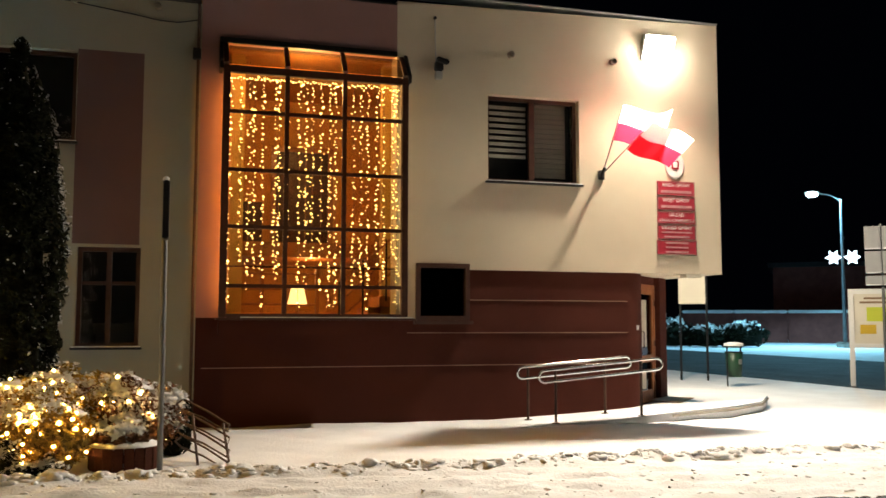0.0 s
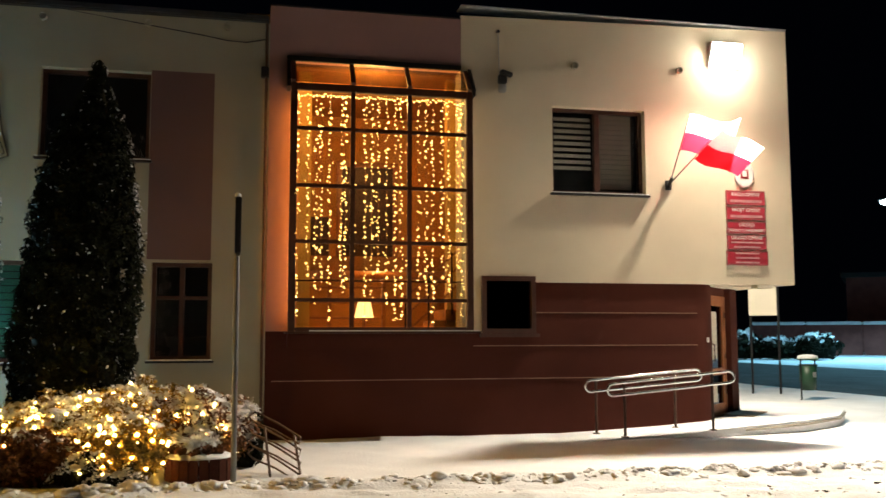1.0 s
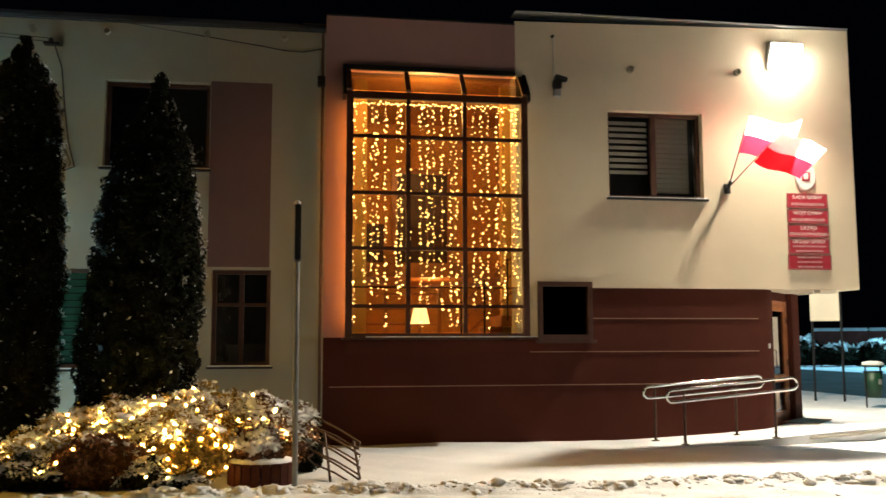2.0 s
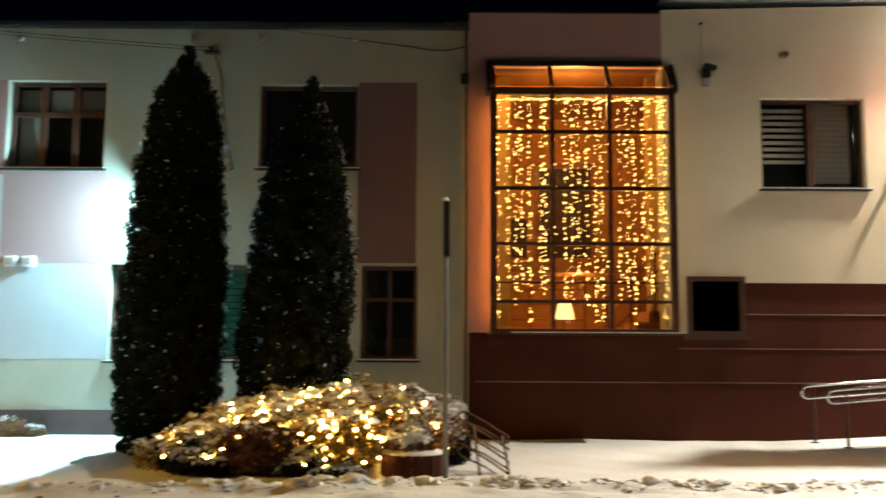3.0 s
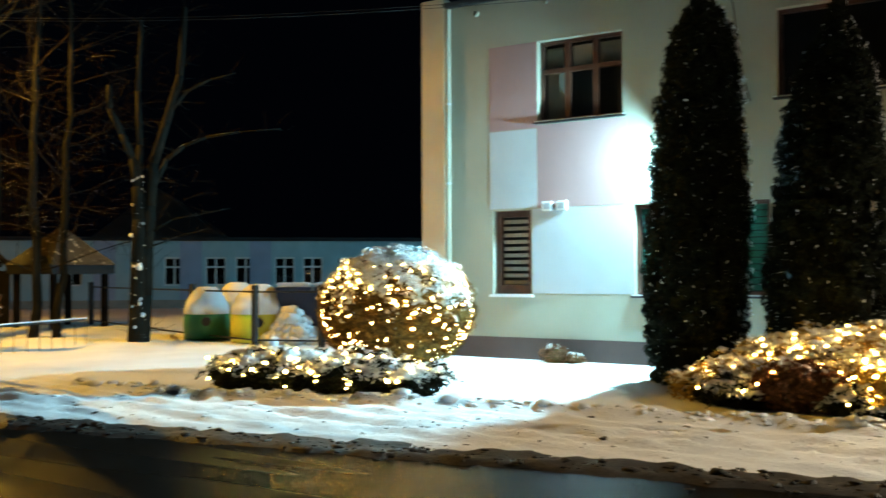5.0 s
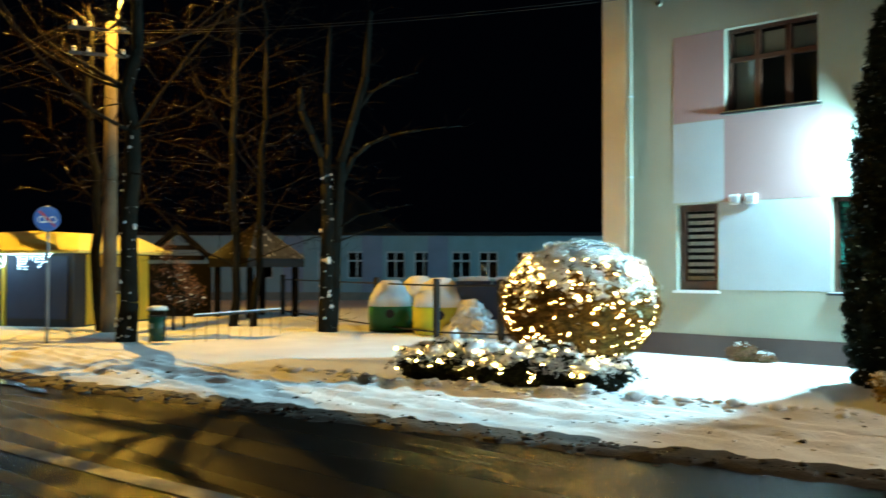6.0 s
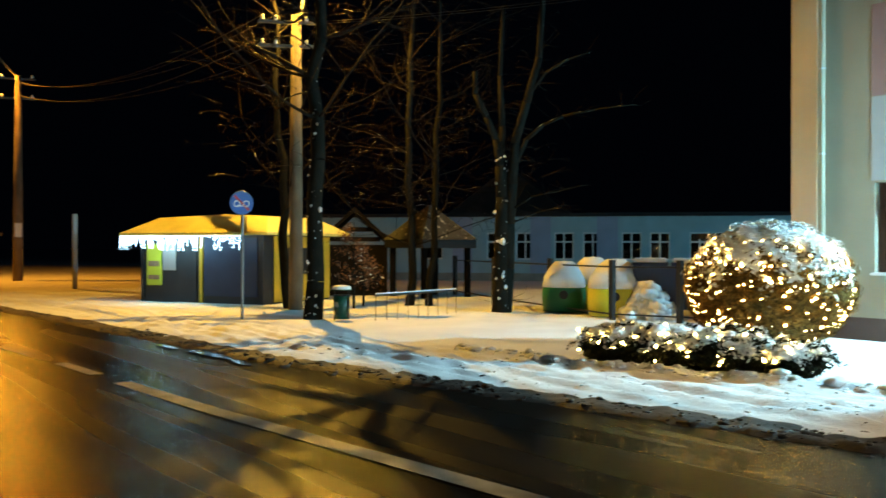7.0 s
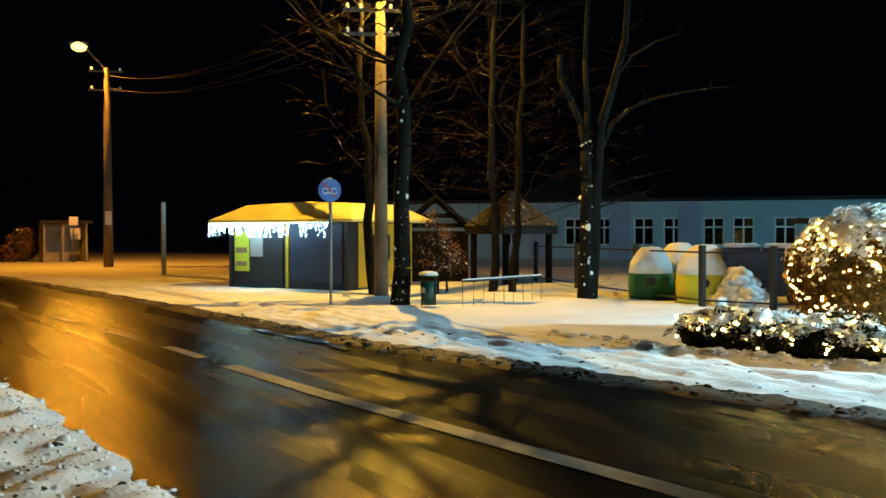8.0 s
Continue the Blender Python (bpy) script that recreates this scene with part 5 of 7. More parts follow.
mb = thing("meter_boxes", (-5.42, Y, 2.5), "pair of small white wall boxes", "wall box")
for x in (-5.56, -5.30):
    b = part("box", box(x - 0.085, x + 0.085, Y - 0.09, Y - 0.005, 2.46, 2.62, 0.012), WHITEP, mb)
    part("lid", box(x - 0.06, x + 0.06, Y - 0.098, Y - 0.091, 2.49, 2.59, 0.003), GREYP, b)
dp = thing("downpipe", (-7.45, 13.83, 0.2), "pale round downpipe on the wall", "downpipe")
part("pipe", tube([(-7.45, 13.84, 0.15), (-7.45, 13.84, 3.9), (-7.45, 13.84, 6.1)], 0.045, 12), PALE, dp, smooth=True)
for z in (1.6, 3.0, 4.4):
    part("clip", rod((-7.45, 13.84, z), (-7.45, 13.84, z + 0.03), 0.055, seg=12), GREYP, dp)
gt = thing("wall_pipe", (1.2, 13.85, 0.3), "thin dark pipe at the corner beside the bay", "pipe")
part("pipe", rod((1.20, Y - 0.035, 0.3), (1.20, Y - 0.035, 6.1), 0.022, seg=8), RUST, gt)
part("box", box(1.12, 1.235, Y - 0.10, Y - 0.003, 5.27, 5.43, 0.01), BLACK, gt)
part("box", box(0.98, 1.16, Y - 0.05, Y - 0.003, 1.32, 1.46, 0.01), PALE, gt)
cb = thing("wall_cable", (-2.6, 13.85, 5.7), "loose hanging cables fixed to the wall", "cable")
part("bracket", box(-2.78, -2.55, Y - 0.12, Y - 0.003, 5.72, 5.75, 0.004), BLACK, cb)
part("insulator", lathe([(0.03, 0), (0.035, 0.04), (0.02, 0.07)], (-2.68, Y - 0.08, 5.75), 10), BLACK, cb)
part("hanging_cable", tube([(-2.64, Y - 0.05, 5.74), (-2.53, Y - 0.03, 5.4), (-2.47, Y - 0.02, 4.8), (-2.40, Y - 0.02, 4.3), (-2.31, Y - 0.02, 3.96), (-2.45, Y - 0.02, 3.90), (-2.62, Y - 0.02, 3.95)], 0.011, 6), BLACK, cb)
part("hanging_cable", tube([(-2.50, Y - 0.02, 4.75), (-2.56, Y - 0.02, 4.5), (-2.44, Y - 0.02, 4.2), (-2.36, Y - 0.02, 4.0), (-2.5, Y - 0.02, 3.9)], 0.009, 6), BLACK, cb)
part("knob", rod((-2.52, Y - 0.05, 4.78), (-2.52, Y, 4.78), 0.035, seg=8), BLACK, cb)
ow = thing("overhead_wire", (-2.6, 13.8, 5.75), "thin service wires leading from the wall to the street pole", "wire")
for dz in (0.0, 0.05):
    part("wire", tube([(-2.68 + (-15.4 + 0) * k / 16, Y - 0.08 - 4.3 * k / 16, 5.76 + dz + 0.80 * k / 16 - 1.2 * (k / 16) * (1 - k / 16)) for k in range(17)], 0.006, 5), ROOFING, ow)
ow2 = thing("eave_cable", (0, 13.85, 6.0), "thin cable sagging below the eave", "cable")
part("wire", tube([(-1.9, Y - 0.12, 6.12), (-0.6, Y - 0.05, 5.97), (0.3, Y - 0.03, 5.86), (0.62, Y - 0.02, 5.81), (0.9, Y - 0.02, 5.80), (1.18, Y - 0.03, 5.86)], 0.009, 6), BLACK, ow2)

# ---- street to the west ----
def bare_tree(name, where, height, r, seed, forks, label, lean=(0, 0), spread=0.55, depth=3, patches=0, fine=0):
    """A leafless tree: tapered trunk, limbs and twigs; forks gives heights at which the trunk splits."""
    rng = random.Random(seed)
    ob = thing(name, (*where, 0), label, "tree", "bare street trees")
    tv, tf, wv, wf = [], [], [], []
    nodes = []

    def limb(p, q, r0, r1, seg, verts, faces):
        d = (q - p).normalized()
        a = d.orthogonal().normalized()
        b = d.cross(a)
        o = len(verts)
        for c, rr in ((p, r0), (q, r1)):
            for k in range(seg):
                t = 2 * math.pi * k / seg
                verts.append(tuple(c + (a * math.cos(t) + b * math.sin(t)) * rr))
        faces.extend((o + k, o + (k + 1) % seg, o + seg + (k + 1) % seg, o + seg + k) for k in range(seg))

    def grow(p, d, length, rad, level):
        n = 5 if level < 2 else 4
        for i in range(n):
            d = (d + Vector((rng.gauss(0, 0.13), rng.gauss(0, 0.13), rng.gauss(0.03, 0.09)))).normalized()
            q = p + d * length / n
            r1 = rad * (1 - 0.5 / n) if level < depth else rad * 0.6
            thin = rad < 0.03
            limb(p, q, rad, r1, 4 if thin else 8, wv if thin else tv, wf if thin else tf)
            nodes.append((q, d))
            p, rad = q, r1
            if level < depth and (level > 0 or i >= 2) and rng.random() < 0.75:
                t = rng.uniform(0, 2 * math.pi)
                side = (d.orthogonal().normalized() * math.cos(t) + d.cross(d.orthogonal()).normalized() * math.sin(t))
                nd = (d * rng.uniform(0.35, 0.9) + side * rng.uniform(0.6, 1.1) + Vector((0, 0, 0.12))).normalized()
                grow(p, nd, length * rng.uniform(0.45, 0.72), rad * rng.uniform(0.28, 0.45), level + 1)
        if level < depth:
            grow(p, (d + Vector((rng.gauss(0, 0.3), rng.gauss(0, 0.3), 0.1))).normalized(), length * 0.6, rad * 0.85, level + 1)

    base = Vector((*where, -0.05))
    up = Vector((lean[0], lean[1], 1)).normalized()
    p, rad = base, r * 1.25
    steps = 9
    for i in range(steps):
        q = base + up * height * (i + 1) / steps + Vector((rng.gauss(0, 0.04), rng.gauss(0, 0.04), 0))
        r1 = r * (1.15 - 0.6 * (i + 1) / steps)
        limb(p, q, rad, r1, 10, tv, tf)
        if q.z > forks:
            for _ in range(2):
                t = rng.uniform(0, 2 * math.pi)
                nd = Vector((math.cos(t) * spread * 1.6, math.sin(t) * spread * 1.6, rng.uniform(0.25, 0.9))).normalized()
                grow(q, nd, height * rng.uniform(0.22, 0.34), r1 * rng.uniform(0.16, 0.30), 1)
        p, rad = q, r1
    grow(p, up, height * 0.4, rad, 1)
    for _ in range(fine):
        p, d = rng.choice(nodes)
        t = rng.uniform(0, 2 * math.pi)
        d = (d * 0.5 + Vector((math.cos(t), math.sin(t), rng.uniform(-0.1, 0.5)))).normalized()
        length, rad = rng.uniform(0.35, 1.0), rng.uniform(0.005, 0.010)
        for i in range(4):
            q = p + d * length / 4
            limb(p, q, rad, rad * 0.75, 4, wv, wf)
            if i in (1, 2):
                e = (d + Vector((rng.gauss(0, 0.5), rng.gauss(0, 0.5), rng.gauss(0, 0.3)))).normalized()
                limb(q, q + e * length * 0.3, rad * 0.6, rad * 0.35, 3, wv, wf)
            d = (d + Vector((rng.gauss(0, 0.12), rng.gauss(0, 0.12), -0.16))).normalized()
            p, rad = q, rad * 0.75
    if patches:
        k = np.random.default_rng(seed)
        h = 0.1 + min(height, 5.5) * k.random(patches) ** 2.2
        a = k.normal(-0.75, 0.7, patches)
        rr = r * (1.2 - 0.6 * h / height) - 0.012
        q = np.stack([where[0] + lean[0] * h + rr * np.cos(a), where[1] + lean[1] * h + rr * np.sin(a), h], 1)
        v, f = blobs(q, k.gamma(1.0, 0.007, patches) + 0.003, seed, 0.6, 1.3)
        tagged(child("snow_patch", from_arrays("snow_patch", v, f, [SNOW]), ob, "snow stuck to the bark", True), kind="stuff")
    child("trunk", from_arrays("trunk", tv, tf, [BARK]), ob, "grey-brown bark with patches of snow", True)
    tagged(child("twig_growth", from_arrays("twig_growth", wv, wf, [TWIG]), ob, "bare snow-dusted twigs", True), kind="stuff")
    return ob


rt = bare_tree("roadside_tree", (-15.53, 8.85), 7.4, 0.17, 3, 4.0, "tall bare roadside tree with snow on its bark", (0.0, 0.02), 0.7, patches=60, fine=60)
# from the third run on, limbs are added to cast the road's shadows
for run, r0, r1 in (([(0, 0, 4.92), (-0.09, -0.16, 4.98), (-0.35, -0.60, 5.27), (-0.63, -1.08, 5.55)], 0.055, 0.030),
                    ([(-0.02, -0.03, 4.62), (-0.20, -0.30, 4.55), (-0.46, -0.72, 4.28)], 0.020, 0.009),
                    ([(-0.17, -0.33, 6.30), (-0.24, -0.43, 6.34), (-0.31, -0.52, 6.38)], 0.046, 0.042),
                    ([(0, 0.1, 6.05), (-0.08, -0.15, 6.2), (-0.17, -0.33, 6.30)], 0.016, 0.020),
                    ([(0, 0.1, 6.0), (-0.12, -0.15, 6.19), (-0.23, -0.30, 6.01), (-0.34, -0.42, 6.02), (-0.47, -0.54, 6.08)], 0.032, 0.010),
                    ([(0, 0.1, 5.4), (-0.11, -0.13, 5.60), (-0.24, -0.32, 5.75), (-0.41, -0.49, 5.73), (-0.59, -0.63, 5.71)], 0.022, 0.008),
                    ([(-0.13, -0.19, 6.27), (-0.17, -0.22, 6.34), (-0.22, -0.29, 6.44), (-0.25, -0.33, 6.54), (-0.30, -0.42, 6.66)], 0.016, 0.007),
                    ([(-0.24, -0.31, 6.49), (-0.19, -0.25, 6.49), (-0.15, -0.20, 6.50), (-0.05, -0.12, 6.62)], 0.012, 0.006),
                    ([(-0.27, -0.35, 6.40), (-0.24, -0.31, 6.49), (-0.23, -0.30, 6.55), (-0.20, -0.25, 6.72)], 0.013, 0.006),
                    ([(-0.24, -0.32, 6.41), (-0.21, -0.28, 6.49), (-0.18, -0.24, 6.56), (-0.14, -0.2, 6.70)], 0.013, 0.006),
                    ([(-0.06, -0.06, 6.15), (-0.11, -0.14, 6.38), (-0.09, -0.10, 6.49), (-0.07, -0.07, 6.60)], 0.026, 0.012),
                    ([(-0.10, -0.12, 6.17), (-0.17, -0.23, 6.05), (-0.17, -0.22, 5.85), (-0.11, -0.13, 5.60)], 0.012, 0.007)):
    n = len(run) - 1
    g = bmesh.new()
    for i in range(n):
        rod(*(Vector((-15.53 + x, 8.85 + y, z)) for x, y, z in run[i:i + 2]), r0 + (r1 - r0) * i / n, r0 + (r1 - r0) * (i + 1) / n, 7, g)
    part("limb", g, BARK, rt, smooth=True)
bare_tree("leaning_tree", (-18.70, 10.0), 5.4, 0.12, 5, 2.0, "thin leaning bare tree with snowy twigs", (-0.06, -0.03), 0.7, fine=150)
bare_tree("garden_tree", (-17.95, 12.95), 7.0, 0.10, 8, 1.4, "bare bushy tree with many snowy branches", (0, 0), 0.9, fine=260)
bare_tree("garden_tree", (-17.6, 13.3), 6.6, 0.085, 9, 1.5, "bare bushy tree with many snowy branches", (0.05, 0.02), 0.9, fine=260)


# fine shoots added round the broken limb, between lamp and road, to cast twig shadows
rng = random.Random(17)
for _ in range(46):
    p = Vector((-15.53 - 0.12 + rng.gauss(0.12, 0.16), 8.85 - 0.45 + rng.gauss(0, 0.20), 6.12 + rng.gauss(0, 0.15)))
    a = rng.uniform(0, 2 * math.pi)
    d = Vector((math.cos(a), math.sin(a) - 0.2, rng.uniform(-0.4, 0.5))).normalized()
    rad, g = rng.uniform(0.004, 0.009), bmesh.new()
    for i in range(4):
        q = p + d * rng.uniform(0.07, 0.13)
        rod(p, q, rad, rad * 0.8, 5, g)
        p, rad = q, rad * 0.8
        d = (d + Vector((rng.gauss(0, 0.3), rng.gauss(0, 0.3), rng.gauss(0, 0.3)))).normalized()
    part("shadow_shoot", g, TWIG, rt)


def forked_tree(where):
    """A mature tree that splits low into two leaders, with one long arching bough."""
    ob = thing("forked_tree", (*where, 0), "forked bare tree with snow-patched bark", "tree", "bare street trees")
    right, away = Vector((0.665, 0.747, 0)), Vector((-0.747, 0.665, 0))
    rng = random.Random(12)
    runs = [("trunk", [(0.0, -0.05, 0), (0.02, 0.8, 0), (0.02, 1.7, 0.02), (0.04, 2.6, 0), (0.0, 3.3, 0)], 0.20, 0.12),
            ("trunk", [(0.10, -0.05, 0.05), (0.17, 1.0, 0.05), (0.20, 2.0, 0.05), (0.26, 2.9, 0), (0.32, 3.8, -0.05), (0.58, 4.7, -0.1), (0.85, 5.7, -0.1), (0.95, 7.2, 0)], 0.16, 0.06),
            ("bough", [(0.0, 3.25, 0), (-0.10, 3.9, 0), (-0.32, 4.4, -0.1), (-0.56, 4.9, -0.15), (-0.57, 5.4, -0.15)], 0.085, 0.055),
            ("bough", [(0.0, 3.25, 0), (0.04, 4.2, 0.2), (-0.02, 5.4, 0.4), (0.05, 7.0, 0.5)], 0.085, 0.04),
            ("bough", [(0.28, 3.2, 0), (0.58, 3.9, 0.1), (0.95, 4.22, 0.1), (1.4, 4.42, 0.1), (2.1, 4.55, 0), (3.0, 4.66, 0)], 0.06, 0.012),
            ("bough", [(0.68, 4.95, -0.1), (1.0, 5.35, -0.2), (1.5, 5.62, -0.3), (2.0, 5.78, -0.3)], 0.04, 0.010),
            ("bough", [(0.22, 2.3, 0), (0.7, 2.6, -0.2), (1.3, 2.72, -0.3), (1.9, 2.85, -0.3)], 0.022, 0.006),
            ("bough", [(0.22, 2.0, 0), (0.8, 2.25, 0.2), (1.5, 2.45, 0.3)], 0.018, 0.006)]
    base = Vector((*where, 0))
    spot = lambda c: base + right * c[0] + away * c[2] + Vector((0, 0, c[1]))
    ends = []
    for name, run, r0, r1 in runs:
        g, n = bmesh.new(), len(run) - 1
        for i in range(n):
            rod(spot(run[i]), spot(run[i + 1]), r0 + (r1 - r0) * i / n, r0 + (r1 - r0) * (i + 1) / n, 10, g)
            ends.append((spot(run[i]), spot(run[i + 1])))
        part(name, g, BARK, ob, smooth=True)
    g = bmesh.new()
    for _ in range(130):
        a, b = rng.choice(ends[4:])
        p = a.lerp(b, rng.random())
        d = (right * rng.gauss(0.2, 0.7) + away * rng.gauss(0, 0.6) + Vector((0, 0, rng.uniform(-0.1, 0.6)))).normalized()
        rad, step = rng.uniform(0.005, 0.011), rng.uniform(0.12, 0.30)
        for i in range(3):
            q = p + d * step
            rod(p, q, rad, rad * 0.7, 4, g)
            p, rad = q, rad * 0.7
            d = (d + Vector((rng.gauss(0, 0.2), rng.gauss(0, 0.2), rng.gauss(-0.03, 0.15)))).normalized()
    tagged(part("twig_growth", g, TWIG, ob, "fine bare twigs"), kind="stuff")
    k = np.random.default_rng(12)
    h = 0.1 + 3.6 * k.random(46)
    a = k.normal(-0.75, 0.8, 46)
    q = np.stack([where[0] + 0.02 + (0.195 - 0.02 * h) * np.cos(a), where[1] + 0.02 + (0.195 - 0.02 * h) * np.sin(a), h], 1)
    v, f = blobs(q, k.gamma(1.0, 0.009, 46) + 0.004, 12, 0.6, 1.3)
    tagged(child("snow_patch", from_arrays("snow_patch", v, f, [SNOW]), ob, "snow stuck to the bark", True), kind="stuff")


forked_tree((-14.76, 13.2))

cp = thing("utility_pole", (-18.08, 9.83, 0), "round concrete utility pole with insulators and street lamp", "utility pole")
part("pole", rod((-18.08, 9.83, -0.1), (-18.08, 9.83, 6.85), 0.17, 0.11, 14), POLE, cp, smooth=True)
for z in (6.65, 6.1):
    part("cross_arm", obox(Matrix.Translation((-18.08, 9.70, z)) @ Matrix.Rotation(radians(63), 4, "Z"), 1.5, 0.07, 0.07, 0.008), GALV, cp)
    for k in (-0.65, -0.35, 0.35, 0.65):
        part("insulator", lathe([(0.03, 0), (0.045, 0.03), (0.03, 0.06), (0.04, 0.09), (0.02, 0.12)], (-18.08 + k * math.cos(radians(63)), 9.70 + k * math.sin(radians(63)), z + 0.035), 8), WHITEP, cp)
part("lamp_arm", tube([(-18.15, 9.93, 6.6), (-18.55, 10.32, 7.7), (-18.62, 10.36, 8.25), (-18.55, 10.25, 8.42)], 0.03, 8), GALV, cp)
hd = part("lamp_head", obox(Matrix.Translation((-18.48, 10.12, 8.42)) @ Matrix.Rotation(radians(145), 4, "Z"), 0.55, 0.2, 0.10, 0.03), GREYP, cp)
part("lens", obox(Matrix.Translation((-18.48, 10.12, 8.355)) @ Matrix.Rotation(radians(145), 4, "Z"), 0.4, 0.15, 0.02, 0.005), GLARE_S, hd, "glowing sodium lens")
pw = thing("power_lines", (-18.1, 9.8, 6.6), "overhead power lines running along the street", "wire")
for k, z in ((-0.65, 6.8), (-0.35, 6.8), (0.35, 6.8), (-0.65, 6.25), (0.35, 6.25)):
    x, y = -18.08 + k * math.cos(radians(63)), 9.70 + k * math.sin(radians(63))
    part("wire", tube([(x + (-41.6 - x) * t, y + (8.9 - y) * t, z + (8.6 + (z - 6.8) - z) * t - 3.0 * t * (1 - t)) for t in [i / 16 for i in range(17)]], 0.006, 4), ROOFING, pw)

# ---- kiosk ----
KM = Matrix.Translation((-20.2, 10.05, 0)) @ Matrix.Rotation(radians(27.2 + 180), 4, "Z")
ks = thing("kiosk", (-21.9, 10.6, 0), "small dark kiosk with yellow trim and hipped roof coloured as lit by the sodium lamp", "kiosk")


def kbox(x0, x1, y0, y1, z0, z1, bevel=0.0):
    """x runs along the front from the near corner, y away from the street behind it."""
    b = box(x0, x1, -y1, -y0, z0, z1, bevel)
    b.transform(KM)
    return b


part("body", kbox(0.03, 4.0, 0.03, 3.1, 0, 1.78), NAVY, ks)
part("side_panel", kbox(-0.005, 0.02, 0.45, 3.05, 0.05, 1.75), YELLOWP, ks, "yellow painted side panel")
part("side_window", kbox(-0.02, -0.006, 0.9, 1.9, 0.75, 1.45), NAVY, ks, "dark shuttered side window")
for x, w, m in ((0.0, 0.10, NAVY), (1.95, 0.10, YELLOWP), (3.95, 0.10, NAVY)):
    part("post", kbox(x, x + w, -0.02, 0.05, 0, 1.78, 0.005), m, ks)
part("shutter", kbox(0.2, 1.9, 0.0, 0.028, 0.2, 1.7), BINBLUE, ks, "dark shutter")
part("door", kbox(2.15, 2.75, -0.01, 0.028, 0.05, 1.7, 0.008), NAVY, ks)
part("window_panel", kbox(2.85, 3.3, -0.01, 0.028, 0.85, 1.6, 0.008), GREYP, ks, "grey window panel")
p1 = part("poster", kbox(3.35, 3.85, -0.015, 0.028, 0.45, 1.55, 0.004), POSTER, ks, "yellow-green poster")
part("poster_band", kbox(3.40, 3.80, -0.019, -0.016, 0.95, 1.10), PRINT, p1)
part("poster_band", kbox(3.40, 3.80, -0.019, -0.016, 0.60, 0.72), PRINT, p1)
g = bmesh.new()
o, e, apex = 0.42, 1.78, 2.33
cs = [(-o, o), (4.0 + o, o), (4.0 + o, -3.1 - o), (-o, -3.1 - o)]
lowv = [g.verts.new((x, y, e)) for x, y in cs]
edge = [g.verts.new((x, y, e + 0.06)) for x, y in cs]
ti = [g.verts.new((x + (0.62 if x < 0 else -0.62), y + (-0.85 if y > 0 else 0.85), 2.27)) for x, y in cs]
tip = g.verts.new((2.0, -1.0, apex + 0.03))
for i in range(4):
    g.faces.new((lowv[i], lowv[(i + 1) % 4], edge[(i + 1) % 4], edge[i]))
g.faces.new(lowv[::-1])
for i in range(4):
    g.faces.new((edge[i], edge[(i + 1) % 4], ti[(i + 1) % 4], ti[i]))
    g.faces.new((ti[i], ti[(i + 1) % 4], tip))
g.transform(KM)
bmesh.ops.recalc_face_normals(g, faces=g.faces)
part("roof", g, ROOFYELLOW, ks, "hipped roof coloured in the yellow of the sodium lamp")
ic = thing("icicle_lights", (-22, 9.0, 1.75), "cold white icicle light fringe along the kiosk eave", "fairy lights")
rng = np.random.default_rng(51)
pts = []
for s in np.concatenate([np.arange(0.35, 1.8, 0.085), np.arange(1.8, 4.4, 0.048)]):
    for k in range(rng.integers(1, 8)):
        pts.append(KM @ Vector((s + rng.normal(0, 0.014), 0.43, 1.745 - 0.058 * k)))
v, f = beads([tuple(p) for p in pts], rng.uniform(0.010, 0.017, len(pts)))
part("wire", tube([KM @ Vector((0.3, 0.43, 1.77)), KM @ Vector((4.4, 0.43, 1.77))], 0.008, 5), WHITEP, ic)
tagged(child("bulbs", from_arrays("bulbs", v, f, [ICICLE]), ic), kind="stuff")
lamp("icicle_glow", "AREA", KM @ Vector((2.6, 0.62, 1.62)), KM @ Vector((2.6, 0.0, 0.3)), 22, (0.45, 0.85, 1.0), 1.4)

# ---- small street things ----
WATER = mat("still_water", (0.004, 0.004, 0.005), 0.05, var=0.1, bump=0.03, fine=20)
for x, y, rx, ry, seed in ((-11.25, 4.83, 0.62, 0.13, 1), (-12.5, 4.72, 0.34, 0.09, 2), (-10.1, 4.80, 0.30, 0.08, 3)):
    g = bmesh.new()
    g.faces.new([g.verts.new((x + rx * math.cos(a) * (1 + 0.22 * math.sin(3 * a + seed)), y + ry * math.sin(a) * (1 + 0.3 * math.sin(2 * a + seed)), 0.0)) for a in [2 * math.pi * k / 30 for k in range(30)]])
    top = bmesh.ops.extrude_face_region(g, geom=list(g.faces))
    for v in top["geom"]:
        if isinstance(v, bmesh.types.BMVert):
            v.co.z -= 0.02
    bmesh.ops.recalc_face_normals(g, faces=g.faces)
    solid("puddle", g, WATER, "shallow puddle of meltwater at the road edge", "puddle")


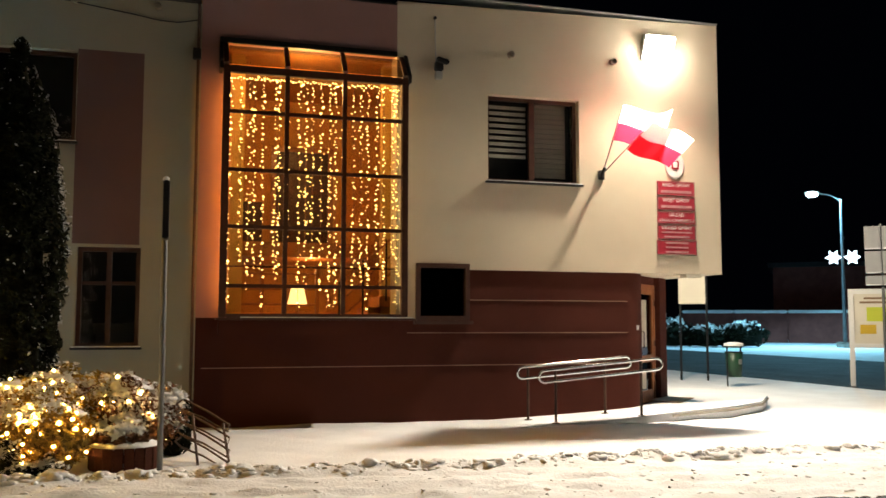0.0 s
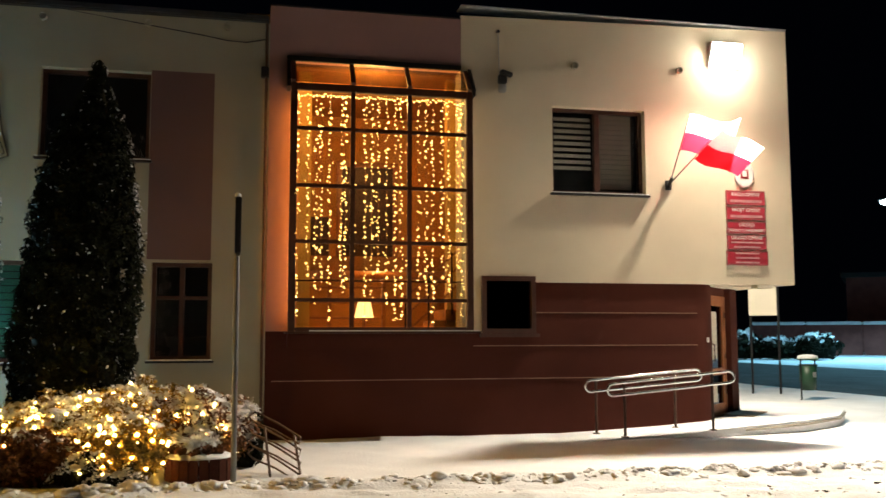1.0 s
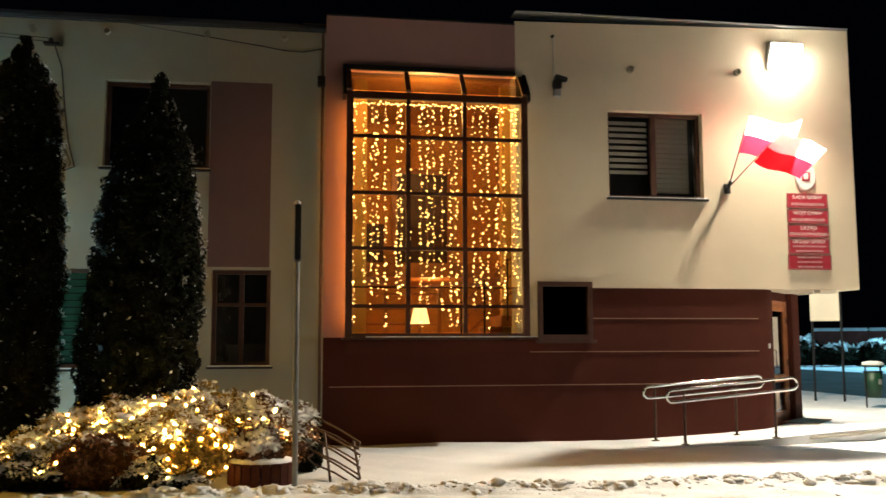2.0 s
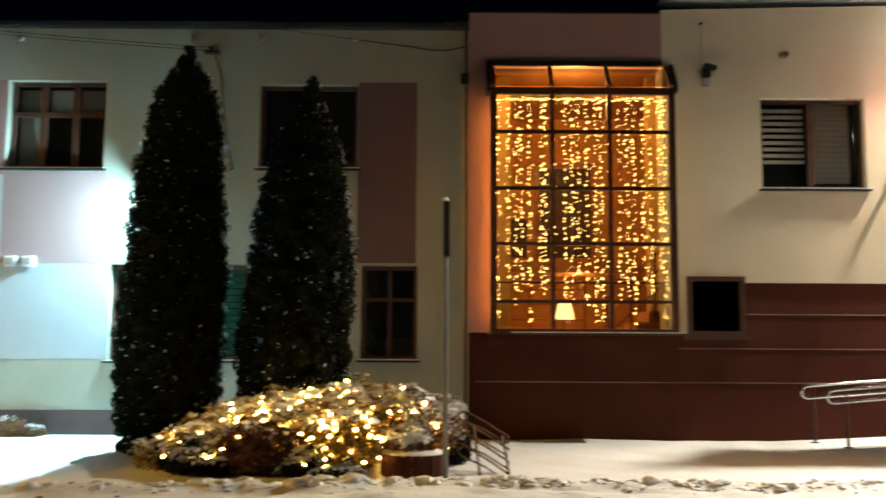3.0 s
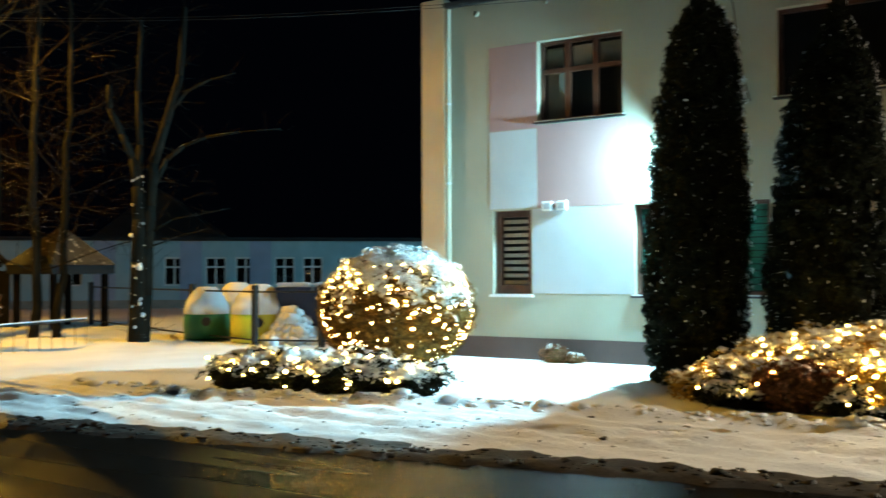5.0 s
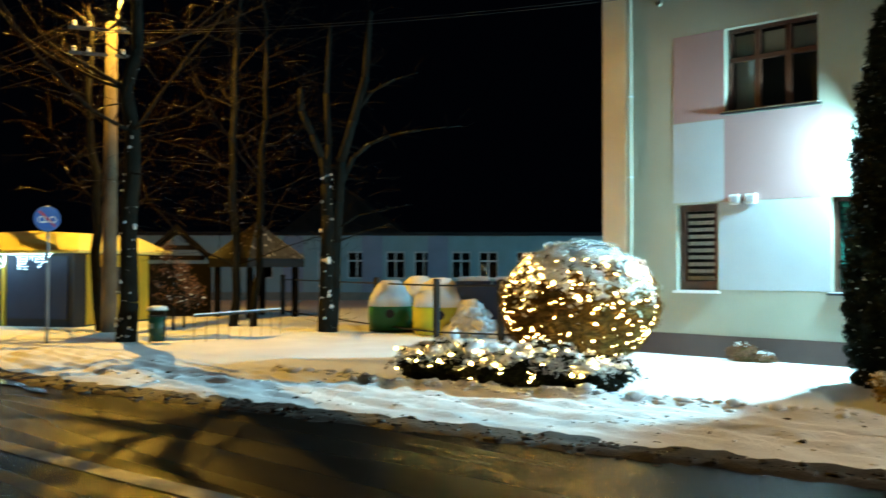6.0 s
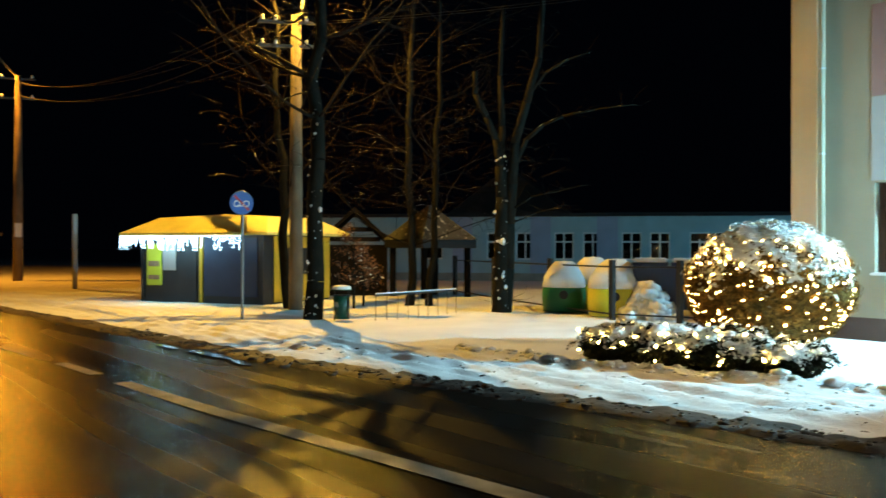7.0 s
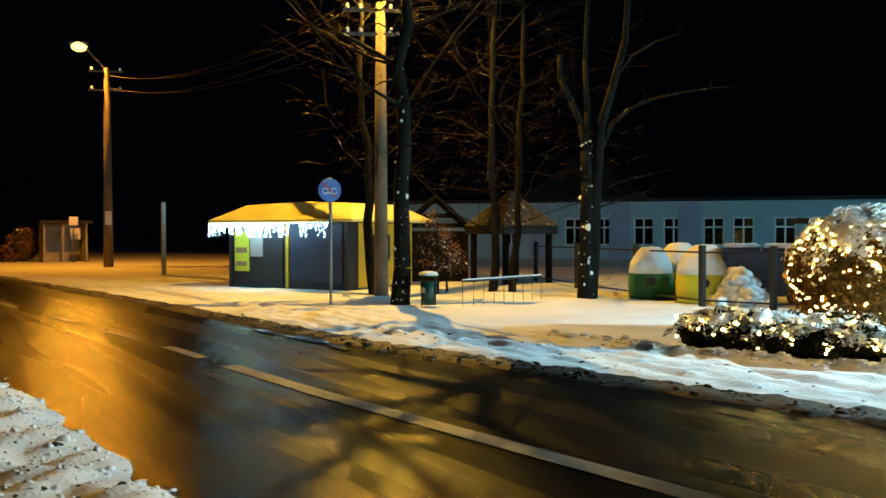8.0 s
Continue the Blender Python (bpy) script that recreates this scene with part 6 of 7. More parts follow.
def young_tree(where, height, seed):
    """A young tree that has kept its dry leaves, with a little snow on them."""
    rng = np.random.default_rng(seed)
    ob = thing("young_tree", (*where, 0), "young tree holding dry brown leaves dusted with snow", "tree")
    part("trunk", rod((*where, -0.05), (where[0], where[1], height), 0.035, 0.008, 7), BARK, ob)
    tips = []
    for k in range(22):
        z = height * (0.25 + 0.7 * k / 22)
        a, reach = rng.uniform(0, 2 * math.pi), (height - z) * 0.42 + 0.15
        q = (where[0] + reach * math.cos(a), where[1] + reach * math.sin(a), z + 0.25 * reach)
        part("branch", rod((*where, z), q, 0.010, 0.004, 5), TWIG, ob)
        tips.append(((where[0], where[1], z), q))
    t = rng.uniform(0.25, 1.05, (22, 26, 1))
    a, b = np.array([p for p, q in tips])[:, None], np.array([q for p, q in tips])[:, None]
    pts = (a + (b - a) * t + rng.normal(0, 0.05, (22, 26, 3))).reshape(-1, 3)
    v, f = sprays(pts, np.tile([0.0, -0.3, 0.7], (len(pts), 1)), np.full(len(pts), 0.035), seed, 0.9)
    tagged(child("foliage", from_arrays("foliage", v, f, [DRY, SNOWLEAF], (rng.random(len(pts)) < 0.05).astype(int)), ob, "dry leaves"), kind="stuff")


young_tree((-18.0, 11.35), 2.1, 64)
young_tree((-18.6, 12.0), 1.6, 65)

rs = thing("cycle_sign", (-16.44, 7.74, 0), "round blue path-end sign with red bar on grey post", "road sign")
part("post", rod((-16.44, 7.74, -0.05), (-16.44, 7.74, 2.62), 0.03, seg=10), GALV, rs)
face = Vector((0.35, -0.33, 1.5)) - Vector((-16.44, 7.74, 2.35))
yaw = math.degrees(math.atan2(face.y, face.x)) - 90 + 14
SM = Matrix.Translation((-16.40, 7.70, 2.36)) @ Matrix.Rotation(radians(yaw), 4, "Z") @ Matrix.Rotation(radians(-90), 4, "X")
g = lathe([(0.235, -0.01), (0.243, 0.0), (0.235, 0.012)], (0, 0, 0), 28)
g.transform(SM)
pl = part("disc", g, BLUEP, rs, "round blue disc")
part("red_bar", obox(SM @ Matrix.Translation((0, 0, 0.016)) @ Matrix.Rotation(radians(-45), 4, "Z"), 0.42, 0.045, 0.004), RED, pl)
for sx in (-0.095, 0.095):
    g = tube([SM @ Vector((sx + 0.06 * math.cos(a), 0.02 + 0.06 * math.sin(a), 0.015)) for a in [2 * math.pi * k / 14 for k in range(14)]], 0.009, 5, closed=True)
    part("bicycle_mark", g, WHITEP, pl)
part("bicycle_mark", obox(SM @ Matrix.Translation((0, 0.06, 0.015)), 0.2, 0.02, 0.004), WHITEP, pl)


def waste_bin(where, rot, z0=0.3, size=1.0):
    m = Matrix.Translation((*where, 0)) @ Matrix.Rotation(radians(rot), 4, "Z") @ Matrix.Scale(size, 4)
    ob = thing("waste_bin", (*where, 0), "green street waste bin on a post with a snow cap", "waste bin", "street bins")
    tr = lambda b: (b.transform(m), b)[1]
    part("body", tr(lathe([(0.16, z0), (0.19, z0 + 0.25), (0.20, z0 + 0.58), (0.18, z0 + 0.58), (0.17, z0 + 0.3)], (0, 0, 0), 20)), GREEN, ob, smooth=True)
    part("rim", tr(tube([(0.2 * math.cos(a), 0.2 * math.sin(a), z0 + 0.58) for a in [2 * math.pi * k / 20 for k in range(20)]], 0.014, 6, closed=True)), BLACK, ob)
    part("roof", tr(lathe([(0.24, z0 + 0.70), (0.24, z0 + 0.72), (0.1, z0 + 0.75)], (0, 0, 0), 20)), GREEN, ob)
    part("snow_cap", tr(lathe([(0.235, z0 + 0.722), (0.22, z0 + 0.79), (0.1, z0 + 0.82)], (0, 0, 0), 20)), SNOW, ob, smooth=True)
    for s in (-0.215, 0.215):
        part("post", tr(rod((s, 0, -0.05 if s < 0 else z0), (s, 0, z0 + 0.72), 0.018, seg=8)), BLACK, ob)
    part("emblem", tr(box(-0.05, 0.05, -0.205, -0.198, z0 + 0.3, z0 + 0.42, 0.002)), GREYP, ob)
    return ob


waste_bin((-14.9, 9.15), 20, 0.05, 0.82)
waste_bin((13.75, 19.35), 10, 0.18)
gp = thing("grey_post", (-32.2, 8.73, 0), "plain square grey post in the snow", "post")
part("post", box(-32.28, -32.14, 8.66, 8.80, -0.1, 2.62, 0.01), GREYP, gp)
sl = thing("street_lamp", (-41.6, 8.9, 0), "concrete street lamp glowing orange over the road", "street lamp")
part("pole", rod((-41.6, 8.9, -0.1), (-41.6, 8.9, 8.9), 0.22, 0.13, 14), POLE, sl, smooth=True)
part("arm", tube([(-41.6, 8.9, 8.8), (-41.9, 8.4, 9.4), (-42.05, 8.1, 9.8)], 0.04, 8), GALV, sl)
hd = part("lamp_head", obox(Matrix.Translation((-42.2, 7.85, 9.95)) @ Matrix.Rotation(radians(60), 4, "Z"), 0.8, 0.35, 0.18, 0.05), GREYP, sl)
g = bmesh.new()
bmesh.ops.create_uvsphere(g, u_segments=14, v_segments=8, radius=0.34, matrix=Matrix.Translation((-42.2, 7.85, 9.83)) @ Matrix.Diagonal((1, 1, 0.6, 1)))
part("lens", g, GLARE_S, hd, "glowing sodium lens", True)
for z in (8.75, 7.9):
    part("cross_arm", obox(Matrix.Translation((-41.6, 8.85, z)) @ Matrix.Rotation(radians(70), 4, "Z"), 1.5, 0.08, 0.08, 0.008), GALV, sl)
    for k in (-0.6, 0.6):
        part("insulator", lathe([(0.05, 0), (0.07, 0.06), (0.04, 0.14)], (-41.6 + k * 0.34, 8.85 + k * 0.94, z + 0.04), 8), WHITEP, sl)
part("notice", box(-41.38, -41.34, 8.72, 9.0, 1.9, 2.5), PAPER, sl, "paper notice on the pole")

bs = thing("bus_shelter", (-50.8, 8.8, 0), "small bus shelter with dark roof beside the road", "bus shelter")
part("back_wall", box(-52.0, -51.9, 7.6, 9.8, 0, 2.05), CONCRETE, bs)
part("side_wall", box(-52.0, -50.5, 9.7, 9.8, 0, 2.05), CONCRETE, bs)
part("side_wall", box(-52.0, -50.5, 7.6, 7.7, 0, 2.05), CONCRETE, bs)
part("roof", box(-52.2, -50.2, 7.4, 10.0, 2.05, 2.22, 0.02), ROOFING, bs)
part("post", box(-50.5, -50.4, 8.5, 8.6, 0, 2.05), CONCRETE, bs)
part("timetable", box(-50.39, -50.36, 8.9, 9.4, 1.2, 1.8), PAPER, bs, "pale timetable board")
bsn = thing("bus_stop_sign", (-49.5, 8.9, 0), "bus stop sign on a post", "road sign")
part("post", rod((-49.5, 8.9, 0), (-49.5, 8.9, 2.3), 0.03, seg=8), GALV, bsn)
part("plate", box(-49.48, -49.45, 8.68, 9.12, 1.95, 2.4, 0.01), WHITEP, bsn)
mound("leafless_bush", "bare brown bush beside the bus shelter", [(-53, 7.0, 0.8, 0.9, 0.9, 1.0), (-52.6, 6.2, 0.3, 0.6, 0.6, 0.5)], 900, 0.12, 61, 0.0, DRY, 0, spread=1.5)

# low tube barrier by the trees
br = thing("low_barrier", (-14.6, 10.9, 0), "low bent tube barrier with snow on the rail", "barrier")
pts = [(-14.35 - 0.262 * k * 0.8, 9.6 + 0.835 * k * 0.8, 0.52) for k in range(5)]
part("rail", tube(pts, 0.025, 6), BLACK, br)
part("snow_strip", tube([(x, y, z + 0.028) for x, y, z in pts], 0.018, 6), SNOW, br)
for k in range(9):
    x, y = -14.35 - 0.262 * 0.4 * k, 9.6 + 0.835 * 0.4 * k
    part("upright", rod((x, y, -0.05), (x, y, 0.52), 0.007, seg=6), RUST, br)

# fence with its gate
fn = thing("metal_fence", (-14, 14, 0), "dark metal rail fence with square posts", "fence")
line = [(-21.5, 17.2), (-18.0, 15.8), (-14.5, 14.5), (-11.9, 13.72), (-10.55, 14.15), (-8.1, 14.9)]
for (xa, ya), (xb, yb_) in zip(line, line[1:]):
    for z in (0.12, 1.08):
        part("rail", rod((xa, ya, z), (xb, yb_, z), 0.018, seg=6), BLACK, fn)
for x, y in line:
    part("post", box(x - 0.055, x + 0.055, y - 0.055, y + 0.055, -0.1, 1.22, 0.006), BLACK, fn)


def bell(where, m, label, h=1.12, r=0.56):
    ob = thing("recycling_bell", (*where, 0), label, "recycling container", "recycling containers")
    prof = [(r * 0.96, 0.02), (r, 0.3 * h), (r * 0.97, 0.55 * h), (r * 0.82, 0.8 * h), (r * 0.5, 0.95 * h), (0.1, h)]
    part("shell", lathe(prof, (*where, 0), 24), m, ob, smooth=True)
    part("snow_cap", lathe([(r * 0.985, 0.52 * h), (r * 0.90, 0.74 * h), (r * 0.62, 0.95 * h), (0.2, 1.05 * h), (0.02, 1.06 * h)], (where[0] + 0.015, where[1] - 0.015, 0), 24), SNOW, ob, "thick smooth snow cap", True)
    g = lathe([(0.10, 0), (0.10, 0.04)], (0, 0, 0), 12)
    d = Vector((0.35 - where[0], -0.3 - where[1], 0)).normalized()
    g.transform(Matrix.Translation((where[0] + d.x * r * 0.97, where[1] + d.y * r * 0.97, 0.38 * h)) @ d.to_track_quat("Z", "Y").to_matrix().to_4x4())
    part("opening", g, BLACK, ob)
    return ob


bell((-14.1, 14.55), BINGREEN, "green recycling bell with a thick snow cap", 1.10, 0.50)
bell((-12.55, 14.55), BINYELLOW, "yellow recycling bell with a thick snow cap", 1.16, 0.60)
bell((-14.3, 15.7), BINYELLOW, "yellow recycling bell with a thick snow cap", 1.18, 0.55)
wc = thing("refuse_container", (-11.7, 15.5, 0), "dark blue wheeled refuse container under snow", "refuse container")
CM = Matrix.Translation((-11.75, 15.35, 0)) @ Matrix.Rotation(radians(38), 4, "Z")
cbx = lambda *a, b=0.02: (lambda q: (q.transform(CM), q)[1])(box(*a, b))
part("body", cbx(-0.75, 0.75, -0.5, 0.5, 0.18, 1.08), BINBLUE, wc)
for x0, x1 in ((-0.78, -0.02), (0.02, 0.78)):
    part("lid", cbx(x0, x1, -0.55, 0.55, 1.085, 1.16), BINBLUE, wc)
    part("snow_cap", cbx(x0 + 0.02, x1 - 0.02, -0.53, 0.53, 1.162, 1.25, b=0.04), SNOW, wc)
for x in (-0.6, 0.6):
    for y in (-0.4, 0.4):
        part("wheel", (lambda q: (q.transform(CM @ Matrix.Translation((x, y, 0.1)) @ Matrix.Rotation(radians(90), 4, "X")), q)[1])(lathe([(0.1, -0.03), (0.1, 0.03)], (0, 0, 0), 12)), BLACK, wc)
def heap_place(rng, n):
    x, y = rng.normal(0, 0.30, n), rng.normal(0, 0.20, n)
    top = 0.75 * np.exp(-(x / 0.42) ** 2 - (y / 0.35) ** 2)
    return np.stack([-11.75 + x, 14.62 + y, top * rng.random(n) ** 0.4], 1)


clods("fallen_snow_heap", 240, heap_place, lambda r, n: r.uniform(0.07, 0.15, n), SNOW, "heap of fallen snow before the refuse container", 71, 0.85)

# gazebo roof, brown shed and the long low building behind
gz = thing("gazebo", (-21.2, 16.0, 0), "small dark gazebo with snow on its pointed roof", "gazebo")
for dx, dy in ((-0.8, -0.8), (0.8, -0.8), (-0.8, 0.8), (0.8, 0.8)):
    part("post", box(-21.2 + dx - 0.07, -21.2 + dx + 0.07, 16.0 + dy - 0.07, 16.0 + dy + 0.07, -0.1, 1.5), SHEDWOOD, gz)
part("fascia", box(-22.2, -20.2, 15.0, 17.0, 1.45, 1.70, 0.02), BLACK, gz)
part("roof", (lambda q: (q.transform(Matrix.Translation((-21.2, 16.0, 0)) @ Matrix.Rotation(radians(45), 4, "Z")), q)[1])(lathe([(1.45, 1.702), (0.05, 2.75)], (0, 0, 0), 4)), mat("snow_patched_tiles", (0.05, 0.05, 0.055), 0.9, var=0.3, bump=0.5, snow=0.2), gz)
sh = thing("timber_shed", (-22.6, 14.9, 0), "brown timber shed with open gable", "shed")
SHM = Matrix.Translation((-22.9, 14.4, 0)) @ Matrix.Rotation(radians(58), 4, "Z")
sbx = lambda *a: (lambda q: (q.transform(SHM), q)[1])(box(*a))
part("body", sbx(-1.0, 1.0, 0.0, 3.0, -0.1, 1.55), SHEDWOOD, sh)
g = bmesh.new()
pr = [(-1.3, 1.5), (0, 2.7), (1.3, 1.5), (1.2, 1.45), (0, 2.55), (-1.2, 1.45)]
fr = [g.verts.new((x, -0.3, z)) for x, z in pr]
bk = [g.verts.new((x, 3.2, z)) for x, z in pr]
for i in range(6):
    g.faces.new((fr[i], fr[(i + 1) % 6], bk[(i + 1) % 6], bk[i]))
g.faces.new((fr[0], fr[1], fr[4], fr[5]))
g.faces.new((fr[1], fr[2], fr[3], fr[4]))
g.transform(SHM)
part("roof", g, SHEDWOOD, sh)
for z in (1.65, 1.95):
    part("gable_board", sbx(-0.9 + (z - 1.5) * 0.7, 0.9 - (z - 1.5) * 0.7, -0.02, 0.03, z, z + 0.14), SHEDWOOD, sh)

FARCURTAIN = mat("grey_curtain", (0.20, 0.24, 0.26), 0.9, var=0.3, scale=12, bump=0.1)
lb = thing("long_building", (-26, 30, 0), "long low pale building with paired windows, dark roof", "building")
P0, P1 = Vector((-36.5, 20.2, 0)), Vector((-15.5, 38.6, 0))
dirb = (P1 - P0).normalized()
BM_ = Matrix.Translation(P0) @ Matrix.Rotation(math.atan2(dirb.y, dirb.x), 4, "Z")
tr = lambda q: (q.transform(BM_), q)[1]
LW = (P1 - P0).length
starts = [5.6, 8.45, 9.75, 11.45, 12.7, 14.35, 15.55, 17.2, 18.4]
holes = [(s, s + 0.85, 0.95, 2.15) for s in starts]
part("wall", tr(wall_holes(0, LW, -0.1, 2.85, 0, 0.3, holes)), FARWALL, lb)
part("roof", tr(box(-0.3, LW + 0.3, -0.3, 7, 2.852, 3.0, 0.02)), ROOFING, lb)
part("plinth", tr(box(0, LW, -0.03, -0.002, -0.1, 0.35)), CONCRETE, lb)
for s in (7.35, 10.85, 13.75):
    part("colour_field", tr(box(s - 0.45, s + 0.45, -0.006, -0.002, 0.36, 2.84)), FARLILAC, lb, "lilac painted field")
for s in starts:
    w = part("window", tr(wall_holes(s, s + 0.85, 0.95, 2.15, 0.08, 0.14, [(s + 0.06, s + 0.39, 1.01, 1.70), (s + 0.46, s + 0.79, 1.01, 1.70), (s + 0.06, s + 0.39, 1.77, 2.09), (s + 0.46, s + 0.79, 1.77, 2.09)])), WHITEP, lb)
    part("pane", tr(box(s + 0.05, s + 0.80, 0.115, 0.12, 1.0, 2.1)), DARKGLASS, w)
    part("curtain", tr(box(s, s + 0.85, 0.22, 0.24, 0.95, 2.15)), FARCURTAIN, w, "drawn grey curtain")
gh = thing("gabled_house", (-44, 40, 0), "dark gabled house far behind the trees", "house")
GM = Matrix.Translation((-42.5, 38.0, 0)) @ Matrix.Rotation(radians(40), 4, "Z")
part("wall", (lambda q: (q.transform(GM), q)[1])(box(-4, 4, 0, 8, 0, 3.2)), FARWALL, gh)
g = bmesh.new()
pr = [(-4.5, 3.2), (0, 6.6), (4.5, 3.2)]
fr = [g.verts.new((x, -0.3, z)) for x, z in pr]
bk = [g.verts.new((x, 8.3, z)) for x, z in pr]
g.faces.new(fr)
g.faces.new(bk[::-1])
for i in range(3):
    g.faces.new((fr[i], bk[i], bk[(i + 1) % 3], fr[(i + 1) % 3]))
g.transform(GM)
part("roof", g, ROOFING, gh)
gr = thing("garage", (-10.6, 16.9, 0), "low pale garage with flat dark roof", "garage")
part("wall", box(-11.2, -8.2, 16.6, 19.5, -0.1, 1.66), CREAM, gr)
part("roof", box(-11.75, -8.1, 16.2, 19.6, 1.662, 1.78, 0.02), ROOFING, gr)

# ---- square to the east ----
bd = thing("notice_stand", (13.9, 21.4, 0), "blank pale panel on two dark posts", "notice panel")
BDM = Matrix.Translation((13.92, 21.42, 0)) @ Matrix.Rotation(radians(-31), 4, "Z")
q_ = lambda q, m=BDM: (q.transform(m), q)[1]
part("panel", q_(box(-0.34, 0.34, -0.03, 0.0, 1.95, 2.72, 0.01)), PAPER, bd)
for x in (-0.30, 0.37):
    part("post", q_(rod((x, 0.04, -0.1), (x, 0.04, 2.75), 0.03, seg=8)), BLACK, bd)
ib = thing("information_board", (17.4, 18.2, 0), "white framed information board with a map", "information board")
IBM = Matrix.Translation((17.45, 18.10, 0)) @ Matrix.Rotation(radians(-41), 4, "Z")
part("frame", q_(wall_holes(-1.1, 1.1, 0.86, 2.28, -0.05, 0.03, [(-0.98, 0.98, 0.97, 2.16)]), IBM), WHITEP, ib)
bd_ = part("panel", q_(box(-0.98, 0.98, -0.025, 0.01, 0.97, 2.16), IBM), PAPER, ib)
for x in (-1.04, 1.04):
    part("leg", q_(box(x - 0.06, x + 0.06, -0.05, 0.03, -0.1, 0.858, 0.008), IBM), WHITEP, ib)
for x0, x1, z0, z1, m in ((-0.75, 0.6, 2.03, 2.08, PRINT), (-0.85, 0.7, 1.93, 1.98, PRINT), (-0.70, -0.02, 1.50, 1.84, POSTER), (-0.85, -0.5, 1.20, 1.42, YELLOWP), (-0.35, 0.1, 1.10, 1.40, PINK), (0.2, 0.8, 1.1, 1.8, FARWALL)):
    part("printed_field", q_(box(x0, x1, -0.029, -0.0255, z0, z1), IBM), m, bd_)
bb = thing("back_of_signs", (16.9, 17.6, 0), "grey backs of stacked street signs on a post", "road sign")
BBM = Matrix.Translation((16.5, 17.62, 0)) @ Matrix.Rotation(radians(-41), 4, "Z")
part("post", q_(rod((0.06, 0.05, -0.1), (0.06, 0.05, 3.75), 0.035, seg=10), BBM), GALV, bb)
for z0, z1 in ((2.32, 2.55), (2.60, 3.12), (3.16, 3.70)):
    for x0, x1 in ((-0.30, 0.05), (0.07, 0.50)):
        pn = part("sign_back", q_(box(x0, x1, -0.015, 0.01, z0, z1, 0.008), BBM), GREYP, bb)
        part("snow_strip", q_(box(x0 + 0.01, x1 - 0.01, -0.05, -0.016, z0 + 0.005, z0 + 0.035, 0.008), BBM), SNOW, pn)
l2 = thing("street_lamp_east", (41.1, 47.9, 0), "slim steel street lamp with cool light and star decorations", "street lamp")
part("pole", rod((41.1, 47.9, -0.2), (41.1, 47.9, 9.3), 0.12, 0.07, 12), GALV, l2)
part("arm", tube([(41.1, 47.9, 9.2), (40.6, 48.3, 9.6), (40.0, 48.8, 9.75)], 0.05, 8), GALV, l2)
hd = part("lamp_head", obox(Matrix.Translation((39.8, 48.95, 9.80)) @ Matrix.Rotation(radians(140), 4, "Z"), 0.9, 0.35, 0.14, 0.04), GREYP, l2)
g = bmesh.new()
bmesh.ops.create_uvsphere(g, u_segments=12, v_segments=8, radius=0.36, matrix=Matrix.Translation((39.8, 48.95, 9.69)) @ Matrix.Diagonal((1, 1, 0.5, 1)))
part("lens", g, GLARE_B, hd, "glowing cool lens", True)
part("base", box(40.7, 41.5, 47.5, 48.3, -0.1, 0.25, 0.05), CONCRETE, l2)
STAR = mat("star_light", (0.9, 0.95, 1), 0.4, var=0, bump=0, emit=(0.8, 0.93, 1.0), power=6)
SD = Vector((0.77, -0.64, 0))
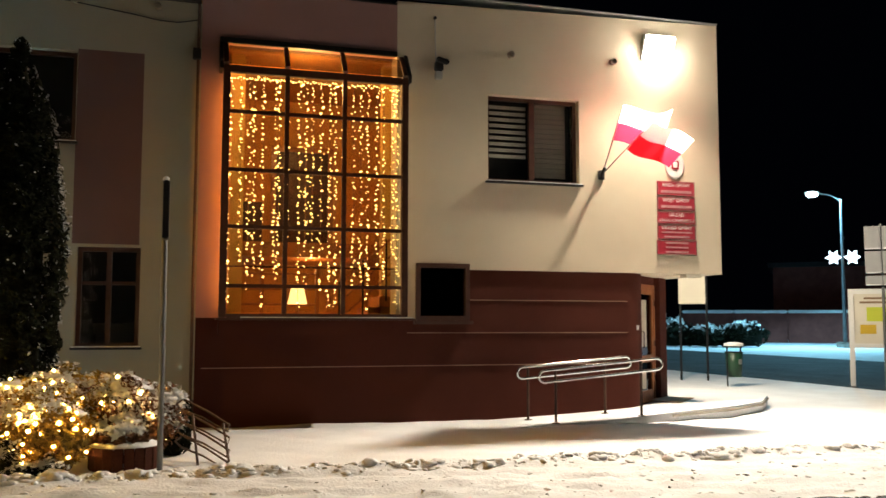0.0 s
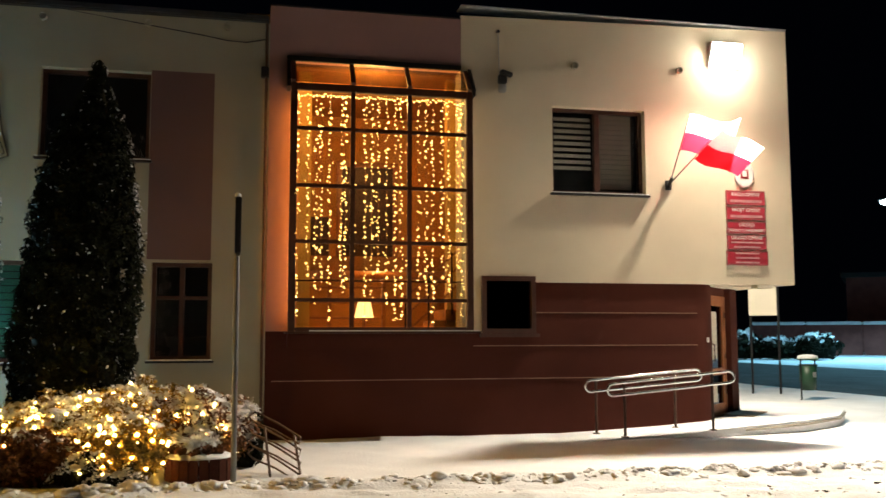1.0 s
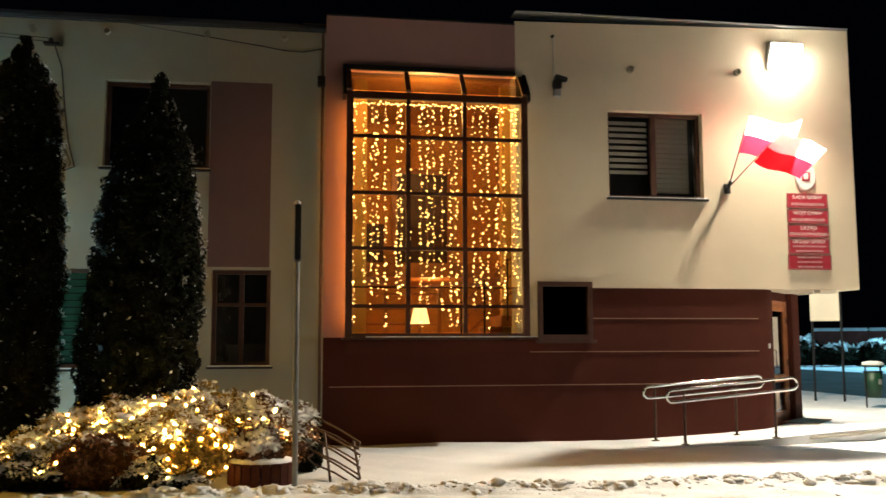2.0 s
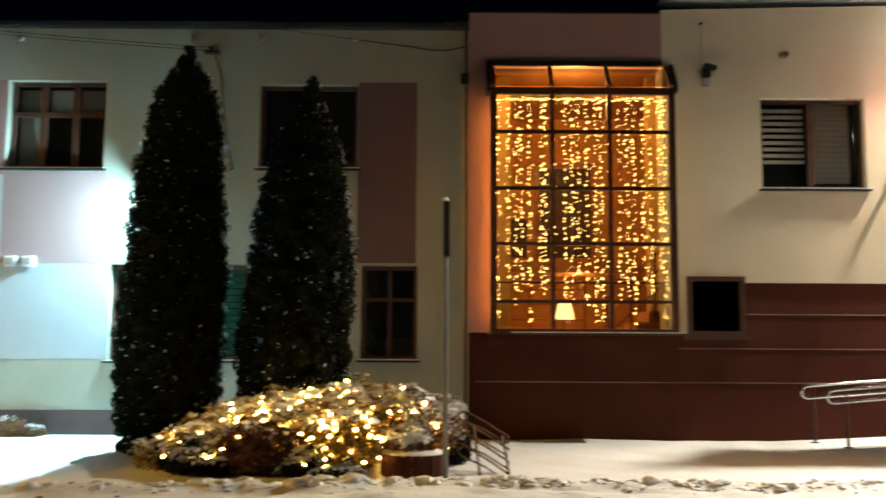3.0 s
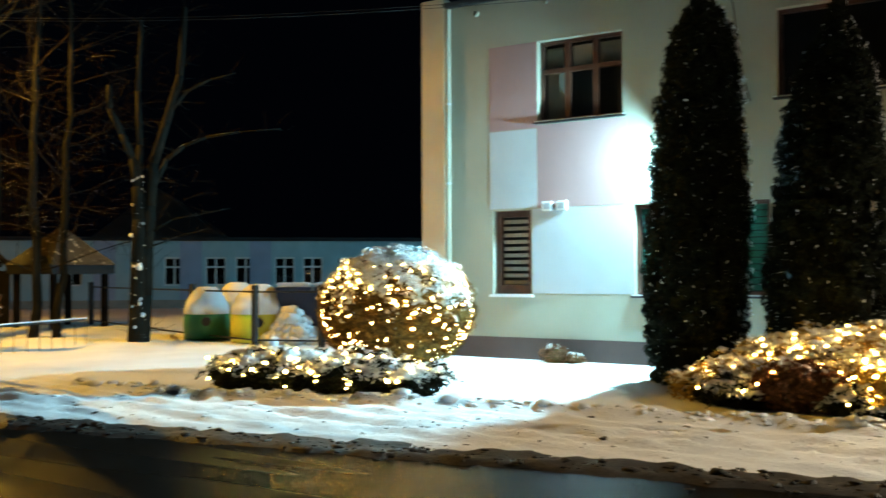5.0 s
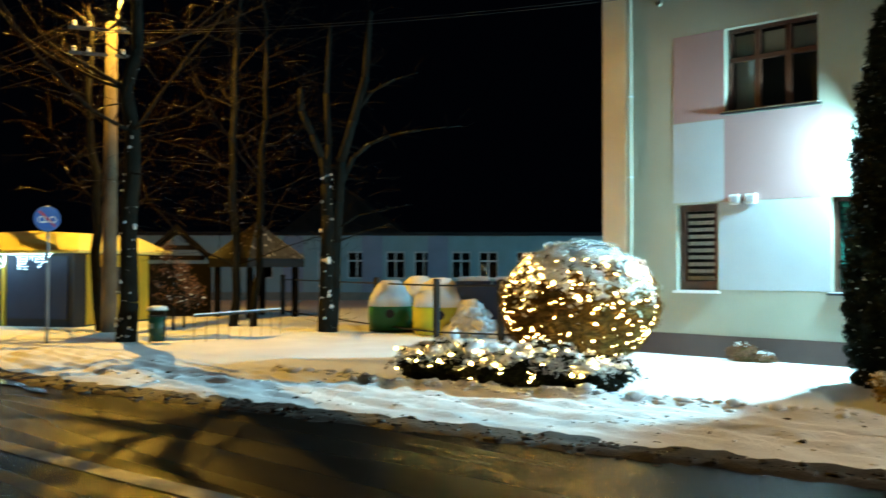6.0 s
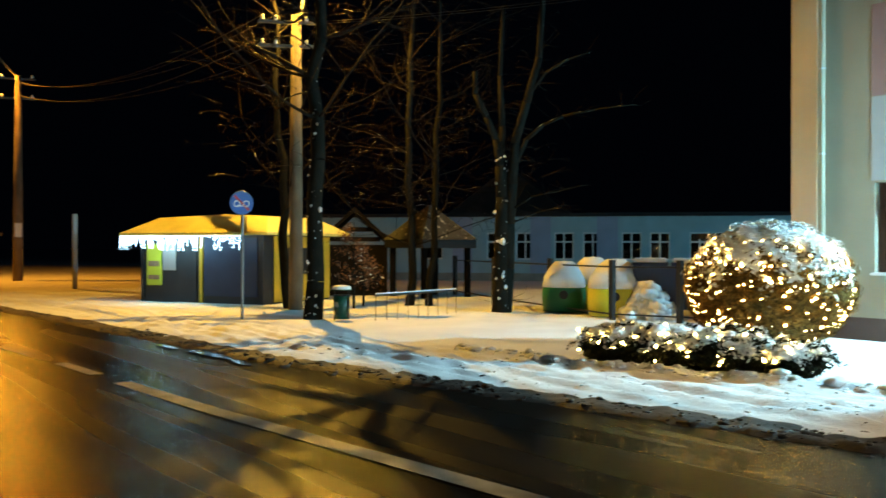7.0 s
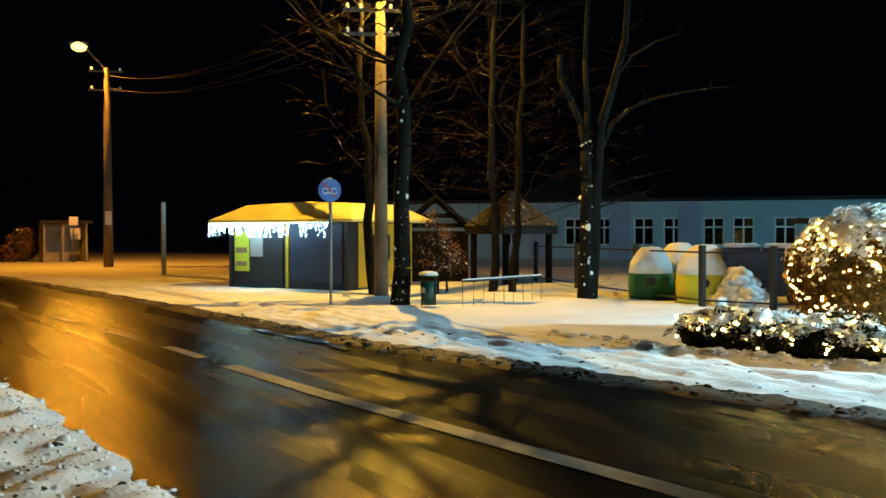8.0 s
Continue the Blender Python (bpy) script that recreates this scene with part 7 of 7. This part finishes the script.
for s in (-0.55, 0.55):
    c = Vector((41.05, 47.8, 5.58)) + SD * s
    g = bmesh.new()
    vs = []
    for k in range(12):
        a = math.pi * k / 6 + math.pi / 6
        r_ = 0.50 if k % 2 else 0.26
        vs.append((c + SD * r_ * math.cos(a), r_ * math.sin(a)))
    f0 = [g.verts.new((p.x, p.y, p.z + dz)) for p, dz in vs]
    off = Vector((0.03, 0.04, 0))
    f1 = [g.verts.new((p.x + off.x, p.y + off.y, p.z + dz)) for p, dz in vs]
    g.faces.new(f0)
    g.faces.new(f1[::-1])
    for k in range(12):
        g.faces.new((f0[k], f0[(k + 1) % 12], f1[(k + 1) % 12], f1[k]))
    part("star_decoration", g, STAR, l2, "glowing white star decoration")
gw = thing("garden_wall", (50, 58, 0), "low red-brown boundary wall capped with snow", "wall")
for k in range(9):
    a = Vector((40, 65.2, 0)) + Vector((0.79, -0.61, 0)) * 4.0 * k
    m = Matrix.Translation(a) @ Matrix.Rotation(math.atan2(-0.61, 0.79), 4, "Z")
    part("wall_bay", q_(box(0.02, 3.98, 0, 0.4, -0.3, 2.2, 0.02), m), TILE, gw)
    part("snow_cap", q_(box(0, 4.0, -0.05, 0.45, 2.202, 2.45, 0.08), m), SNOW, gw)
hs = thing("plain_house", (56, 66, 0), "dark red house standing behind the garden wall", "house")
HM = Matrix.Translation((50, 67, 0)) @ Matrix.Rotation(math.atan2(-0.61, 0.79), 4, "Z")
part("wall", q_(box(0, 14, 0, 9, 0, 6.2), HM), TILE, hs)
part("roof", q_(box(-0.4, 14.4, -0.4, 9.4, 6.202, 6.6, 0.05), HM), ROOFING, hs)
mound("snowy_bushes", "dark bushes covered with snow across the square", [(33.4, 51.2, 0.4, 1.6, 1.4, 0.9), (35.2, 50.0, 0.5, 1.5, 1.3, 1.0), (31.5, 52.5, 0.4, 1.6, 1.4, 1.3), (30.0, 54, 0.6, 1.6, 1.4, 2.0)], 2500, 0.18, 81, 0.35, THUJA, 0, core=THUJA_IN)
for i, (x, y) in enumerate(((17.3, 30.5), (17.6, 31.0))):
    lt = thing("lit_shrub", (x, y, 0), "slender shrub wrapped with cold white lights", "shrub")
    rng = np.random.default_rng(90 + i)
    part("stem", rod((x, y, -0.1), (x, y, 2.9), 0.05, 0.02, 6), BARK, lt)
    pts = np.stack([x + rng.normal(0, 0.16, 60), y + rng.normal(0, 0.16, 60), rng.uniform(0.5, 3.2, 60)], 1)
    v, f = beads(pts, 0.025)
    tagged(child("fairy_lights", from_arrays("fairy_lights", v, f, [ICICLE]), lt), kind="stuff")
